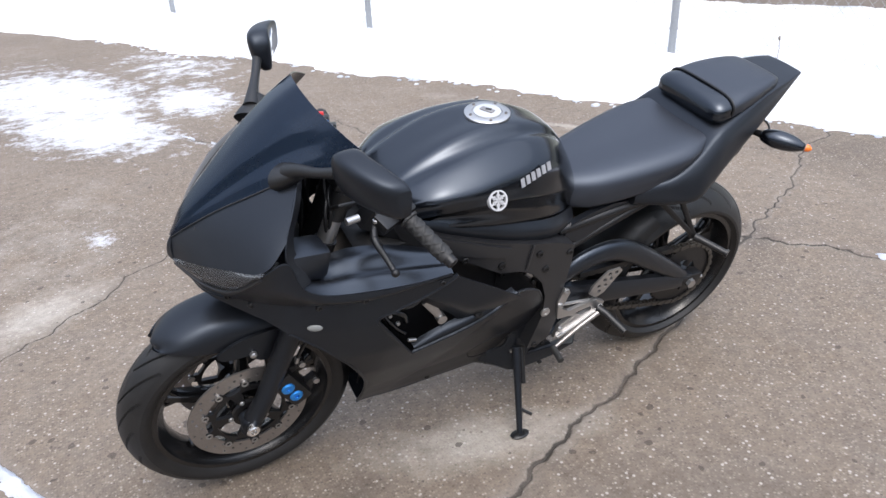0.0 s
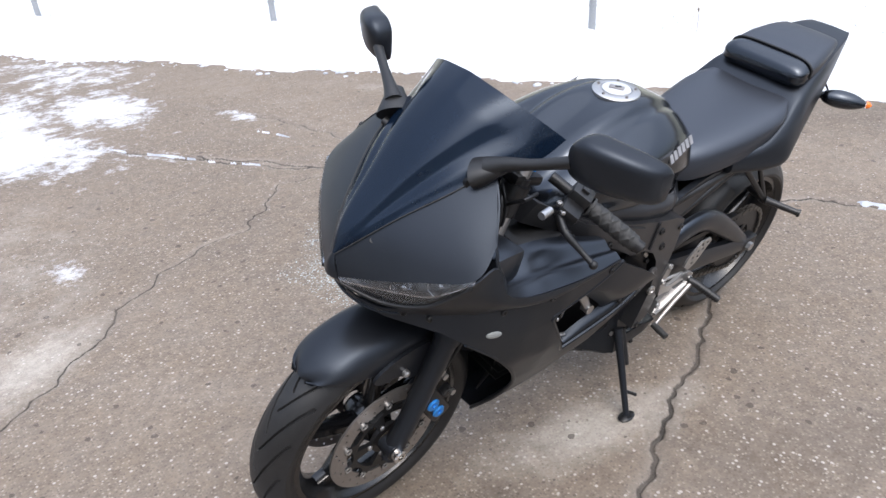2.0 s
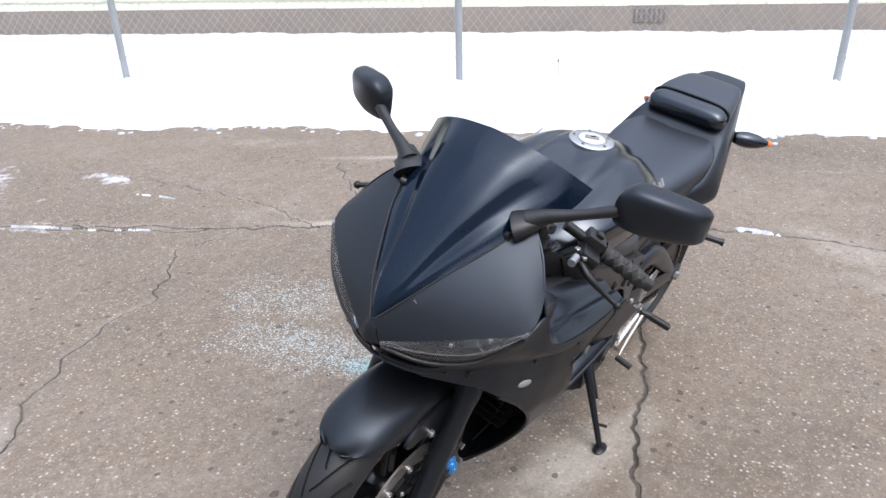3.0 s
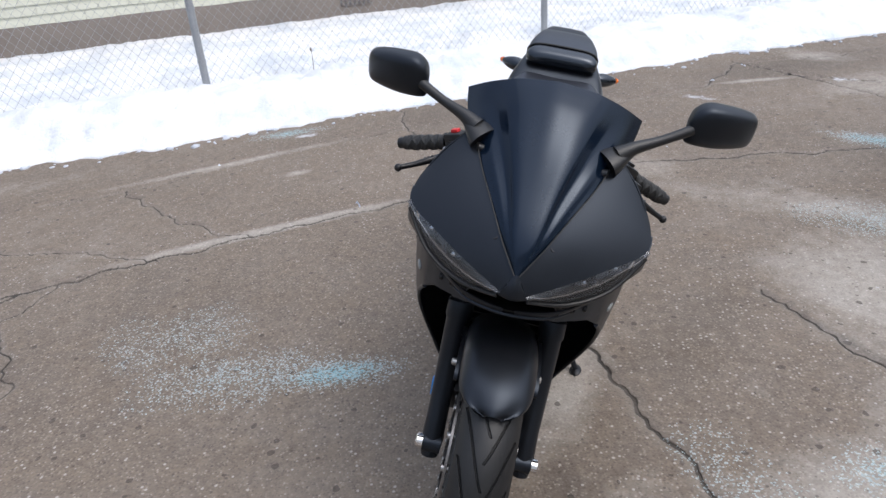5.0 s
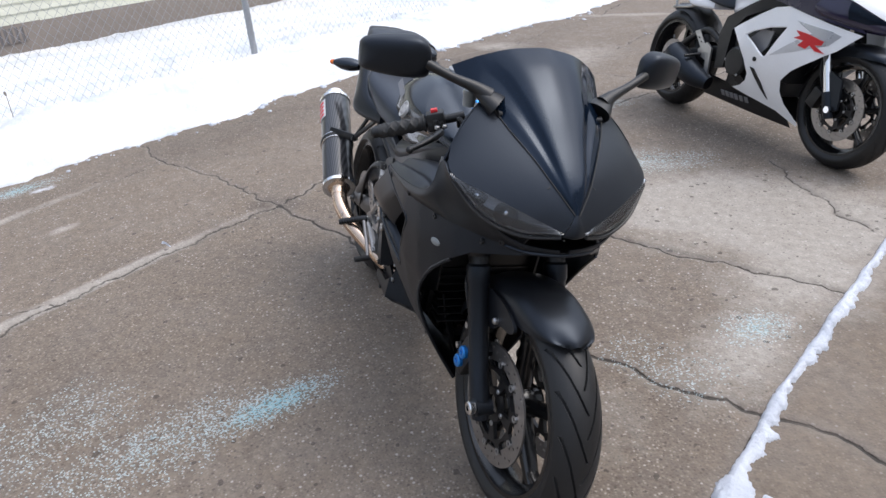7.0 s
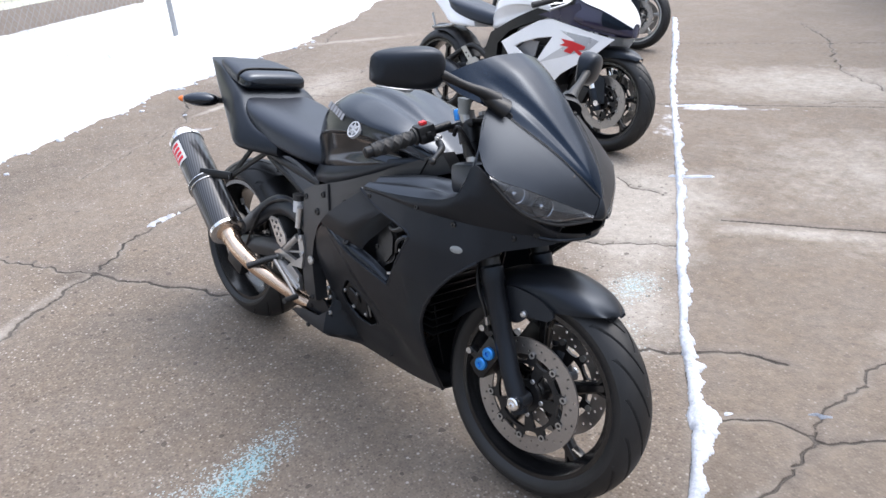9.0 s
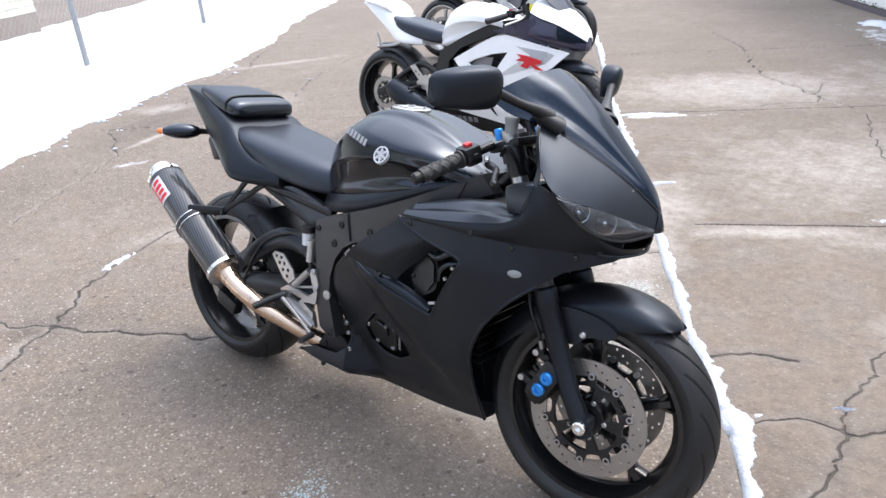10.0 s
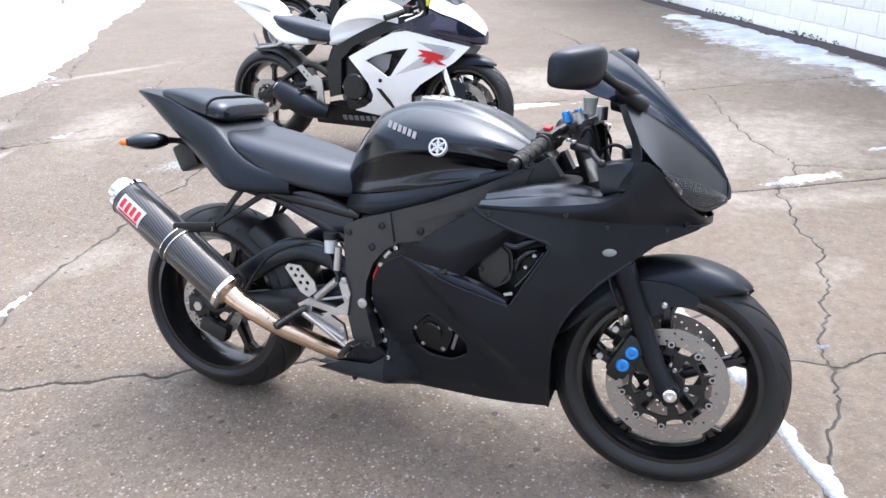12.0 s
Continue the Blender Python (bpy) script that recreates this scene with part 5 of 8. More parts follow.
        if s < 0:
            cv = part("side_cover", plate(cover, 0.03, lambda x, z: s * (0.192 + 0.1 * (x + 0.42) + 0.05 * (0.59 - z)), (), 0.03), CAST, moto, "faceted dark engine cover", sharp=30)
            part("cover_face", plate([(-0.448, 0.605), (-0.415, 0.638), (-0.392, 0.618), (-0.386, 0.575), (-0.408, 0.545)], 0.006, lambda x, z: s * (0.199 + 0.1 * (x + 0.42) + 0.05 * (0.59 - z)), (), 0), PLASTIC, cv)
            for x, z in ((-0.462, 0.57), (-0.45, 0.53), (-0.40, 0.648), (-0.375, 0.6)):
                bolt(moto, (x, s * 0.190, z), (0, s, 0), 0.006)
        else:
            part("engine_bracket", beam((-0.418, 0.205, 0.635), (-0.455, 0.205, 0.572), 0.012, 0.026, 0.012, 0.016), ALLOY, moto, "bare alloy bracket")
            part("bracket_eye", lathe([(0.195, 0.0), (0.195, 0.012), (0.215, 0.012), (0.215, 0.0)], 18, centre=(-0.458, 0, 0.566)), ALLOY, moto)
        for pts, r in (([(-0.30, 0.19, 0.668), (-0.335, 0.212, 0.662), (-0.37, 0.212, 0.645), (-0.40, 0.205, 0.65), (-0.43, 0.195, 0.665)], 0.010),
                       ([(-0.30, 0.19, 0.64), (-0.335, 0.21, 0.635), (-0.36, 0.208, 0.615), (-0.37, 0.2, 0.585)], 0.008),
                       ([(-0.295, 0.19, 0.655), (-0.32, 0.20, 0.61), (-0.345, 0.20, 0.57), (-0.37, 0.195, 0.54)], 0.006)):
            part("coolant_hose", tube([(x, s * y, z) for x, y, z in pts], r, 12, 5), GLOSS_BLACK, moto, "black rubber hose")
        for x, z in ((-0.325, 0.628), (-0.345, 0.597)):
            bolt(moto, (x, s * 0.214, z), (0, s, 0), 0.005, ALLOY)
        part("hose_clip", beam((-0.375, s * 0.205, 0.524), (-0.395, s * 0.205, 0.518), 0.008, 0.008, 0.008, 0.008), ALLOY, moto)
        if s < 0:
            # pulse cover set back in the cut-out
            pulse = rounded([(-0.60, 0.424), (-0.548, 0.394), (-0.545, 0.365), (-0.575, 0.298), (-0.59, 0.29), (-0.645, 0.304), (-0.664, 0.362)], 2)
            cv = part("crankcase_cover", plate(pulse, 0.04, lambda x, z: s * (fairing_y(x, z) - 0.010), (), 0.03), CAST, moto, "dark five-sided crankcase cover", sharp=30)
            y0 = fairing_y(-0.605, 0.365) - 0.008
            disc = lathe([(0, 0.0), (0, 0.03), (0.004, 0.028), (0.005, 0.0)], 28, "z")
            part("cover_disc", move(disc, Matrix.Translation((-0.606, s * y0, 0.366)) @ Vector((-0.15, s, -0.5)).to_track_quat("Z", "Y").to_matrix().to_4x4()), CAST, cv)
            for x, z in ((-0.657, 0.365), (-0.586, 0.378), (-0.548, 0.386), (-0.642, 0.312), (-0.583, 0.306)):
                bolt(moto, (x, s * (fairing_y(x, z) - 0.008), z), (-0.1, s, -0.5), 0.0068, ALLOY)
            part("cover_clip", beam((-0.532, s * (fairing_y(-0.532, 0.37) - 0.008), 0.37), (-0.555, s * (fairing_y(-0.555, 0.31) - 0.008), 0.312), 0.004, 0.009, 0.004, 0.009), ALLOY, cv)
            # black disc behind the cover puts the recess's shade into the cut-out
            shade = ring(-0.585, 0.35, 0.10, 24)
            part("crankcase", plate(shade, 0.02, lambda x, z: s * (fairing_y(x, z) - 0.034), (), 0.03), PLASTIC, moto)
        else:
            bulge = plate(ring(-0.665, 0.30, 0.063, 28), 0.03, lambda x, z: fairing_y(x, z) + 0.004 * (1 - ((x + 0.665) ** 2 + (z - 0.3) ** 2) / 0.004), (), 0.02)
            part("crankcase_cover", bulge, CAST, moto, "dark round generator cover", sharp=30)
        # heel plate between belly and frame
        heel = [(-0.884, 0.224), (-0.846, 0.272), (-0.80, 0.298), (-0.767, 0.284), (-0.733, 0.246), (-0.757, 0.22)]
        hp = part("heel_plate", plate(heel, 0.008, lambda x, z: s * (0.118 + 0.12 * (z - 0.22)), (), 0), MATTE_BLACK, moto, "small matte black plate over the pipe")
        for x, z in ((-0.80, 0.284), (-0.846, 0.242), (-0.742, 0.256), (-0.824, 0.292)):
            bolt(hp, (x, s * (0.120 + 0.12 * (z - 0.22)), z), (0, s, -0.1), 0.0075, ALLOY if x == -0.742 else CAST)
        for x, z in ((-0.165, 0.716), (-0.042, 0.708), (-0.5, 0.2), (-0.43, 0.724), (-0.84, 0.18)):
            bolt(moto, (x, s * fairing_y(x, z), z), (0, s, 0), 0.0075)
    # belly between the two sides
    rows = [[(x, y, z + 0.004 * abs(y) / 0.03) for y in (-w, -w * 0.5, 0, w * 0.5, w)] for x, w, z in ((-0.30, 0.05, 0.166), (-0.45, 0.043, 0.15), (-0.7, 0.032, 0.146), (-0.9, 0.03, 0.148), (-1.02, 0.028, 0.152))]
    part("belly_pan", skin(rows, 4, 3, 0.004), MATTE_BLACK, moto, "matte black belly pan")


HL_UP = [(0.079, 0.024, 0.777), (0.045, 0.095, 0.803), (0.0, 0.168, 0.83), (-0.06, 0.237, 0.857)]
HL_LOW = [(0.077, 0.028, 0.769), (0.038, 0.104, 0.758), (-0.006, 0.18, 0.783), (-0.055, 0.235, 0.843)]
SCREEN_EDGE = [(0.074, 0.004, 0.814), (0.034, 0.04, 0.859), (-0.02, 0.075, 0.905), (-0.085, 0.112, 0.948), (-0.165, 0.145, 0.995)]


def build_upper_fairing():
    up5 = [Vector(p) for p in spline(HL_UP, 4)]
    outer = [up5[0], up5[4], up5[8], up5[12], Vector((-0.112, 0.225, 0.905))]
    cols = []
    for a, b in zip(SCREEN_EDGE, outer):
        a, b = Vector(a), Vector(b)
        bulge = Vector((0.35, 0.45, 0.8)).normalized() * (a - b).length * 0.03
        cols.append([a.lerp(b, t) + bulge * (4 * t * (1 - t)) for t in (0, 0.25, 0.5, 0.75, 1)])
    cowl = part("upper_fairing", skin(cols, 6, 4, 0.004, mirror=True), MATTE_BLACK, moto, "matte black pointed nose fairing", sharp=60)
    # beak between the headlights
    rows = [[(0.0740, -0.005, 0.815), (0.0755, 0, 0.8165), (0.0740, 0.005, 0.815)], [(0.080, -0.014, 0.797), (0.0845, 0, 0.799), (0.080, 0.014, 0.797)], [(0.0805, -0.023, 0.780), (0.0885, 0, 0.780), (0.0805, 0.023, 0.780)],
            [(0.078, -0.027, 0.769), (0.086, 0, 0.767), (0.078, 0.027, 0.769)], [(0.06, -0.03, 0.764), (0.066, 0, 0.762), (0.06, 0.03, 0.764)]]
    part("beak", skin(rows, 5, 5, 0.004), MATTE_BLACK, cowl)
    # rear edge of the nose beside the cockpit, turned inwards
    rows = [[(-0.165, 0.145, 0.995), (-0.175, 0.135, 0.985)], [(-0.14, 0.19, 0.955), (-0.155, 0.175, 0.945)], [(-0.112, 0.225, 0.905), (-0.13, 0.205, 0.9)], [(-0.106, 0.243, 0.862), (-0.13, 0.22, 0.86)], [(-0.128, 0.252, 0.806), (-0.15, 0.23, 0.80)]]
    for s in BOTH:
        part("cockpit_edge", skin([[(x, s * y, z) for x, y, z in r] for r in rows], 5, 3, 0.003), MATTE_BLACK, cowl)
    cheek = [
        [(-0.452, 0.257, 0.744), (-0.452, 0.257, 0.741), (-0.452, 0.256, 0.7385)],
        [(-0.35, 0.262, 0.750), (-0.35, 0.263, 0.743), (-0.35, 0.2595, 0.7365)],
        [(-0.25, 0.262, 0.763), (-0.25, 0.265, 0.748), (-0.25, 0.257, 0.7335)],
        [(-0.175, 0.258, 0.777), (-0.175, 0.257, 0.755), (-0.175, 0.230, 0.7285)],
        [(-0.128, 0.252, 0.805), (-0.125, 0.245, 0.772), (-0.125, 0.209, 0.7255)],
        [(-0.104, 0.244, 0.868), (-0.10, 0.237, 0.79), (-0.10, 0.195, 0.7242)],
        [(-0.056, 0.236, 0.846), (-0.048, 0.204, 0.778), (-0.05, 0.160, 0.721)],
        [(-0.010, 0.184, 0.785), (-0.006, 0.156, 0.752), (-0.003, 0.117, 0.7175)],
        [(0.030, 0.112, 0.742), (0.031, 0.102, 0.729), (0.028, 0.082, 0.714)],
        [(0.050, 0.055, 0.731), (0.049, 0.052, 0.723), (0.045, 0.046, 0.714)],
        [(0.056, 0.012, 0.728), (0.055, 0.012, 0.720), (0.05, 0.012, 0.713)]]
    for s in BOTH:
        part("nose_cheek", skin([[(x, s * y, z) for x, y, z in r] for r in cheek], 5, 5, 0.004), MATTE_BLACK, cowl, sharp=60)
    # glossy inner panels either side of the steering head
    inner = [
        [(-0.455, 0.254, 0.742), (-0.452, 0.225, 0.752), (-0.448, 0.19, 0.764)],
        [(-0.35, 0.259, 0.75), (-0.345, 0.22, 0.772), (-0.34, 0.165, 0.79)],
        [(-0.25, 0.259, 0.763), (-0.25, 0.215, 0.784), (-0.25, 0.15, 0.796)],
        [(-0.175, 0.255, 0.777), (-0.18, 0.21, 0.783), (-0.185, 0.15, 0.786)],
        [(-0.13, 0.249, 0.80), (-0.14, 0.205, 0.795), (-0.145, 0.155, 0.79)]]
    for s in BOTH:
        folded = []
        for r in inner:
            a, b, c = (Vector(p) for p in r)
            folded.append([a, a.lerp(b, 0.55) + Vector((0, 0, 0.0055)), b + Vector((0, 0, -0.003)), b.lerp(c, 0.5) + Vector((0, 0, 0.006)), c])
        part("inner_panel", skin([[(x, s * y, z) for x, y, z in r] for r in folded], 5, 5, 0.003), SATIN_BLACK, cowl, "shiny black inner fairing panel", sharp=60)
    for s in BOTH:
        # squarish ducts beside the steering head
        part("air_duct", block((-0.05, -0.036, -0.036), (0.045, 0.036, 0.034), 0.016, m=Matrix.Translation((-0.143, s * 0.19, 0.83)) @ Matrix.Rotation(radians(-12), 4, "Y") @ Matrix.Rotation(s * radians(10), 4, "Z")), SATIN_BLACK, moto, "shiny black plastic air duct")
        lens = [[Vector(a).lerp(Vector(b), t) + Vector((0.35, 0.5, 0.1)).normalized() * 0.006 * math.sin(math.pi * t) for t in (0, 0.33, 0.67, 1)] for a, b in zip(HL_UP, HL_LOW)]
        lens = [[Vector((p.x, p.y * s, p.z)) for p in r] for r in lens]
        back = Vector((-0.04, -s * 0.028, 0.0))
        shell = [[r[0] + back * 0.3, r[0] + back * 0.75, r[1] + back, r[2] + back, r[3] + back * 0.75, r[3] + back * 0.3] for r in lens]
        light = part("headlight", skin(shell, 4, 4, 0.003), LAMP_SHELL, moto, "slanted smoked headlight", sharp=60)
        part("lens", skin(lens, 6, 5, 0.0025), LENS, light, "clear smoked lens", sharp=60)
        for t, r in ((0.5, 0.024), (0.76, 0.021)):
            i = t * 3
            k = int(i)
            c = Vector(HL_UP[k]).lerp(Vector(HL_UP[k + 1]), i - k).lerp(Vector(HL_LOW[k]).lerp(Vector(HL_LOW[k + 1]), i - k), 0.52)
            m = Matrix.Translation((c.x - 0.0135, s * (c.y - 0.009), c.z)) @ Vector((0.86, s * 0.5, 0.05)).to_track_quat("Z", "Y").to_matrix().to_4x4()
            bowl = lathe([(-0.02, 0.004), (-0.017, r * 0.5), (-0.008, r * 0.85), (0.006, r), (0.008, r * 1.06), (0.004, r * 1.08), (-0.012, r * 0.9), (-0.024, r * 0.5)], 28, "z", closed=True)
            part("reflector", move(bowl, m), LAMP_BOWL, light, "bright headlight reflector")
            part("reflector_rim", move(lathe([(-0.004, r * 0.98), (0.007, r * 1.0), (0.008, r * 1.07), (-0.004, r * 1.07)], 28, "z", closed=True), m), CHROME, light, "bright rim")
            part("bulb", move(lathe([(-0.02, 0), (-0.018, 0.006), (0.002, 0.006), (0.007, 0.0)], 14, "z"), m), CHROME, light)
        mask = [[Vector((u.x, u.y, u.z)).lerp(Vector((w.x, w.y, w.z)), q) + Vector((-0.017, -s * 0.012, 0)) for q in (0, 0.5, 0.97)] for u, w in ((r[0].lerp(r[3], a), r[3]) for r, a in zip(lens, (0.15, 0.5, 0.72, 0.9)))]
        part("lamp_mask", skin(mask, 5, 4, 0.002), PLASTIC, light, "black lower lamp mask", sharp=60)
        # dark trim strip along the lamp's lower edge
        part("lamp_trim", tube([(p[0] + 0.001, s * (p[1] + 0.001), p[2] - 0.002) for p in HL_LOW], 0.004, 8, 4), PLASTIC, light)
        for p, n in (((0.025, 0.054, 0.858), (0.55, 0.45, 0.75)), ((-0.082, 0.118, 0.936), (0.5, 0.5, 0.7))):
            bolt(moto, (p[0], s * p[1], p[2]), (n[0], s * n[1], n[2]), 0.0065)
        bolt(moto, (0.0, s * 0.122, 0.723), (0.7, s * 0.7, 0), 0.007)
        bolt(moto, (-0.25, s * 0.262, 0.741), (0, s, 0), 0.007)
    # ram-air mouth: a wide slot under the beak and the lamps, between them and the lower lip
    mouth = bmesh.new()
    grid_faces(mouth, [[(x, y * w, z0 + (z1 - z0) * t) for y, t in ((-1, 0.3), (-0.8, 0.9), (-0.4, 1), (0.4, 1), (0.8, 0.9), (1, 0.3), (0.6, 0), (-0.6, 0))] for x, w, z0, z1 in ((0.036, 0.092, 0.714, 0.76), (-0.04, 0.10, 0.70, 0.755), (-0.12, 0.09, 0.70, 0.75))], wrap_v=True)
    thicken(mouth, 0.003)
    part("air_intake", mouth, PLASTIC, moto, "black air intake under the nose", sharp=50)
    part("lower_lip", tube([(-0.003, -0.117, 0.7165), (0.028, -0.084, 0.714), (0.045, -0.047, 0.7145), (0.052, 0, 0.714), (0.045, 0.047, 0.7145), (0.028, 0.084, 0.714), (-0.003, 0.117, 0.7165)], 0.0045, 8, 4), MATTE_BLACK, moto)
    for s in BOTH:
        part("lip_clip", block((-0.003, -0.003, -0.012), (0.003, 0.003, 0.012), 0.001, m=Matrix.Translation((-0.055, s * 0.062, 0.69))), WHITE_MARK, moto, "small white clip")
    part("inner_bulkhead", block((-0.16, -0.13, 0.70), (-0.135, 0.13, 0.805), 0.01), PLASTIC, moto, "black plastic bulkhead")
    part("dash", loft(sections([(-0.10, [(0, 0.976), (0.06, 0.971), (0.08, 0.951), (0.06, 0.926), (0, 0.921)]), (-0.16, [(0, 1.021), (0.08, 1.011), (0.10, 0.986), (0.08, 0.956), (0, 0.951)]), (-0.20, [(0, 1.026), (0.075, 1.016), (0.095, 0.991), (0.075, 0.966), (0, 0.961)])])), PLASTIC, moto, "black instrument pod")
    part("fairing_bracket", tube([(-0.12, -0.13, 0.97), (-0.14, -0.06, 0.955), (-0.15, 0, 0.95), (-0.14, 0.06, 0.955), (-0.12, 0.13, 0.97)], 0.009, 10, 5), CAST, moto)


def build_screen():
    half = [
        [(0.0750, 0, 0.8165), (0.0748, 0.0015, 0.816), (0.0745, 0.0028, 0.8155), (0.074, 0.004, 0.8145)],
        [(0.042, 0, 0.874), (0.0425, 0.015, 0.872), (0.040, 0.028, 0.867), (0.034, 0.039, 0.8605)],
        [(-0.028, 0, 0.946), (-0.028, 0.03, 0.943), (-0.032, 0.055, 0.931), (-0.022, 0.075, 0.9065)],
        [(-0.092, 0, 1.011), (-0.093, 0.045, 1.005), (-0.10, 0.085, 0.985), (-0.088, 0.1125, 0.9505)],
        [(-0.152, 0, 1.064), (-0.156, 0.06, 1.055), (-0.172, 0.112, 1.025), (-0.172, 0.147, 0.985)],
        [(-0.184, 0, 1.086), (-0.19, 0.068, 1.076), (-0.212, 0.13, 1.042), (-0.235, 0.174, 1.005)],
        [(-0.214, 0, 1.103), (-0.222, 0.075, 1.093), (-0.249, 0.138, 1.068), (-0.283, 0.186, 1.038)]]
    wide = []
    for r, depth in zip(half, (0.0, 0.001, 0.004, 0.0048, 0.0036, 0.002, 0.0)):
        fine = spline(r, 12)
        cols = [fine[k] for k in (0, 6, 12, 17, 20, 23, 26, 29, 33, 36)]
        wide.append([tuple(np.array(c) - np.array((0.55, 0.3, 0.78)) * depth * g) for c, g in zip(cols, (0, 0, -0.1, -0.25, 0.5, 1.0, 0.55, -0.1, 0, 0))])
    rows = [[(x, -y, z) for x, y, z in reversed(r[1:])] + r for r in wide]
    scr = part("windscreen", skin(rows, 6, 4, 0.003), SCREEN, moto, "dark tinted double-bubble windscreen", sharp=60)
    for s in BOTH:
        edge = [(x + 0.002, s * (y + 0.001), z + 0.001) for x, y, z in SCREEN_EDGE]
        part("screen_trim", tube(edge, 0.0012, 8, 5), GRIP, scr)


def build_mirrors():
    for s, up in ((1, 0.006), (-1, -0.008)):
        base, end = Vector((-0.149, s * 0.141, 1.0)), Vector((-0.20, s * 0.272, 1.058 + up))
        mir = part("mirror", tube([base, base.lerp(end, 0.22) + Vector((0, 0, 0.004)), base.lerp(end, 0.6), end], [0.02, 0.0135, 0.0098, 0.011], 14, 4), PLASTIC, moto, "black mirror on a thin stalk")
        foot = Matrix.Translation((-0.154, s * 0.140, 0.994)) @ Vector((-0.4, s * 0.72, 0.5)).to_track_quat("Z", "Y").to_matrix().to_4x4()
        part("mirror_foot", move(lathe([(-0.025, 0.0), (-0.025, 0.031), (-0.014, 0.0285), (0.0, 0.0235), (0.016, 0.0175), (0.034, 0.0135), (0.045, 0.0)], 24, "z"), foot @ Matrix.Diagonal((1.3, 0.85, 1, 1))), PLASTIC, mir)
        secs = []
        for t, w, h, dx, dz in ((0.0, 0.024, 0.022, 0.0, -0.010), (0.05, 0.045, 0.035, 0.0, -0.003), (0.2, 0.057, 0.044, 0.006, 0.003), (0.45, 0.060, 0.0445, 0.009, 0.002), (0.75, 0.056, 0.040, 0.004, -0.001), (0.93, 0.046, 0.034, -0.003, -0.004), (1.0, 0.027, 0.025, -0.008, -0.006)):
            y = 0.262 + 0.14 * t
            row = []
            for k in range(16):
                a = 2 * math.pi * k / 16
                c, q = math.cos(a), math.sin(a)
                fx = w * (abs(c) ** 0.75 * (0.82 + 0.3 * q) if c > 0 else -0.45 * abs(c) ** 0.35)
                row.append((-0.236 + dx + fx * 0.68 - 0.05 * (t - 0.4), s * y, 1.064 + up + dz + h * math.copysign(abs(q) ** 0.68, q)))
            secs.append(row)
        part("housing", loft(secs, 4, nv=2), MATTE_BLACK, mir, "rounded black mirror housing", sharp=70)
        b2 = bmesh.new()
        vs = [b2.verts.new((-0.2515 - 0.02 * math.cos(a), s * (0.332 + 0.052 * math.copysign(abs(math.cos(a)) ** 0.7, math.cos(a))), 1.067 + up + 0.028 * math.copysign(abs(math.sin(a)) ** 0.7, math.sin(a)))) for a in [2 * math.pi * k / 28 for k in range(28)]]
        f = b2.faces.new(vs)
        ex = bmesh.ops.extrude_face_region(b2, geom=[f])
        for v in ex["geom"]:
            if isinstance(v, bmesh.types.BMVert):
                v.co.x += 0.01
        part("mirror_glass", b2, MIRROR, mir, "mirror glass", sharp=30)


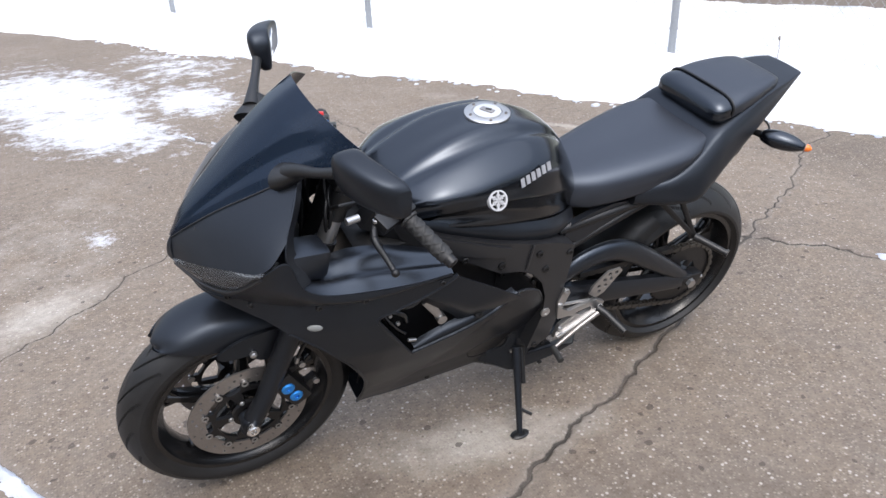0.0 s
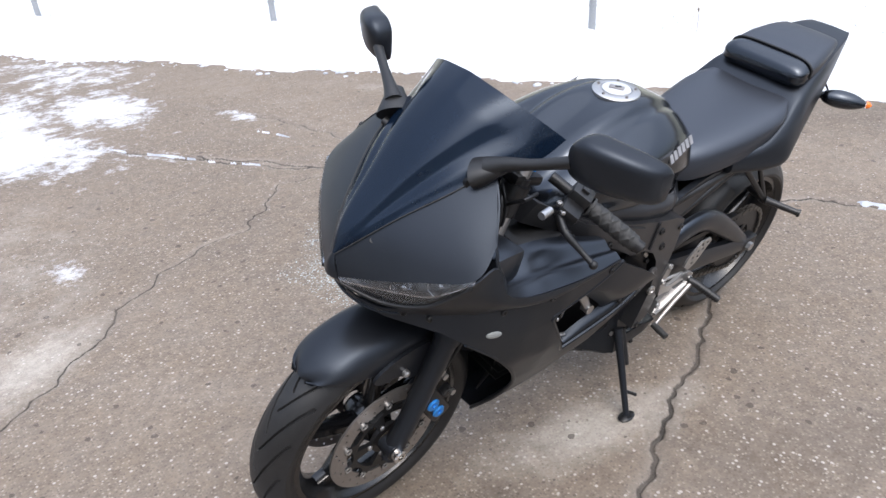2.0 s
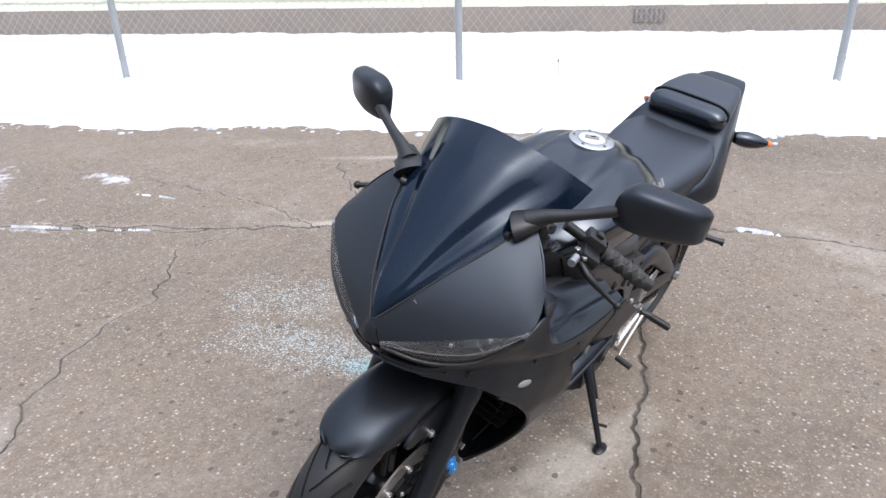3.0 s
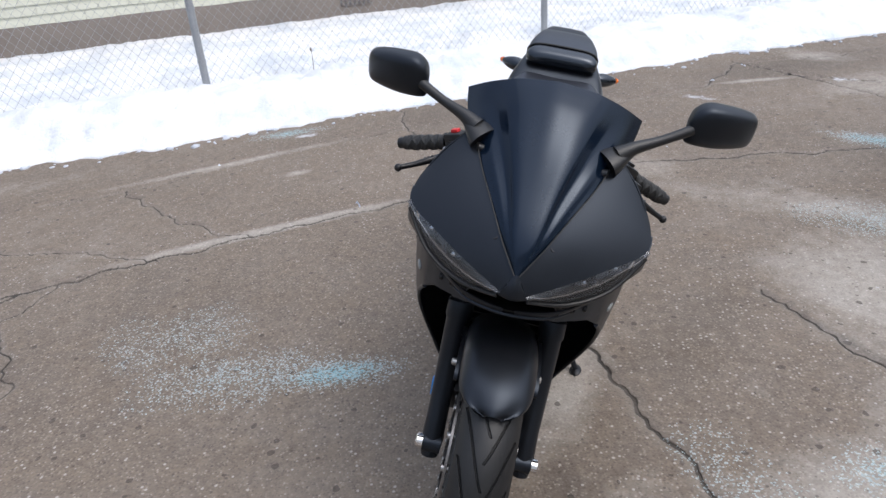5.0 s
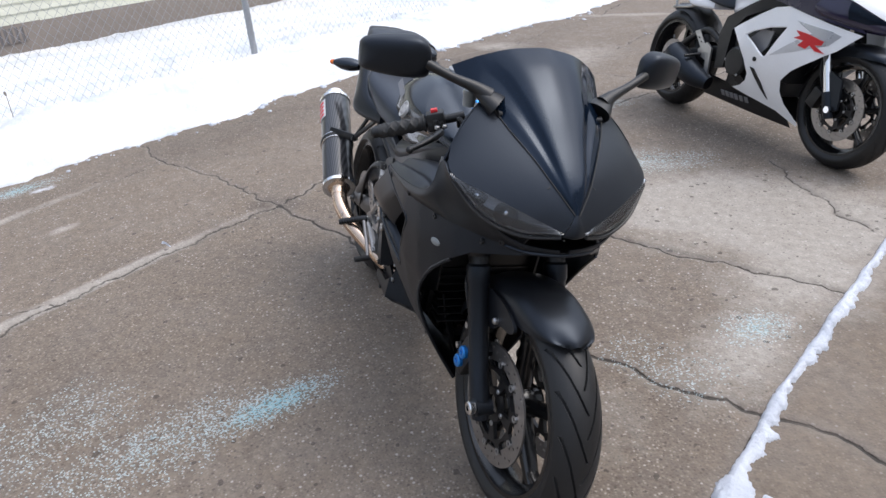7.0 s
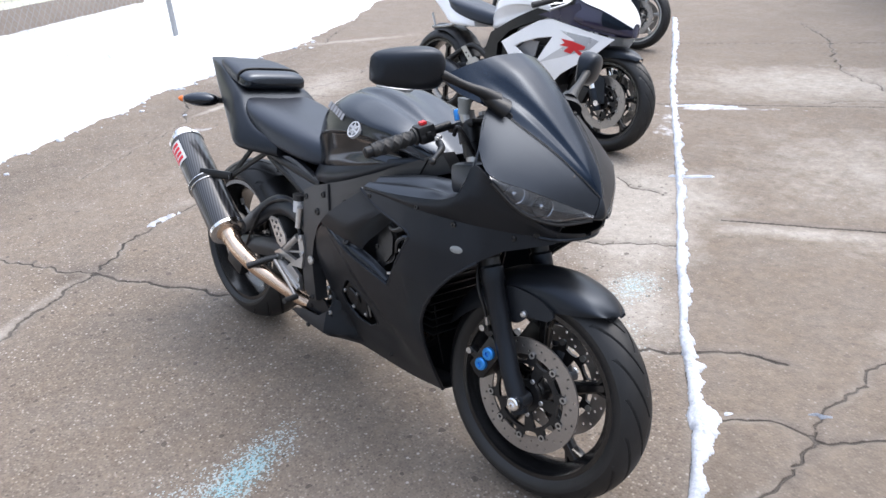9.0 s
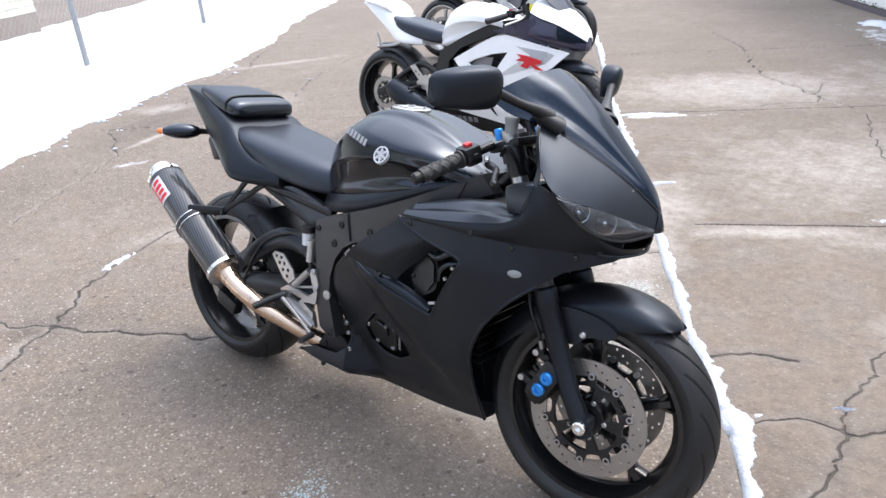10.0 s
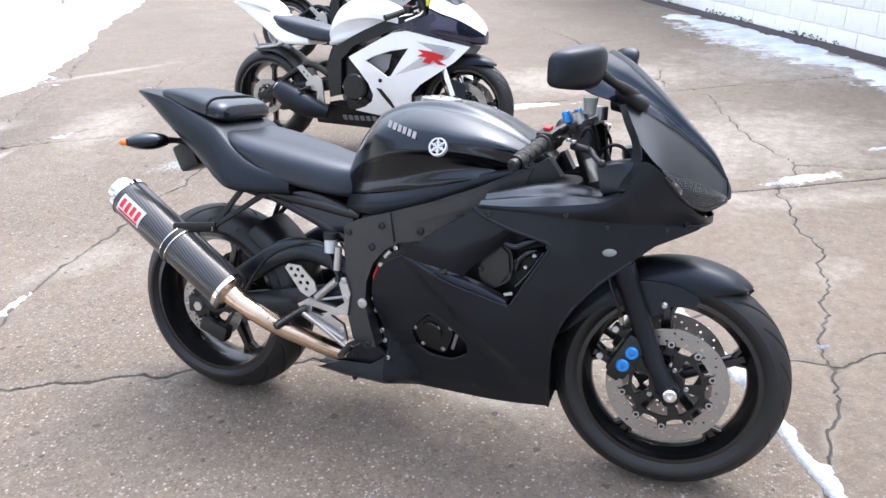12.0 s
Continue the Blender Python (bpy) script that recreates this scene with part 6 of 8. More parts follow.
def tank_half(x):
    """Half section of the tank at x, from the top middle to the bottom middle."""
    rows = [
        (-0.335, [(0, 0.838), (0.05, 0.837), (0.085, 0.83), (0.105, 0.818), (0.105, 0.80), (0.09, 0.785), (0, 0.775)]),
        (-0.385, [(0, 0.876), (0.06, 0.876), (0.105, 0.868), (0.135, 0.85), (0.14, 0.82), (0.12, 0.79), (0, 0.77)]),
        (-0.45, [(0, 0.912), (0.062, 0.915), (0.115, 0.902), (0.158, 0.876), (0.166, 0.835), (0.14, 0.782), (0, 0.745)]),
        (-0.53, [(0, 0.943), (0.062, 0.948), (0.122, 0.924), (0.168, 0.888), (0.186, 0.848), (0.148, 0.768), (0, 0.725)]),
        (-0.61, [(0, 0.961), (0.06, 0.963), (0.115, 0.938), (0.163, 0.900), (0.189, 0.848), (0.142, 0.745), (0, 0.70)]),
        (-0.69, [(0, 0.960), (0.055, 0.960), (0.105, 0.940), (0.152, 0.902), (0.184, 0.838), (0.132, 0.725), (0, 0.69)]),
        (-0.76, [(0, 0.944), (0.045, 0.942), (0.09, 0.924), (0.138, 0.885), (0.165, 0.818), (0.122, 0.710), (0, 0.68)]),
        (-0.815, [(0, 0.915), (0.04, 0.912), (0.075, 0.893), (0.115, 0.855), (0.138, 0.795), (0.108, 0.700), (0, 0.67)]),
        (-0.86, [(0, 0.862), (0.03, 0.858), (0.06, 0.842), (0.09, 0.812), (0.105, 0.768), (0.09, 0.695), (0, 0.665)]),
        (-0.89, [(0, 0.80), (0.02, 0.798), (0.045, 0.787), (0.068, 0.768), (0.078, 0.74), (0.07, 0.69), (0, 0.665)])]
    out = []
    for x, h in rows:
        w = min(1.0, max(0.0, min((x + 0.87) / 0.08, (-0.37 - x) / 0.06)))
        h = h[:2] + [(h[2][0] * (1 + 0.07 * w), h[2][1])] + [(h[3][0] * (1 + 0.085 * w), h[3][1] + 0.002 * w)] + h[4:]
        valley = ((h[1][0] * 0.55 + h[2][0] * 0.45), (h[1][1] * 0.55 + h[2][1] * 0.45) - 0.007 * w)
        waist = ((h[4][0] * 0.5 + h[5][0] * 0.5) - (0.016 if x > -0.62 else 0.008 if x > -0.7 else 0.003) * w, (h[4][1] * 0.5 + h[5][1] * 0.5))
        crest = (h[3][0] * 0.16 + h[4][0] * 0.84 + 0.003 * w, h[3][1] * 0.16 + h[4][1] * 0.84 + 0.002)
        under = (h[4][0] * 0.8 + waist[0] * 0.2 - (0.008 if x > -0.62 else 0.001) * w, h[4][1] * 0.8 + waist[1] * 0.2)
        out.append((x, h[:2] + [valley] + h[2:4] + [crest, h[4], under, waist] + h[5:]))
    return out


def build_tank():
    tank = part("fuel_tank", loft(sections(tank_half(0)), 5, nv=5), GLOSS_BLACK, moto, "glossy black fuel tank with sculpted knee recesses", sharp=50)
    tilt = Matrix.Translation((-0.654, 0, 0.9625)) @ Matrix.Rotation(radians(2), 4, "Y")
    cap = part("fuel_cap", move(lathe([(-0.006, 0.0), (-0.006, 0.054), (0.004, 0.054), (0.006, 0.051), (0.006, 0.036), (0.0035, 0.035), (0.0035, 0.0)], 44, "z"), tilt), ALLOY, tank, "bright alloy filler cap")
    part("cap_centre", move(lathe([(0.002, 0.0), (0.002, 0.033), (0.008, 0.032), (0.009, 0.026), (0.009, 0.0)], 40, "z"), tilt), SILVER_PAINT, cap)
    part("key_flap", move(block((-0.008, -0.017, 0.008), (0.008, 0.017, 0.012), 0.002), tilt @ Matrix.Rotation(0.5, 4, "Z")), STEEL, cap)
    part("key_slot", move(block((-0.004, -0.004, 0.0115), (0.004, 0.01, 0.0128), 0.001), tilt @ Matrix.Rotation(0.9, 4, "Z")), GRIP, cap)
    for k in range(5):
        a = 2 * math.pi * k / 5
        bolt(cap, tilt @ Vector((0.0435 * math.cos(a), 0.0435 * math.sin(a), 0.0065)), (0, 0, 1), 0.0036, STEEL)
    for s in BOTH:
        # round badge: a bright ring with crossing bars on the tank's flank
        n = Vector((-0.05, s * 0.9, 0.44)).normalized()
        u = Vector((1, 0, 0.12)).normalized()
        u = (u - n * u.dot(n)).normalized()
        v = n.cross(u)
        m = Matrix((( u.x, v.x, n.x, 0), (u.y, v.y, n.y, 0), (u.z, v.z, n.z, 0), (0, 0, 0, 1)))
        m = Matrix.Translation(Vector((-0.584, s * 0.1855, 0.857)) + n * 0.0085) @ m
        em = lathe([(-0.004, 0.0195), (0.0045, 0.0195), (0.0045, 0.0235), (-0.004, 0.0245)], 32, "z", closed=True)
        for k in range(3):
            block((-0.0205, -0.0021, -0.002), (0.0205, 0.0021, 0.0042), 0.0, em, Matrix.Rotation(radians(30 + 60 * k), 4, "Z"))
        for k in range(6):
            block((0.009, -0.0045, -0.002), (0.013, 0.0045, 0.0042), 0.0, em, Matrix.Rotation(radians(30 + 60 * k), 4, "Z"))
        part("tank_badge", move(em, m), SILVER_MARK, tank, "round silver badge")
        # unreadable-size maker's lettering, as plain bars
        places = []
        for k in range(6):
            t = k / 5
            c = Vector((-0.652 - 0.070 * t, s * (0.1835 - 0.010 * t), 0.884 + 0.022 * t))
            places.append((c, Vector((-0.95, 0, 0.28)), Vector((0, -s * 0.55, 0.85)), 0.0095, 0.019))
        strips(tank, "tank_lettering", places, GREY_MARK, "grey lettering bars")
        # shelf panel under the tank's flank
        shelf = [[(-0.885, s * 0.085, 0.70), (-0.885, s * 0.10, 0.672), (-0.88, s * 0.10, 0.655)], [(-0.80, s * 0.128, 0.715), (-0.80, s * 0.145, 0.69), (-0.80, s * 0.14, 0.665)], [(-0.70, s * 0.142, 0.735), (-0.70, s * 0.158, 0.71), (-0.70, s * 0.15, 0.68)], [(-0.60, s * 0.150, 0.762), (-0.60, s * 0.16, 0.74), (-0.60, s * 0.152, 0.715)], [(-0.48, s * 0.15, 0.80), (-0.48, s * 0.157, 0.785), (-0.48, s * 0.15, 0.765)], [(-0.38, s * 0.128, 0.825), (-0.38, s * 0.135, 0.815), (-0.38, s * 0.13, 0.80)]]
        part("tank_side_panel", skin(shelf, 4, 4, 0.004), MATTE_BLACK, tank, sharp=60)


def build_seat_and_tail():
    seat_rows = [
        (-0.872, [(0, 0.772), (0.045, 0.77), (0.075, 0.752), (0.085, 0.715), (0.07, 0.69), (0, 0.685)]),
        (-0.93, [(0, 0.786), (0.07, 0.786), (0.108, 0.766), (0.116, 0.725), (0.10, 0.695), (0, 0.69)]),
        (-1.02, [(0, 0.806), (0.09, 0.806), (0.132, 0.783), (0.138, 0.742), (0.12, 0.71), (0, 0.70)]),
        (-1.12, [(0, 0.824), (0.105, 0.826), (0.148, 0.803), (0.152, 0.765), (0.135, 0.735), (0, 0.72)]),
        (-1.20, [(0, 0.838), (0.11, 0.841), (0.15, 0.822), (0.152, 0.795), (0.135, 0.768), (0, 0.75)]),
        (-1.255, [(0, 0.846), (0.10, 0.85), (0.128, 0.838), (0.128, 0.818), (0.11, 0.80), (0, 0.79)])]
    part("rider_seat", loft(sections(seat_rows), 5, nv=5), VINYL, moto, "black vinyl rider seat", sharp=60)
    tail_rows = [
        (-1.045, [(0, 0.735), (0.09, 0.735), (0.122, 0.742), (0.138, 0.722), (0.132, 0.692), (0.08, 0.69), (0, 0.69)]),
        (-1.13, [(0, 0.75), (0.12, 0.75), (0.156, 0.762), (0.172, 0.730), (0.168, 0.692), (0.09, 0.685), (0, 0.685)]),
        (-1.205, [(0, 0.79), (0.13, 0.80), (0.160, 0.80), (0.186, 0.752), (0.192, 0.700), (0.11, 0.692), (0, 0.69)]),
        (-1.26, [(0, 0.846), (0.12, 0.848), (0.154, 0.832), (0.176, 0.782), (0.178, 0.722), (0.10, 0.712), (0, 0.71)]),
        (-1.30, [(0, 0.878), (0.115, 0.874), (0.146, 0.856), (0.164, 0.808), (0.165, 0.750), (0.09, 0.738), (0, 0.735)]),
        (-1.38, [(0, 0.905), (0.10, 0.902), (0.126, 0.885), (0.140, 0.848), (0.140, 0.800), (0.07, 0.788), (0, 0.785)]),
        (-1.48, [(0, 0.930), (0.088, 0.930), (0.102, 0.918), (0.110, 0.892), (0.108, 0.858), (0.05, 0.848), (0, 0.845)]),
        (-1.575, [(0, 0.944), (0.070, 0.944), (0.078, 0.937), (0.080, 0.926), (0.074, 0.913), (0.04, 0.907), (0, 0.905)]),
        (-1.622, [(0, 0.949), (0.055, 0.947), (0.0605, 0.943), (0.0605, 0.939), (0.055, 0.934), (0.03, 0.933), (0, 0.933)])]
    ROWS_KEPT["tail"], ROWS_KEPT["seat"] = tail_rows, seat_rows
    part("tail_fairing", loft(sections(tail_rows), 4, nv=4), MATTE_BLACK, moto, "matte black pointed tail fairing", sharp=50)
    pil_rows = [
        (-1.325, [(0, 0.938), (0.085, 0.936), (0.117, 0.922), (0.122, 0.905), (0.11, 0.884), (0, 0.88)]),
        (-1.38, [(0, 0.950), (0.085, 0.948), (0.113, 0.935), (0.117, 0.918), (0.105, 0.897), (0, 0.895)]),
        (-1.45, [(0, 0.957), (0.078, 0.955), (0.10, 0.945), (0.102, 0.932), (0.09, 0.915), (0, 0.912)]),
        (-1.50, [(0, 0.957), (0.07, 0.955), (0.085, 0.949), (0.087, 0.941), (0.078, 0.928), (0, 0.926)]),
        (-1.52, [(0, 0.953), (0.06, 0.951), (0.072, 0.947), (0.073, 0.943), (0.065, 0.937), (0, 0.936)])]
    pil = part("pillion_seat", loft(sections(pil_rows), 4, nv=4), VINYL, moto, "black pillion pad with a glossy front roll", sharp=60)
    roll_rows = [
        (-1.268, [(0, 0.903), (0.06, 0.902), (0.085, 0.898), (0.088, 0.893), (0.08, 0.886), (0, 0.885)]),
        (-1.276, [(0, 0.92), (0.08, 0.918), (0.107, 0.908), (0.111, 0.895), (0.10, 0.877), (0, 0.875)]),
        (-1.295, [(0, 0.931), (0.085, 0.929), (0.116, 0.916), (0.121, 0.9), (0.11, 0.876), (0, 0.872)]),
        (-1.322, [(0, 0.936), (0.085, 0.934), (0.116, 0.92), (0.121, 0.904), (0.11, 0.882), (0, 0.878)])]
    part("front_roll", loft(sections(roll_rows), 4, nv=4), GLOSS_BLACK, pil, "glossy black front roll", sharp=60)
    part("seat_piping", tube([(-1.324, y, z) for y, z in ((-0.122, 0.896), (-0.119, 0.921), (-0.086, 0.9365), (0, 0.9395), (0.086, 0.9365), (0.119, 0.921), (0.122, 0.896))], 0.0032, 8, 4), PLASTIC, pil)
    bolt(moto, (-1.345, 0.139, 0.848), (-0.2, 1, 0.3), 0.010, ALLOY)
    bolt(moto, (-1.345, -0.139, 0.848), (-0.2, -1, 0.3), 0.010, ALLOY)
    for s in BOTH:
        bolt(moto, (-1.15, s * 0.152, 0.705), (0, s, -0.2), 0.008)
        # rear indicators
        sig = part("rear_indicator", tube([(-1.44, s * 0.06, 0.80), (-1.465, s * 0.09, 0.806), (-1.48, s * 0.125, 0.809)], [0.012, 0.0085, 0.012], 12, 4), PLASTIC, moto, "black rear indicator with an amber lens")
        secs = []
        for t, r in ((0.0, 0.007), (0.08, 0.018), (0.35, 0.0265), (0.65, 0.0225), (0.88, 0.010)):
            c = Vector((-1.472, s * 0.115, 0.809)).lerp(Vector((-1.545, s * 0.228, 0.806)), t)
            secs.append([(c.x + r * 1.15 * math.cos(a) * 0.83, c.y + s * -r * math.cos(a) * -0.5, c.z + r * 0.95 * math.sin(a)) for a in [2 * math.pi * k / 14 for k in range(14)]])
        part("shell", loft(secs, 4, nv=2), GLOSS_BLACK, sig, sharp=70)
        tip = []
        for t, r in ((0.84, 0.0105), (0.92, 0.0085), (0.985, 0.002)):
            c = Vector((-1.488, s * 0.142, 0.809)).lerp(Vector((-1.549, s * 0.230, 0.806)), t)
            tip.append([(c.x + r * 0.95 * math.cos(a), c.y + s * r * 0.5 * math.cos(a), c.z + r * math.sin(a)) for a in [2 * math.pi * k / 14 for k in range(14)]])
        part("amber_lens", loft(tip, 4, nv=2), ORANGE_PART, sig, "amber lens", sharp=70)
    part("plate_bracket", block((-1.50, -0.065, 0.715), (-1.425, 0.065, 0.80), 0.014, m=Matrix.Translation((-1.46, 0, 0.76)) @ Matrix.Rotation(radians(-25), 4, "Y") @ Matrix.Translation((1.46, 0, -0.76))), PLASTIC, moto, "black plastic tail bracket")
    part("tail_wire", tube([(-1.46, 0.05, 0.83), (-1.5, 0.09, 0.835), (-1.505, 0.115, 0.815), (-1.485, 0.125, 0.80)], 0.003, 8, 5), PLASTIC, moto)
    part("under_tray", loft(sections([(-0.95, [(0, 0.69), (0.09, 0.69), (0.095, 0.665), (0.08, 0.62), (0, 0.61)]), (-1.1, [(0, 0.695), (0.10, 0.695), (0.105, 0.68), (0.09, 0.65), (0, 0.645)]), (-1.28, [(0, 0.72), (0.085, 0.72), (0.09, 0.705), (0.08, 0.685), (0, 0.68)]), (-1.42, [(0, 0.82), (0.06, 0.82), (0.062, 0.80), (0.05, 0.775), (0, 0.77)])])), PLASTIC, moto, "black plastic under tray")
    for s in BOTH:
        cover = [(-1.135, 0.682), (-1.0, 0.702), (-0.94, 0.69), (-0.868, 0.665), (-0.85, 0.62), (-0.905, 0.596), (-0.99, 0.628), (-1.065, 0.655)]
        part("subframe_cover", plate(rounded(cover), 0.018, lambda x, z: s * (0.118 + 0.05 * (z - 0.65)), (), 0.03), SATIN_BLACK, moto, "satin black cover under the seat", sharp=30)
        part("subframe_rail", tube([(-0.84, s * 0.105, 0.645), (-1.0, s * 0.115, 0.672), (-1.2, s * 0.115, 0.695)], 0.0145, 12, 4), CAST, moto)
        part("subframe_rail", tube([(-0.85, s * 0.10, 0.56), (-0.98, s * 0.11, 0.622), (-1.12, s * 0.115, 0.678)], 0.0125, 12, 4), CAST, moto)


def build_frame_and_engine():
    spar = [(-0.33, 0.845), (-0.30, 0.80), (-0.45, 0.735), (-0.56, 0.668), (-0.636, 0.616), (-0.694, 0.603), (-0.738, 0.577), (-0.772, 0.535), (-0.792, 0.48), (-0.796, 0.416), (-0.785, 0.376), (-0.77, 0.33), (-0.76, 0.30), (-0.79, 0.288), (-0.835, 0.31), (-0.852, 0.374), (-0.853, 0.472), (-0.864, 0.565), (-0.862, 0.628), (-0.805, 0.655), (-0.723, 0.68), (-0.614, 0.717), (-0.496, 0.764), (-0.406, 0.806)]
    for s in BOTH:
        fr = part("frame_spar", plate(spar, 0.045, lambda x, z: s * interp(x, [(-0.88, 0.152), (-0.75, 0.166), (-0.6, 0.172), (-0.45, 0.168), (-0.3, 0.10)]), (), 0.03), FRAME_GREY, moto, "dark grey satin frame spar", sharp=30)
        # raised outer web
        web = [(-0.36, 0.822), (-0.43, 0.788), (-0.53, 0.744), (-0.655, 0.692), (-0.66, 0.662), (-0.56, 0.695), (-0.46, 0.732), (-0.38, 0.772)]
        part("spar_web", plate(web, 0.006, lambda x, z: s * (interp(x, [(-0.75, 0.166), (-0.6, 0.172), (-0.45, 0.168), (-0.3, 0.10)]) + 0.006), (), 0.04), FRAME_GREY, fr, sharp=30)
        part("weld_seam", tube([(-0.722, s * 0.1685, 0.678), (-0.716, s * 0.1695, 0.64), (-0.71, s * 0.1695, 0.603)], 0.004, 8, 3), FRAME_GREY, fr)
        for x, z, r in ((-0.803, 0.418, 0.014), (-0.848, 0.61, 0.009), (-0.747, 0.641, 0.010), (-0.776, 0.581, 0.011), (-0.53, 0.691, 0.009), (-0.635, 0.642, 0.011), (-0.785, 0.302, 0.009)):
            bolt(moto, (x, s * (interp(x, [(-0.88, 0.152), (-0.75, 0.166), (-0.6, 0.172), (-0.45, 0.168)]) + 0.002), z), (0, s, 0), r, ALLOY if r == 0.014 else CAST)
        # edge of the clutch case with its bolts, bared between frame and fairing
        case = [(-0.64, 0.60), (-0.70, 0.588), (-0.742, 0.558), (-0.77, 0.51), (-0.784, 0.46), (-0.784, 0.41), (-0.772, 0.36), (-0.757, 0.30), (-0.735, 0.262), (-0.66, 0.30), (-0.64, 0.45)]
        part("clutch_case", plate(case, 0.05, lambda x, z: s * min(0.143, fairing_y(x, z) - 0.012), (), 0.03), CAST, moto, "dark clutch case edge")
        for x, z, r in ((-0.712, 0.582, 0.0075), (-0.655, 0.592, 0.0075), (-0.757, 0.53, 0.0075), (-0.78, 0.43, 0.006), (-0.777, 0.392, 0.0075), (-0.765, 0.33, 0.0075), (-0.755, 0.302, 0.0065)):
            bolt(moto, (x, s * (min(0.143, fairing_y(x, z) - 0.012) + 0.004), z), (0, s, 0), r, ALLOY if s < 0 else CAST)
        part("case_bracket", beam((-0.728, s * 0.149, 0.572), (-0.746, s * 0.149, 0.553), 0.004, 0.013, 0.004, 0.011), ALLOY, moto)
    part("wiring_loom", tube([(-0.762, -0.150, 0.525), (-0.772, -0.153, 0.50), (-0.773, -0.153, 0.47)], 0.0032, 8, 4), RED_PART, moto, "red wiring")
    eng = bmesh.new()
    block((-0.74, -0.11, 0.33), (-0.42, 0.11, 0.56), 0.03, eng)
    block((-0.52, -0.13, 0.50), (-0.32, 0.13, 0.73), 0.025, eng, Matrix.Translation((-0.42, 0, 0.6)) @ Matrix.Rotation(radians(25), 4, "Y") @ Matrix.Translation((0.42, 0, -0.6)))
    block((-0.70, -0.055, 0.22), (-0.42, 0.055, 0.35), 0.03, eng)
    part("engine", eng, CAST, moto, "dark engine block behind the fairing")
    rad = block((-0.022, -0.14, -0.15), (0.022, 0.14, 0.15), 0.008, m=Matrix.Translation((-0.345, 0, 0.50)) @ Matrix.Rotation(radians(14), 4, "Y"))
    part("radiator", rad, CAST, moto, "black radiator behind the front wheel")
    for k in range(14):
        z = 0.365 + k * 0.02
        part("radiator_fin", block((-0.035, -0.13, -0.0015), (0.03, 0.13, 0.0015), 0, m=Matrix.Translation((-0.345 - 0.25 * (z - 0.5), 0, z))), PLASTIC, moto)
    for y in (-0.06, -0.02, 0.02, 0.06):
        part("exhaust_header", tube([(-0.42, y, 0.54), (-0.395, y, 0.44), (-0.405, y * 0.9, 0.34), (-0.45, y * 0.7, 0.25), (-0.58, y * 0.5, 0.215)], 0.018, 12, 5), PIPE, moto, "heat-stained exhaust header")
    for s in BOTH:
        gr = [(-0.335, 0.40), (-0.298, 0.44), (-0.29, 0.36), (-0.295, 0.255), (-0.318, 0.32)]
        part("side_grille", plate(gr, 0.004, lambda x, z: s * (fairing_y(-0.29, z) * 0.62 + (x + 0.29) * 0.8), (), 0), PLASTIC, moto, "dark slotted vent")
    for s in BOTH:
        # added black sheet keeps the gaps dark where the ground would show through
        shield = [(-0.30, 0.765), (-0.27, 0.66), (-0.30, 0.45), (-0.66, 0.26), (-0.80, 0.26), (-0.82, 0.60), (-0.62, 0.68)]
        part("gap_backing", plate(shield, 0.006, lambda x, z: s * min(0.14, fairing_y(x, z) - 0.035), (), 0.03), PLASTIC, moto, "black backing sheet added behind the side gaps")
    part("shock", tube([(-0.88, 0, 0.36), (-0.87, 0, 0.62)], 0.024, 14), ALLOY, moto)
    spring = [(-0.875 + 0.034 * math.cos(t * 0.9), 0.034 * math.sin(t * 0.9), 0.39 + t * 0.0045) for t in range(44)]
    part("shock_spring", tube(spring, 0.006, 7), YELLOW_PART, moto)
    part("engine_rear", block((-0.86, -0.10, 0.33), (-0.72, 0.10, 0.60), 0.03), CAST, moto)
    part("airbox", block((-0.50, -0.155, 0.62), (-0.27, 0.155, 0.775), 0.03), PLASTIC, moto)


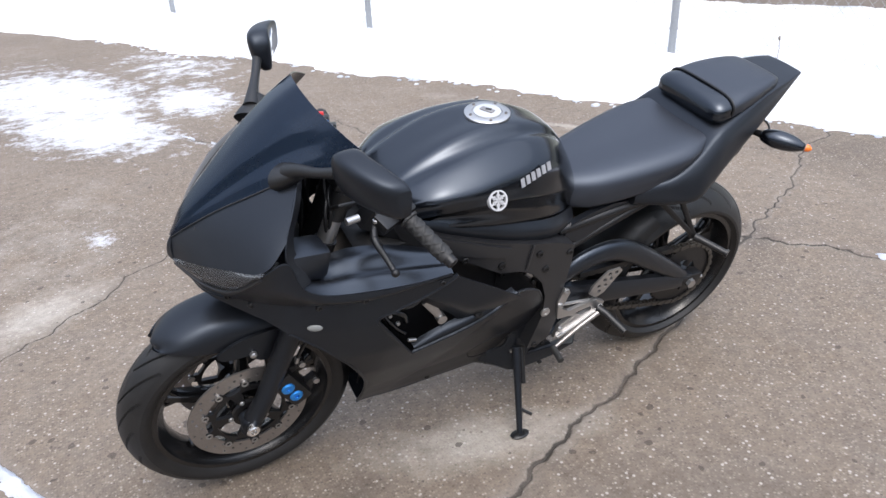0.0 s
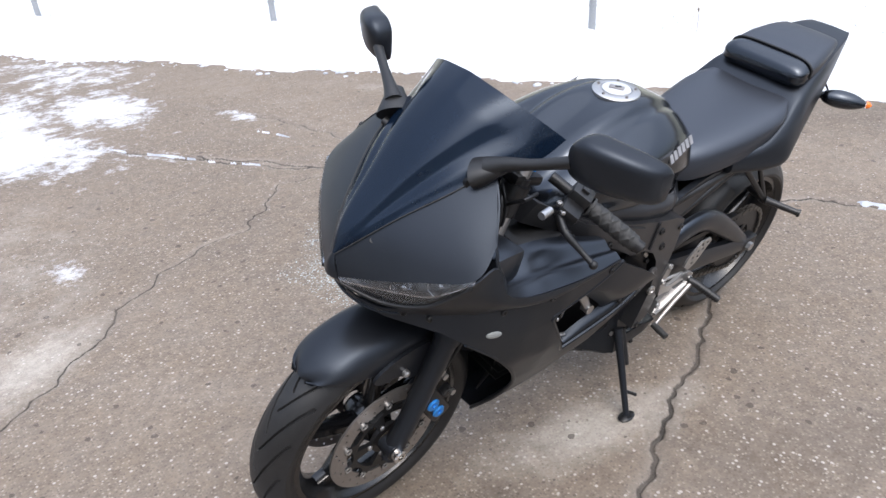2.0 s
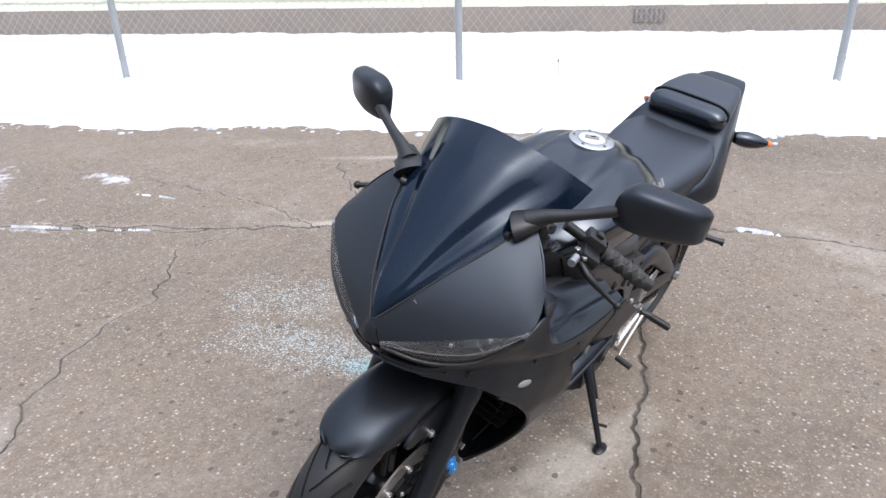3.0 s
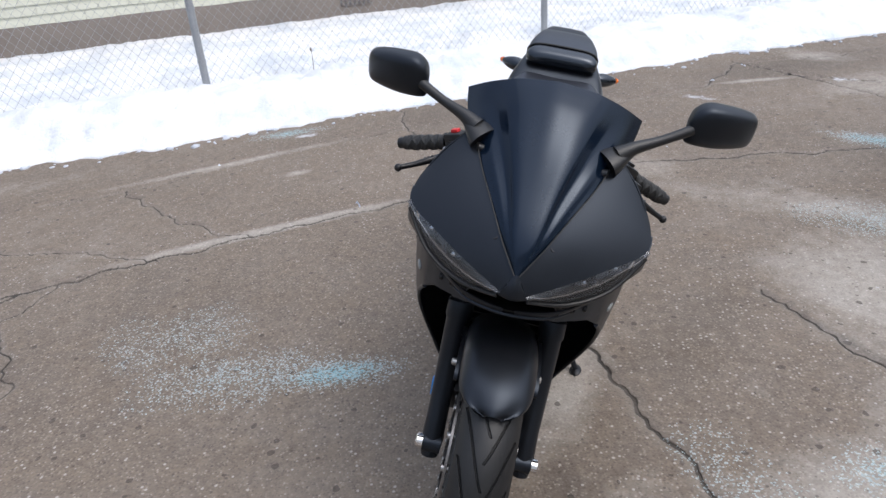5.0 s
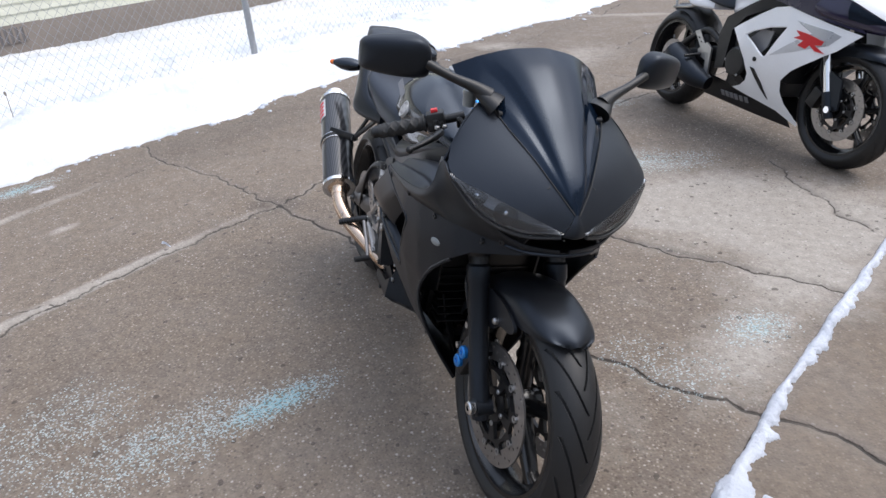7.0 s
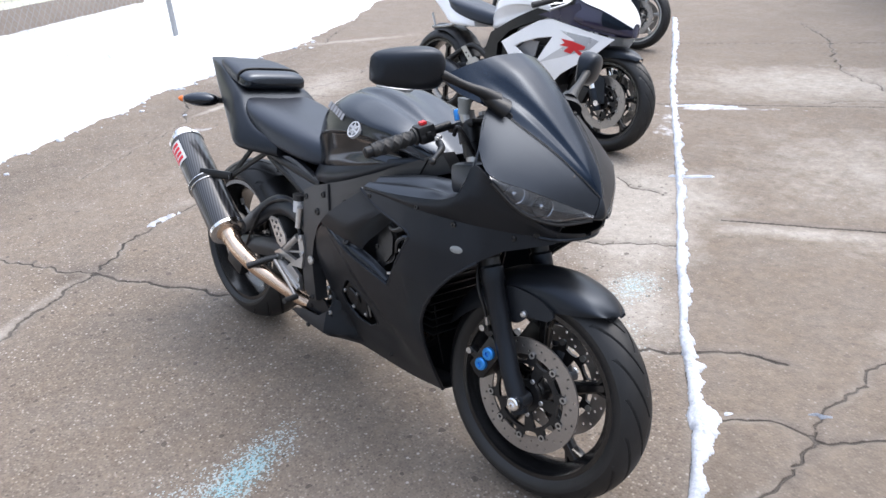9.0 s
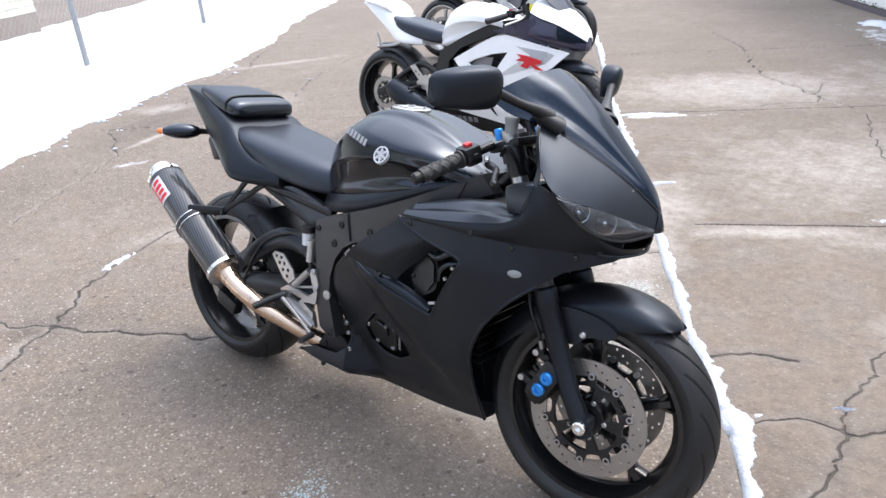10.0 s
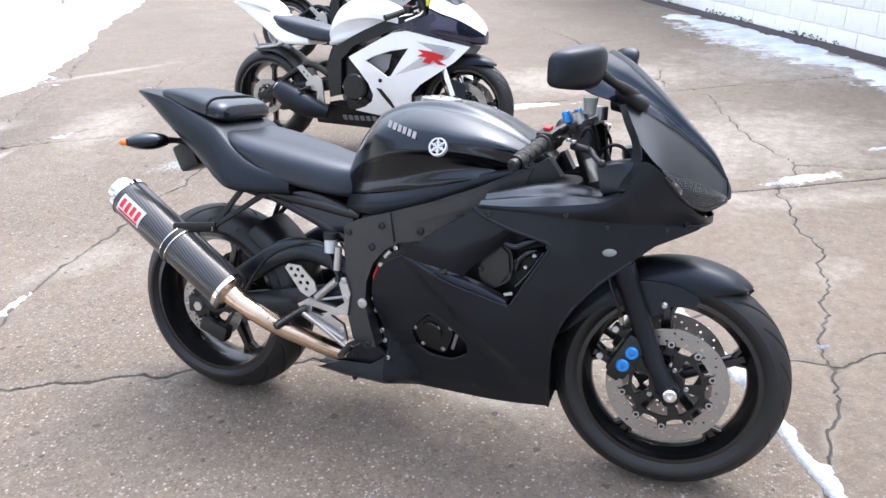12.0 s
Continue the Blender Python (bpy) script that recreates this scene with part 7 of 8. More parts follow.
def build_swingarm():
    for s in BOTH:
        y = s * 0.115
        arm = part("swingarm_side", beam((-0.84, s * 0.11, 0.415), (-1.385, s * 0.118, 0.3125), 0.036, 0.085, 0.03, 0.05), SATIN_BLACK, moto, "black braced swingarm")
        arch = [(-0.855, s * 0.108, 0.475), (-0.93, y, 0.520), (-1.02, y, 0.533), (-1.10, y, 0.507), (-1.22, y, 0.428), (-1.35, y, 0.335)]
        brace = tube([(x, 0, z) for x, yy, z in arch], [0.022, 0.031, 0.034, 0.034, 0.03, 0.02], 16, 5)
        part("swingarm_brace", move(brace, Matrix.Translation((0, s * 0.118, 0)) @ Matrix.Diagonal((1, 0.62, 1, 1))), SATIN_BLACK, arm)
        part("axle_block", block((-1.42, y - 0.018, 0.287), (-1.34, y + 0.018, 0.338), 0.006), CAST, arm)
        part("axle_nut", lathe([(y + s * 0.016, 0.0), (y + s * 0.016, 0.016), (y + s * 0.03, 0.0155), (y + s * 0.03, 0.0)], 6, centre=(-1.375, 0, 0.3125)), ALLOY, arm)
        part("chain_adjuster", rod((-1.42, y, 0.306), (-1.445, y, 0.301), 0.005, 8), ALLOY, arm)
    part("swingarm_cross", block((-0.93, -0.10, 0.38), (-0.86, 0.10, 0.47), 0.02), SATIN_BLACK, moto)
    # hugger over the tyre's front
    rows = []
    for deg in (-34, -46, -58, -70, -82):
        a = radians(deg)
        rows.append([(-1.375 - math.sin(a) * r, yy, 0.3125 + math.cos(a) * r) for yy, r in ((-0.098, 0.285), (-0.085, 0.315), (-0.045, 0.333), (0, 0.337), (0.045, 0.333), (0.085, 0.315), (0.098, 0.285))])
    part("rear_hugger", skin(rows, 5, 3, 0.003), PLASTIC, moto, "black plastic rear hugger", sharp=60)
    # chain drive on the left
    spk = lathe([(0.083, 0.055), (0.083, 0.108), (0.089, 0.108), (0.089, 0.055)], 60, closed=True, centre=(-1.375, 0, 0.3125))
    for k in range(44):
        a = 2 * math.pi * k / 44
        block((-0.005, 0.0835, -0.004), (0.006, 0.0885, 0.004), 0, spk, Matrix.Translation((-1.375 + 0.11 * math.cos(a), 0, 0.3125 + 0.11 * math.sin(a))) @ Matrix.Rotation(-a, 4, "Y"))
    for k in range(6):
        a = 2 * math.pi * k / 6
        beam((-1.375 + 0.03 * math.cos(a), 0.085, 0.3125 + 0.03 * math.sin(a)), (-1.375 + 0.06 * math.cos(a), 0.085, 0.3125 + 0.06 * math.sin(a)), 0.006, 0.03, 0.006, 0.022, bm=spk)
    part("rear_sprocket", spk, CAST, moto, "dark steel rear sprocket")
    path = []
    for k in range(40):
        path.append(Vector((-0.80, 0.086, 0.445)).lerp(Vector((-1.365, 0.086, 0.4275)), k / 40))
    for k in range(28):
        a = math.pi / 2 + math.pi * (k / 27)
        path.append(Vector((-1.375 + 0.115 * math.cos(a), 0.086, 0.3125 + 0.115 * math.sin(a))))
    for k in range(1, 40):
        p = Vector((-1.375, 0.086, 0.1975)).lerp(Vector((-0.80, 0.086, 0.365)), k / 40)
        p.z -= 0.012 * math.sin(math.pi * k / 40)
        path.append(p)
    links = bmesh.new()
    for i in range(len(path) - 1):
        a, b = path[i], path[i + 1]
        w = 0.0065 if i % 2 else 0.0095
        for q in (-1, 1):
            off = Vector((0, q * w, 0))
            beam(a - (b - a) * 0.15 + off, b + (b - a) * 0.15 + off, 0.0022, 0.0135, 0.0022, 0.0135, bm=links)
        rod(a + Vector((0, -0.0105, 0)), a + Vector((0, 0.0105, 0)), 0.0045, 7, links)
    part("drive_chain", links, CHAIN, moto, "dull steel roller chain", smooth=False)
    part("chain_guard", plate([(-0.95, 0.462), (-1.28, 0.452), (-1.30, 0.437), (-0.95, 0.445)], 0.02, lambda x, z: 0.105, (), 0), PLASTIC, moto)
    # rear caliper on the right
    part("rear_caliper", block((-0.05, -0.02, -0.026), (0.05, 0.02, 0.026), 0.010, m=Matrix.Translation((-1.345, -0.10, 0.235)) @ Matrix.Rotation(radians(20), 4, "Y")), CAST, moto, "black rear brake caliper")
    part("brake_hose", tube([(-1.30, -0.11, 0.25), (-1.22, -0.135, 0.36), (-1.12, -0.14, 0.50), (-1.0, -0.145, 0.56), (-0.93, -0.14, 0.56), (-0.90, -0.15, 0.50)], 0.0048, 8, 5), PLASTIC, moto)


def build_exhaust():
    a, b = Vector((-1.175, -0.232, 0.408)), Vector((-1.585, -0.19, 0.655))
    d = (b - a).normalized()
    def along(t):
        return a.lerp(b, t)
    can = part("muffler", tube([along(0.03), along(0.06), along(0.93), along(0.95)], [0.054, 0.058, 0.058, 0.056], 40), CARBON, moto, "carbon fibre exhaust silencer with bright bands")
    for t in (0.03, 0.945):
        part("band", tube([along(t - 0.015), along(t - 0.013), along(t + 0.013), along(t + 0.015)], [0.058, 0.0605, 0.0605, 0.058], 40), CHROME, can, "polished metal band")
    part("strap", tube([along(0.445), along(0.448), along(0.495), along(0.498)], [0.058, 0.0625, 0.0625, 0.058], 40), CHROME, can, "polished hanger strap")
    part("strap_pad", tube([along(0.455), along(0.4552), along(0.4878), along(0.488)], [0.0626, 0.0636, 0.0636, 0.0626], 40), RUBBER, can)
    part("inlet_cone", tube([along(-0.06), along(0.0), along(0.028)], [0.0285, 0.031, 0.05], 36), PIPE, can)
    part("end_cap", tube([along(0.945), along(0.958), along(0.966), along(0.99), along(1.035), along(1.04), along(1.04), along(1.0)], [0.058, 0.053, 0.042, 0.040, 0.039, 0.036, 0.030, 0.029], 40, caps=False), CHROME, can, "polished end cap")
    part("outlet", tube([along(0.96), along(1.0)], 0.027, 24), PLASTIC, can)
    # maker's plate: a white field with red bars, bent round the can
    side = Vector((0, -1, 0.25))
    side = (side - d * side.dot(d)).normalized()
    up = d.cross(side)
    if up.z < 0:
        up = -up
    def on_can(t, deg, r):
        p = along(t)
        return p + (side * math.cos(radians(deg)) + up * math.sin(radians(deg))) * r
    def patch(t0, t1, d0, d1, r):
        bm = bmesh.new()
        grid_faces(bm, [[on_can(t0 + (t1 - t0) * i / 4, d0 + (d1 - d0) * j / 8, r) for j in range(9)] for i in range(5)])
        thicken(bm, 0.001)
        return bm
    plate_ = part("maker_plate", patch(0.70, 0.895, -28, 26, 0.0592), WHITE_MARK, can, "white maker's plate with red marks")
    for k in range(4):
        t = 0.72 + 0.044 * k
        part("plate_mark", patch(t, t + 0.026, -14 + 3 * (k % 2), 17, 0.0602), RED_MARK, plate_)
    part("plate_mark", patch(0.715, 0.88, -24, -17, 0.0602), RED_MARK, plate_)
    # link pipe
    pipe = [along(-0.05), Vector((-1.10, -0.232, 0.368)), Vector((-1.04, -0.205, 0.325)), Vector((-0.97, -0.155, 0.278)), Vector((-0.90, -0.105, 0.235)), Vector((-0.80, -0.05, 0.205)), Vector((-0.6, 0, 0.2))]
    part("link_pipe", tube(pipe, [0.0275, 0.027, 0.026, 0.025, 0.025, 0.028, 0.03], 22, 6), PIPE, moto, "heat-tinted steel link pipe")
    part("pipe_spring", tube([(-1.13 + 0.002 * k, -0.236 + 0.006 * math.sin(k * 1.6), 0.405 - 0.0012 * k + 0.006 * math.cos(k * 1.6)) for k in range(40)], 0.0014, 5), ALLOY, moto)
    # hanger legs
    hook = on_can(0.47, 55, 0.064)
    apex = Vector((-1.285, -0.168, 0.575))
    for x in (-1.12, -1.205):
        part("silencer_hanger", beam((x, -0.13, 0.69), apex, 0.012, 0.016, 0.01, 0.014), CAST, moto, "black silencer hanger")
    for s in BOTH:
        if s > 0:
            apex = Vector((-1.30, 0.15, 0.528))
            for x, z in ((-1.135, 0.69), (-1.215, 0.69)):
                part("footrest_hanger", beam((x, 0.12, z), apex, 0.012, 0.016, 0.01, 0.014), CAST, moto, "black passenger footrest hanger")
        end = apex + Vector((-0.045, s * 0.095, -0.01))
        peg = tube([apex + Vector((0, s * 0.004, 0)), apex.lerp(end, 0.2), end], [0.013, 0.0105, 0.0095], 14)
        tube([end - (end - apex) * 0.06, end], 0.0125, 14, bm=peg)
        part("passenger_peg", peg, PLASTIC, moto, "black folding passenger footrest")
    apex = Vector((-1.285, -0.168, 0.575))
    part("hanger_lug", beam(apex + Vector((0.012, 0, 0.004)), hook + Vector((-0.02, 0, 0.004)), 0.014, 0.026, 0.016, 0.03), CAST, moto)
    part("hanger_bolt", rod(apex + Vector((0, -0.012, 0)), apex + Vector((0, 0.014, 0)), 0.009, 10), ALLOY, moto)


def build_footrests():
    heel = [(-1.05, 0.485), (-1.04, 0.497), (-1.0, 0.497), (-0.955, 0.455), (-0.948, 0.43), (-0.975, 0.408), (-1.0, 0.42)]
    slots = [ring(x, z, 0.006, 8) for x, z in ((-1.03, 0.484), (-1.008, 0.484), (-1.016, 0.466), (-0.994, 0.467), (-1.0, 0.447), (-0.978, 0.449), (-0.982, 0.43))]
    for s in BOTH:
        root = part("footrest_bracket", plate([(-1.008, 0.385), (-0.975, 0.405), (-0.885, 0.392), (-0.858, 0.41), (-0.876, 0.465), (-0.856, 0.485), (-0.84, 0.44), (-0.85, 0.375), (-0.885, 0.372), (-0.905, 0.368), (-0.862, 0.345), (-0.85, 0.30), (-0.885, 0.298), (-0.985, 0.355)], 0.012, lambda x, z: s * 0.162,
                                                [[(-0.96, 0.385), (-0.91, 0.377), (-0.93, 0.36), (-0.965, 0.368)]], 0), ALLOY, moto, "bare alloy footrest bracket")
        part("heel_guard", plate(heel, 0.005, lambda x, z: s * 0.158, slots, 0), ALLOY, root, "slotted alloy heel guard")
        part("lower_arm", beam((-0.985, s * 0.165, 0.36), (-0.86, s * 0.165, 0.303), 0.010, 0.012, 0.010, 0.011), ALLOY, root)
        for x, z in ((-0.86, 0.475), (-0.865, 0.33), (-0.995, 0.372), (-0.85, 0.425)):
            bolt(root, (x, s * 0.164, z), (0, s, 0), 0.009, ALLOY)
        peg = tube([(-0.985, s * 0.165, 0.372), (-0.998, s * 0.19, 0.366), (-1.02, s * 0.255, 0.345)], [0.013, 0.011, 0.0095], 14)
        for k in range(7):
            c = Vector((-1.0, s * 0.2, 0.363)).lerp(Vector((-1.018, s * 0.248, 0.347)), k / 6)
            tube([c + Vector((-0.0006, s * 0.0015, -0.0005)), c + Vector((0.0006, s * -0.0015, 0.0005))], 0.0125, 12, bm=peg)
        part("foot_peg", peg, PLASTIC, root, "black ribbed foot peg")
        # pedal or gear lever
        part("foot_lever", tube([(-0.985, s * 0.175, 0.365), (-0.92, s * 0.18, 0.335), (-0.86, s * 0.185, 0.302), (-0.83, s * 0.19, 0.29)], [0.008, 0.0062, 0.0058, 0.0058], 10, 4), STEEL, moto, "dull steel foot lever")
        part("lever_rubber", rod((-0.835, s * 0.185, 0.292), (-0.83, s * 0.235, 0.288), 0.0095, 12), GRIP, moto)
        part("shift_rod", rod((-0.96, s * 0.15, 0.40), (-0.80, s * 0.15, 0.425 if s > 0 else 0.44), 0.0045, 8), ALLOY, moto)
    # rear brake reservoir and hose, right
    res = part("brake_reservoir", lathe([(0, 0), (0, 0.0185), (0.036, 0.0185), (0.038, 0.0205), (0.052, 0.0205), (0.054, 0.017), (0.054, 0)], 22, "z", (-0.915, -0.135, 0.542)), SILVER_PAINT, moto, "small brake fluid reservoir")
    part("reservoir_cap", lathe([(0.038, 0), (0.038, 0.021), (0.056, 0.021), (0.058, 0.016), (0.058, 0)], 22, "z", (-0.915, -0.135, 0.542)), PLASTIC, res)
    part("reservoir_hose", tube([(-0.915, -0.135, 0.545), (-0.905, -0.142, 0.51), (-0.885, -0.15, 0.47), (-0.92, -0.155, 0.43)], 0.006, 8, 5), PLASTIC, res)
    part("master_cylinder", rod((-0.95, -0.155, 0.41), (-0.885, -0.155, 0.47), 0.011, 12), ALLOY, moto)
    part("shock_reservoir", tube([(-0.885, -0.155, 0.50), (-0.88, -0.155, 0.565)], 0.011, 12), ALLOY, moto)
    # side stand
    foot = Vector((-0.711, 0.265, 0.0605))
    piv = Vector((-0.745, 0.135, 0.285))
    st = part("side_stand", tube([piv, piv.lerp(foot, 0.45), foot], [0.0135, 0.0105, 0.0085], 12), MATTE_BLACK, moto, "black side stand resting on the concrete")
    up = BIKE.inverted().to_3x3() @ Vector((0, 0, 1))
    padm = Matrix.Translation(foot) @ up.to_track_quat("Z", "Y").to_matrix().to_4x4()
    part("stand_foot", move(lathe([(-0.003, 0), (-0.003, 0.019), (0.002, 0.021), (0.006, 0.017), (0.008, 0.0)], 20, "z"), padm @ Matrix.Diagonal((1.4, 0.9, 1, 1))), CAST, st)
    part("stand_tang", tube([piv.lerp(foot, 0.7), piv.lerp(foot, 0.78) + Vector((-0.035, 0.012, 0))], 0.005, 8), CAST, st)
    part("stand_spring", tube([piv + Vector((-0.014, 0.006, 0.0)), piv.lerp(foot, 0.42) + Vector((-0.016, 0.004, 0))], 0.0075, 10), CAST, st)


def build_controls():
    for s in BOTH:
        end = Vector((-0.358, -0.33, 0.852)) if s < 0 else Vector((-0.419, 0.305, 0.824))
        inn = Vector((-0.300, -0.150, 0.915)) if s < 0 else Vector((-0.335, 0.15, 0.912))
        d = (end - inn).normalized()
        L = (end - inn).length
        bar = part("handlebar", tube([inn - d * 0.02, end], 0.011, 14), CAST, moto, "black clip-on handlebar")
        clamp = tube([fork_at(0.885, s * 0.105), fork_at(0.915, s * 0.105)], 0.029, 18)
        part("bar_clamp", move(clamp, STEER), CAST, bar)
        g0, g1 = inn + d * (L - 0.125), inn + d * (L - 0.012)
        across = d.orthogonal().normalized()
        other, rows_ = d.cross(across), []
        for k in range(71):
            q0 = (g1 - g0).length * k / 70
            ring_pts = []
            for a in range(36):
                th = 2 * math.pi * a / 36
                cross_ = max(math.cos(3 * th + q0 * 260), math.cos(3 * th - q0 * 260))
                r = 0.021 if k < 4 else 0.0165 + (0.0018 if cross_ > 0.72 and 8 < k < 64 else 0.0)
                ring_pts.append(g0 + d * q0 + (across * math.cos(th) + other * math.sin(th)) * r)
            rows_.append(ring_pts)
        grip = bmesh.new()
        grid_faces(grip, rows_, wrap_v=True)
        part("grip", grip, GRIP, bar, "black rubber grip with a diamond pattern")
        part("bar_end", tube([g1, g1 + d * 0.016, g1 + d * 0.02], [0.0135, 0.0135, 0.009], 16), CAST, bar)
        sw = bmesh.new()
        q = d.to_track_quat("Y", "Z").to_matrix().to_4x4()
        c = inn + d * (L - 0.15)
        block((-0.022, -0.022, -0.02), (0.022, 0.022, 0.023), 0.007, sw, Matrix.Translation(c) @ q)
        part("switch_block", sw, PLASTIC, bar, "black switch cluster")
        part("switch_button", block((-0.009, -0.008, 0.022), (0.009, 0.008, 0.03), 0.002, m=Matrix.Translation(c) @ q), RED_PART if s < 0 else PLASTIC, bar, "red stop switch" if s < 0 else "")
        part("switch_button", block((-0.03, -0.006, -0.006), (-0.02, 0.006, 0.008), 0.002, m=Matrix.Translation(c) @ q), PLASTIC, bar)
        # lever on its perch
        tip = Vector((-0.178, -0.295, 0.866)) if s < 0 else Vector((-0.302, 0.293, 0.823))
        root_ = c + Vector((0.055, s * 0.004, -0.012))
        mid = root_.lerp(tip, 0.35) + Vector((0.016, 0, 0.004))
        mid2 = root_.lerp(tip, 0.72) + Vector((0.006, 0, 0.0))
        lv = part("brake_lever" if s < 0 else "clutch_lever", tube([root_, mid, mid2, tip], [0.009, 0.0078, 0.0062, 0.0058], 12, 5), CAST, moto, "black control lever")
        b2 = bmesh.new()
        bmesh.ops.create_uvsphere(b2, u_segments=14, v_segments=10, radius=0.0088)
        b2.transform(Matrix.Translation(tip))
        part("lever_ball", b2, CAST, lv)
        part("lever_perch", block((-0.012, -0.02, -0.012), (0.05, 0.02, 0.012), 0.006, m=Matrix.Translation(c + Vector((0.012, s * 0.002, -0.008))) @ q), CAST, lv)
        for k in range(2):
            bolt(lv, root_ + Vector((0.004 - 0.016 * k, s * 0.012 * (1 - 2 * k), 0.012)), (0, 0, 1), 0.0062, ALLOY)
        # dark bolt heads stand in for three shaded holes in the lever
        for k in range(3):
            p = root_.lerp(tip, 0.34 + 0.07 * k) + Vector((0.0145 - 0.003 * k, 0, 0.0095 - 0.001 * k))
            bolt(lv, p, (0, 0, 1), 0.0035, CAST)
    part("front_reservoir", lathe([(0, 0), (0, 0.014), (0.026, 0.0155), (0.028, 0.017), (0.036, 0.017), (0.037, 0.013), (0.037, 0)], 24, "z", (-0.236, -0.15, 0.957)), RESERVOIR, moto, "front brake fluid reservoir")
    part("key_tag", block((-0.007, -0.005, 0), (0.007, 0.005, 0.014), 0.002, m=Matrix.Translation((-0.247, -0.05, 0.925))), YELLOW_PART, moto, "small yellow tag")
    part("adjuster_knob", rod((-0.262, 0.20, 0.905), (-0.235, 0.205, 0.905), 0.008, 12), ALLOY, moto)
    rnd = random.Random(4)
    for k in range(9):
        s = 1 if k % 2 else -1
        y0, y1 = s * rnd.uniform(0.05, 0.15), s * rnd.uniform(0.03, 0.13)
        pts = [(-0.285, y0, 0.90), (-0.245 + rnd.uniform(-0.012, 0.012), y0 * 1.1, 0.935 - 0.03 * rnd.random()), (-0.222 + rnd.uniform(-0.012, 0.006), y1, 0.87), (-0.225, y1 * 0.9, 0.79), (-0.24, y1 * 0.7, 0.72)]
        part("control_cable", tube(pts, 0.0042, 8, 5), PLASTIC, moto, "black control cable")
    part("control_cable", tube([(-0.225, -0.07, 0.80), (-0.215, -0.075, 0.86), (-0.185, -0.08, 0.884), (-0.155, -0.08, 0.872), (-0.14, -0.075, 0.83), (-0.145, -0.07, 0.77)], 0.0045, 8, 5), PLASTIC, moto, "black cable bent in a loop")
    part("brake_hose", tube([(-0.25, -0.16, 0.905), (-0.232, -0.168, 0.928), (-0.218, -0.14, 0.89), (-0.222, -0.07, 0.80), (-0.20, -0.03, 0.70)], 0.005, 8, 5), PLASTIC, moto)


build_wheels()
build_fork()
build_front_fender()
build_side_fairings()
build_upper_fairing()
build_screen()
build_mirrors()
build_tank()
build_seat_and_tail()
build_frame_and_engine()
build_swingarm()
build_exhaust()
build_footrests()
build_controls()

# ---- the two motorcycles parked behind, built simpler but in parts ----
def other_side(x, z):
    base = interp(z, [(0.12, 0.07), (0.2, 0.11), (0.3, 0.165), (0.4, 0.205), (0.5, 0.228), (0.6, 0.24), (0.75, 0.245)])
    return base * interp(x, [(-1.1, 0.7), (-0.8, 0.85), (-0.6, 1.0), (-0.3, 1.0), (-0.2, 0.93), (-0.1, 0.78), (0.0, 0.5), (0.05, 0.35)])


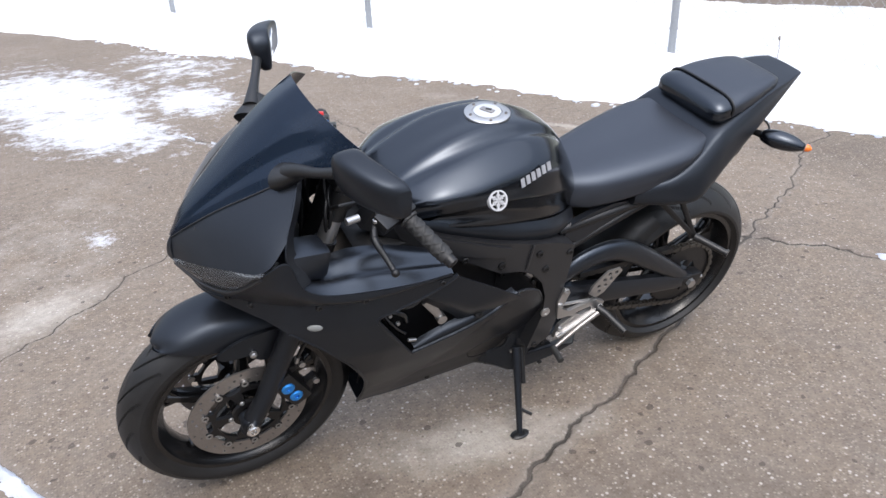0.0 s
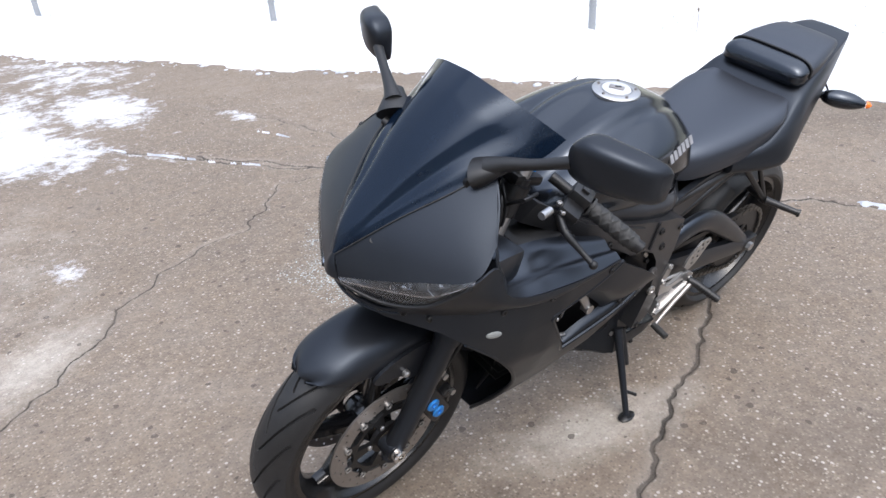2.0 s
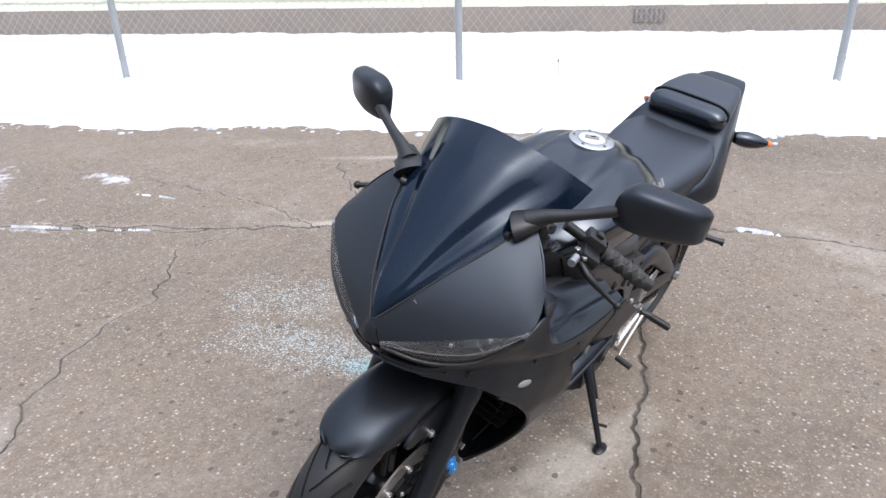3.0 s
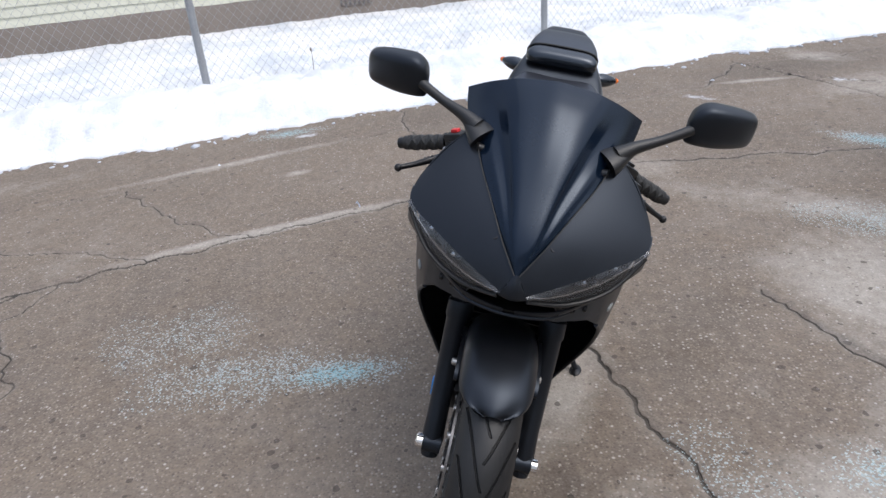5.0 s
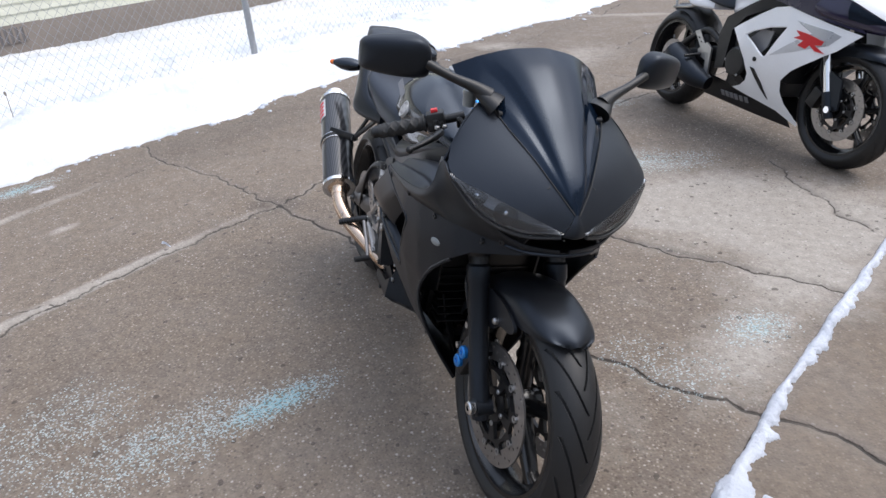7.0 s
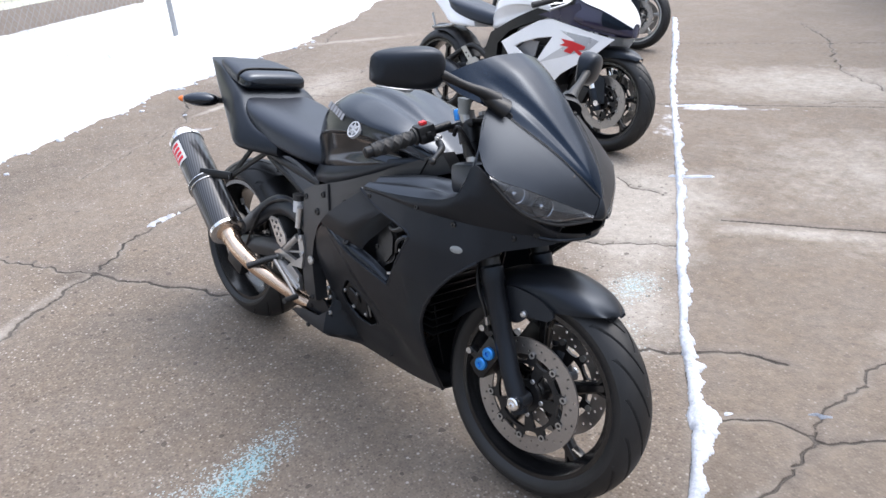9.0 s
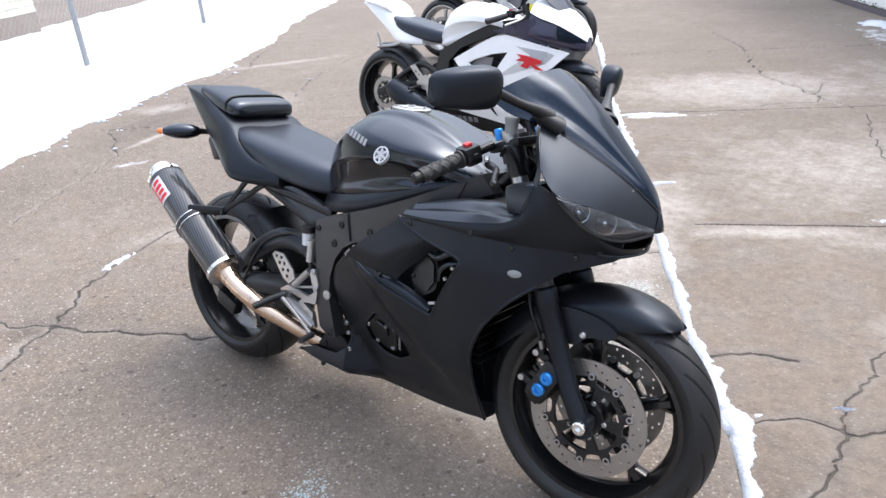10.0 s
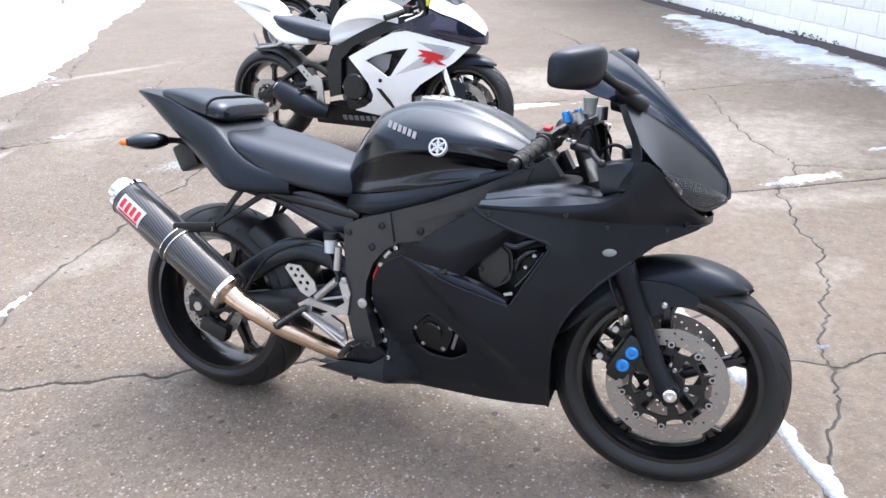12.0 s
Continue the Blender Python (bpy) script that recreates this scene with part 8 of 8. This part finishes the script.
def sport_bike(label, m, main, accent, rim_mat, seat_mat, sign):
    root = thing("motorcycle", label, "motorcycle", m, group="parked motorcycles")
    axle_f, axle_r = Vector((-0.03, 0, 0.2955)), Vector((-1.385, 0, 0.308))
    wheel(root, "front_wheel", axle_f, 0.292, 0.12, 0.098, (0.152, 0.108, (0.07, -0.07)), None, 6, 0.2, rim_mat, around=240, across=36)
    wheel(root, "rear_wheel", axle_r, 0.305, 0.178, 0.15, (0.11, 0.075, (-0.085,)), None, 6, 0.5, rim_mat, cuts=16, around=240, across=36)

    def leg(z, y):
        return Vector((-0.045 - 0.40 * (z - 0.28), y, z))
    for s in BOTH:
        y = s * 0.105
        fork = part("fork_leg", tube([leg(0.25, y), leg(0.33, y), leg(0.37, y)], [0.022, 0.028, 0.026], 18), MATTE_BLACK, root, "black fork foot with a bright tube")
        part("fork_tube", tube([leg(0.35, y), leg(0.60, y)], 0.0215, 18), CHROME, fork, "polished fork tube")
        part("fork_upper", tube([leg(0.57, y), leg(0.90, y)], 0.027, 18), CAST, fork)
        part("axle_nut", lathe([(y + s * 0.02, 0), (y + s * 0.02, 0.017), (y + s * 0.035, 0.016), (y + s * 0.035, 0)], 18, centre=(-0.03, 0, 0.2955)), CHROME, fork)
        part("fork_guard", plate([(-0.09, 0.47), (-0.01, 0.44), (0.01, 0.30), (-0.06, 0.27), (-0.11, 0.36)], 0.012, lambda x, z: s * 0.115, (), 0), MATTE_BLACK, fork)
        part("brake_caliper", block((-0.05, -0.026, -0.03), (0.05, 0.026, 0.03), 0.01, m=Matrix.Translation((-0.145, s * 0.095, 0.33)) @ Matrix.Rotation(radians(-65), 4, "Y")), CAST, root)
        part("brake_hose", tube([(-0.12, y, 0.38), (-0.15, y * 1.15, 0.47), (-0.18, y, 0.58)], 0.005, 8, 4), PLASTIC, root)
    rows = []
    for deg, hw, edge in ((34, 0.03, 0.30), (22, 0.07, 0.275), (5, 0.075, 0.255), (-20, 0.076, 0.25), (-45, 0.072, 0.262), (-68, 0.06, 0.29)):
        a = radians(deg)
        half = [(0, 0.316), (hw * 0.5, 0.312), (hw * 0.9, 0.298), (hw, edge)]
        rows.append([(r * math.sin(a) - 0.03, y, 0.2955 + r * math.cos(a)) for y, r in [(-y, r) for y, r in reversed(half[1:])] + half])
    part("front_fender", skin(rows, 4, 4, 0.003), MATTE_BLACK, root, "black front mudguard", sharp=60)
    side = [(-0.71, 0.578), (-0.595, 0.632), (-0.50, 0.68), (-0.409, 0.722), (-0.32, 0.735), (-0.173, 0.702), (0.02, 0.65), (-0.056, 0.567), (-0.142, 0.505), (-0.25, 0.435), (-0.31, 0.375), (-0.32, 0.32), (-0.30, 0.255), (-0.228, 0.168), (-0.238, 0.155), (-0.367, 0.205), (-0.508, 0.228), (-0.72, 0.257), (-0.636, 0.285), (-0.582, 0.32), (-0.562, 0.363), (-0.584, 0.432), (-0.635, 0.499)]
    win = [(-0.60, 0.562), (-0.534, 0.594), (-0.42, 0.628), (-0.312, 0.644), (-0.308, 0.632), (-0.36, 0.565), (-0.427, 0.474), (-0.455, 0.468), (-0.535, 0.523)]
    belly = [(-0.285, 0.135), (-0.30, 0.185), (-0.42, 0.222), (-0.56, 0.285), (-0.64, 0.34), (-0.76, 0.27), (-0.95, 0.285), (-1.03, 0.27), (-1.03, 0.155), (-0.55, 0.14)]
    for s in BOTH:
        pan = part("side_fairing", plate(side, 0.004, lambda x, z: s * other_side(x, z), [win], 0.03), main, root, "glossy side fairing with a triangular opening", sharp=30)
        part("opening_lip", tube([(x, s * (other_side(x, z) - 0.006), z) for x, z in win + win[:1]], 0.007, 8), main, pan)
        part("inner_duct", plate([(-0.60, 0.545), (-0.53, 0.60), (-0.44, 0.60), (-0.46, 0.52), (-0.51, 0.47)], 0.006, lambda x, z: s * 0.19, (), 0), GREY_MARK, pan, "grey duct behind the opening")
        part("lower_slot", plate([(-0.53, 0.405), (-0.50, 0.355), (-0.43, 0.265), (-0.415, 0.255), (-0.45, 0.33), (-0.50, 0.40)], 0.004, lambda x, z: s * (other_side(x, z) + 0.0045), (), 0.03), PLASTIC, pan, "dark slot in the fairing")
        bolt(root, (-0.50, s * (other_side(-0.5, 0.45) + 0.004), 0.45), (0, s, 0), 0.012, CAST)
        part("belly_panel", plate(belly, 0.004, lambda x, z: s * other_side(x, z) * 0.93, (), 0.05), PLASTIC, root, "black belly panel", sharp=30)
        strips(root, "belly_lettering", [((-0.80 + 0.042 * k, s * (other_side(-0.72 + 0.042 * k, 0.215) * 0.93 + 0.012), 0.205 + 0.001 * k), (1, 0, 0.03), (0, s * 0.5, 0.86), 0.028, 0.036) for k in range(6)], GREY_MARK, "grey lettering bars")
        # red mark with its grey shadow
        if sign:
            def on(x, z, o):
                return (x, s * (other_side(x, z) + o), z)
            for pts, o, mat_, nm in (([(-0.40, 0.486), (-0.25, 0.53), (-0.09, 0.585), (-0.05, 0.635), (-0.09, 0.652), (-0.26, 0.678), (-0.17, 0.63), (-0.27, 0.568)], 0.002, SILVER_PAINT, "grey_flash"),
                                     ([(-0.25, 0.634), (-0.187, 0.626), (-0.107, 0.602), (-0.115, 0.583), (-0.145, 0.578), (-0.096, 0.547), (-0.14, 0.552), (-0.168, 0.576), (-0.185, 0.555), (-0.228, 0.566), (-0.20, 0.592), (-0.255, 0.597), (-0.222, 0.612)], 0.005, RED_PART, "red_mark")):
                part(nm, plate(pts, 0.003, lambda x, z, o=o: s * (other_side(x, z) + o), (), 0.03), mat_, pan, smooth=True)
        frame = [(-0.30, 0.83), (-0.28, 0.77), (-0.45, 0.735), (-0.70, 0.64), (-0.79, 0.56), (-0.80, 0.35), (-0.88, 0.33), (-0.90, 0.52), (-0.86, 0.62), (-0.70, 0.70), (-0.47, 0.80)]
        part("frame_spar", plate(frame, 0.04, lambda x, z: s * interp(x, [(-0.9, 0.15), (-0.6, 0.175), (-0.3, 0.11)]), (), 0.08), CAST, root, "dark frame spar")
        cowl = [(0.03, 0.66), (-0.02, 0.715), (-0.13, 0.752), (-0.165, 0.83), (-0.25, 0.80), (-0.42, 0.752), (-0.30, 0.735), (-0.197, 0.712)]
        part("upper_side_panel", plate(cowl, 0.004, lambda x, z: s * (other_side(x, z) + 0.003), (), 0.03), accent, root, "dark upper side panel", sharp=30)
        part("clutch_cover", lathe([(s * 0.10, 0), (s * 0.10, 0.085), (s * 0.165, 0.082), (s * 0.178, 0.07), (s * 0.182, 0.03), (s * 0.18, 0)], 30, centre=(-0.70, 0, 0.40)), CAST, root, "round dark engine cover")
        for k in range(6):
            a = radians(60 * k)
            bolt(root, (-0.70 + 0.074 * math.cos(a), s * 0.172, 0.40 + 0.074 * math.sin(a)), (0, s, 0), 0.008, ALLOY if k % 2 else CAST)
        arm = part("swingarm_side", beam((-0.86, s * 0.11, 0.42), (-1.42, s * 0.118, 0.308), 0.036, 0.09, 0.03, 0.05), CAST, root, "black braced swingarm")
        part("swingarm_brace", tube([(-0.9, s * 0.115, 0.46), (-1.02, s * 0.118, 0.52), (-1.14, s * 0.118, 0.48), (-1.36, s * 0.118, 0.335)], 0.02, 12, 4), CAST, arm)
        foot = part("footrest_bracket", plate([(-1.05, 0.41), (-0.98, 0.46), (-0.93, 0.43), (-0.92, 0.30), (-0.90, 0.27), (-0.95, 0.255), (-0.965, 0.36), (-1.04, 0.38)], 0.012, lambda x, z: s * 0.16, (), 0), ALLOY, root, "bare alloy footrest bracket")
        part("heel_guard", plate([(-1.11, 0.505), (-1.07, 0.52), (-0.99, 0.44), (-1.03, 0.42)], 0.005, lambda x, z: s * 0.158, [ring(-1.06, 0.475, 0.008, 8), ring(-1.035, 0.455, 0.007, 8)], 0), ALLOY, foot)
        part("foot_peg", tube([(-1.02, s * 0.16, 0.385), (-1.04, s * 0.25, 0.37)], [0.011, 0.009], 12), PLASTIC, foot)
        end, inn = Vector((-0.425, s * 0.31, 0.80)), Vector((-0.30, s * 0.13, 0.865))
        bar = part("handlebar", tube([inn, end], 0.011, 12), CAST, root)
        part("grip", tube([inn.lerp(end, 0.42), inn.lerp(end, 0.98)], 0.0175, 16), GRIP, bar, "black rubber grip")
        part("switch_block", block((-0.02, -0.022, -0.02), (0.022, 0.022, 0.022), 0.007, m=Matrix.Translation(inn.lerp(end, 0.3))), PLASTIC, bar)
        part("stop_switch", block((-0.01, -0.008, 0.02), (0.008, 0.008, 0.03), 0.002, m=Matrix.Translation(inn.lerp(end, 0.3))), RED_PART, bar)
        part("control_lever", tube([(-0.25, s * 0.17, 0.84), (-0.245, s * 0.22, 0.82), (-0.30, s * 0.30, 0.785)], 0.007, 10, 4), ALLOY, root, "alloy control lever")
        part("tail_arm", tube([(-1.15, s * 0.07, 0.68), (-1.30, s * 0.08, 0.63), (-1.45, s * 0.085, 0.61)], 0.011, 10, 3), ALLOY, root, "bare alloy tail bracket arm")
    part("tail_crossbar", rod((-1.45, -0.10, 0.61), (-1.45, 0.10, 0.61), 0.010, 10), ALLOY, root)
    part("tail_upright", rod((-1.43, -0.09, 0.615), (-1.46, -0.095, 0.70), 0.008, 10), ALLOY, root)
    nose = [(0.062, [(0, 0.735), (0.02, 0.73), (0.034, 0.70), (0.03, 0.67), (0, 0.662)]), (0.02, [(0, 0.795), (0.07, 0.78), (0.10, 0.73), (0.09, 0.675), (0, 0.655)]), (-0.06, [(0, 0.865), (0.12, 0.84), (0.168, 0.775), (0.16, 0.69), (0, 0.66)]),
            (-0.15, [(0, 0.925), (0.145, 0.89), (0.205, 0.80), (0.205, 0.71), (0, 0.68)]), (-0.22, [(0, 0.94), (0.14, 0.92), (0.205, 0.83), (0.21, 0.72), (0, 0.70)])]
    nose = [(x + 0.02, h) for x, h in nose]
    cow = part("nose_fairing", loft(sections(nose), 4, nv=4), accent, root, "dark pointed nose fairing", sharp=60)
    cap = [[(x + 0.004, y * k, z + 0.004) for y, z in [(-p, q) for p, q in reversed(h[1:3])] + h[:3]] for (x, h), k in zip(nose, (1.0, 1.02, 1.02, 1.02, 1.02))]
    cap = [[(x, y, z if abs(y) < 0.6 * abs(r[0][1]) + 1e-6 else z + 0.3 * (r[1][2] - z)) for x, y, z in r] for r in cap]
    part("nose_cap", skin(cap, 4, 4, 0.003), main, cow, "glossy upper nose panel", sharp=60)
    for s in BOTH:
        lamp = [[(0.058, s * 0.034, 0.70), (0.05, s * 0.045, 0.685), (0.035, s * 0.06, 0.672)], [(0.015, s * 0.108, 0.735), (0.012, s * 0.112, 0.71), (0.008, s * 0.108, 0.688)], [(-0.055, s * 0.173, 0.78), (-0.055, s * 0.178, 0.745), (-0.05, s * 0.168, 0.705)], [(-0.12, s * 0.202, 0.785), (-0.12, s * 0.206, 0.76), (-0.115, s * 0.2, 0.725)]]
        part("headlight", skin([[(x + 0.024, y * 1.03, z + 0.012) for x, y, z in r] for r in lamp[:3]], 4, 4, 0.004), SCREEN, root, "dark headlight panel", sharp=60)
    scr = [[(-0.05 - 0.05 * k, y * w, 0.875 + 0.055 * k - 0.9 * (y * w) ** 2 * 2) for y in (-1, -0.6, -0.2, 0.2, 0.6, 1)] for k, w in ((0, 0.10), (1, 0.13), (2, 0.15), (3, 0.155), (4, 0.15))]
    part("windscreen", skin(scr, 4, 4, 0.003), SCREEN, root, "tinted windscreen", sharp=60)

    def shifted(rows, dx, dz, wy=1.0):
        return [(x + dx, [(y * wy, z + dz) for y, z in half]) for x, half in rows]
    part("fuel_tank", loft(sections(shifted(tank_half(0), -0.03, -0.05, 0.95)), 4, nv=4), main, root, "glossy fuel tank", sharp=60)
    part("fuel_cap", lathe([(0.90, 0), (0.90, 0.05), (0.918, 0.05), (0.92, 0.04), (0.92, 0)], 30, "z", (-0.66, 0, 0)), CAST, root)
    part("rider_seat", loft(sections(shifted(ROWS_KEPT["seat"], -0.03, -0.035, 0.95)), 4, nv=4), seat_mat, root, "dark grey rider seat", sharp=60)
    part("tail_fairing", loft(sections(shifted(ROWS_KEPT["tail"], 0.0, -0.05, 0.82)), 4, nv=4), main, root, "glossy tail fairing", sharp=60)
    part("seat_hump", loft(sections([(-1.31, [(0, 0.86), (0.09, 0.85), (0.10, 0.83), (0, 0.82)]), (-1.36, [(0, 0.915), (0.10, 0.89), (0.11, 0.85), (0, 0.84)]), (-1.5, [(0, 0.925), (0.085, 0.91), (0.09, 0.88), (0, 0.87)]), (-1.6, [(0, 0.915), (0.06, 0.91), (0.062, 0.90), (0, 0.895)])]), 4, nv=3), main, root, sharp=60)
    eng = block((-0.78, -0.14, 0.26), (-0.42, 0.14, 0.58), 0.03)
    block((-0.55, -0.12, 0.5), (-0.30, 0.12, 0.72), 0.03, eng)
    block((-0.90, -0.09, 0.35), (-0.72, 0.09, 0.66), 0.03, eng)
    part("engine", eng, CAST, root, "dark engine block")
    part("radiator", block((-0.34, -0.16, 0.36), (-0.30, 0.16, 0.66), 0.008), CAST, root)
    part("muffler", tube([(-0.90, -0.15, 0.235), (-1.02, -0.185, 0.27), (-1.15, -0.20, 0.335), (-1.22, -0.205, 0.378)], [0.04, 0.07, 0.075, 0.058], 24, 4), MATTE_BLACK, root, "short matte black silencer")
    part("muffler_tip", tube([(-1.215, -0.205, 0.374), (-1.235, -0.206, 0.386)], [0.032, 0.03], 20), ALLOY, root)
    part("rear_sprocket", lathe([(0.083, 0.05), (0.083, 0.11), (0.089, 0.11), (0.089, 0.05)], 44, closed=True, centre=(-1.385, 0, 0.308)), CHAIN, root)
    rows = []
    for deg in (10, -15, -40, -65):
        a = radians(deg)
        rows.append([(-1.385 - math.sin(a) * r, yy, 0.308 + math.cos(a) * r) for yy, r in ((-0.097, 0.29), (-0.06, 0.328), (0, 0.334), (0.06, 0.328), (0.097, 0.29))])
    part("rear_hugger", skin(rows, 4, 3, 0.003), PLASTIC, root, sharp=60)
    tilt = m.to_3x3().inverted() @ Vector((0, 0, 1))
    pv = Vector((-0.72, 0.13, 0.26))
    ground = pv.copy()
    ground.y = 0.27
    ground -= tilt * ((m @ ground).z - 0.004)
    part("side_stand", tube([pv, ground], [0.012, 0.009], 10), CAST, root)
    part("top_yoke", block((-0.30, -0.12, 0.86), (-0.22, 0.12, 0.88), 0.008), CAST, root)
    for k in range(4):
        yk = -0.09 + 0.06 * k
        part("control_cable", tube([(-0.28, yk, 0.86), (-0.21, yk * 1.2, 0.84), (-0.20, yk, 0.74), (-0.25, yk * 0.8, 0.66)], 0.005, 8, 4), PLASTIC, root)
    part("reservoir", lathe([(0, 0), (0, 0.02), (0.035, 0.021), (0.036, 0)], 18, "z", (-0.22, -0.14, 0.87)), YELLOW_PART if sign else SILVER_PAINT, root)
    return root


sport_bike("white sport motorcycle with a red mark on its fairing", Matrix.Translation((-1.35, 2.375, 0)) @ Matrix.Rotation(radians(-9), 4, "X"), WHITE_PAINT, PURPLE_PAINT, RIM_BLACK, VINYL, True)
sport_bike("silver and violet sport motorcycle with bright wheels", Matrix.Translation((-2.77, 5.03, 0)) @ Matrix.Rotation(radians(9), 4, "Z") @ Matrix.Rotation(radians(-10), 4, "X"), SILVER_PAINT, PURPLE_PAINT, ALLOY, VINYL, False)
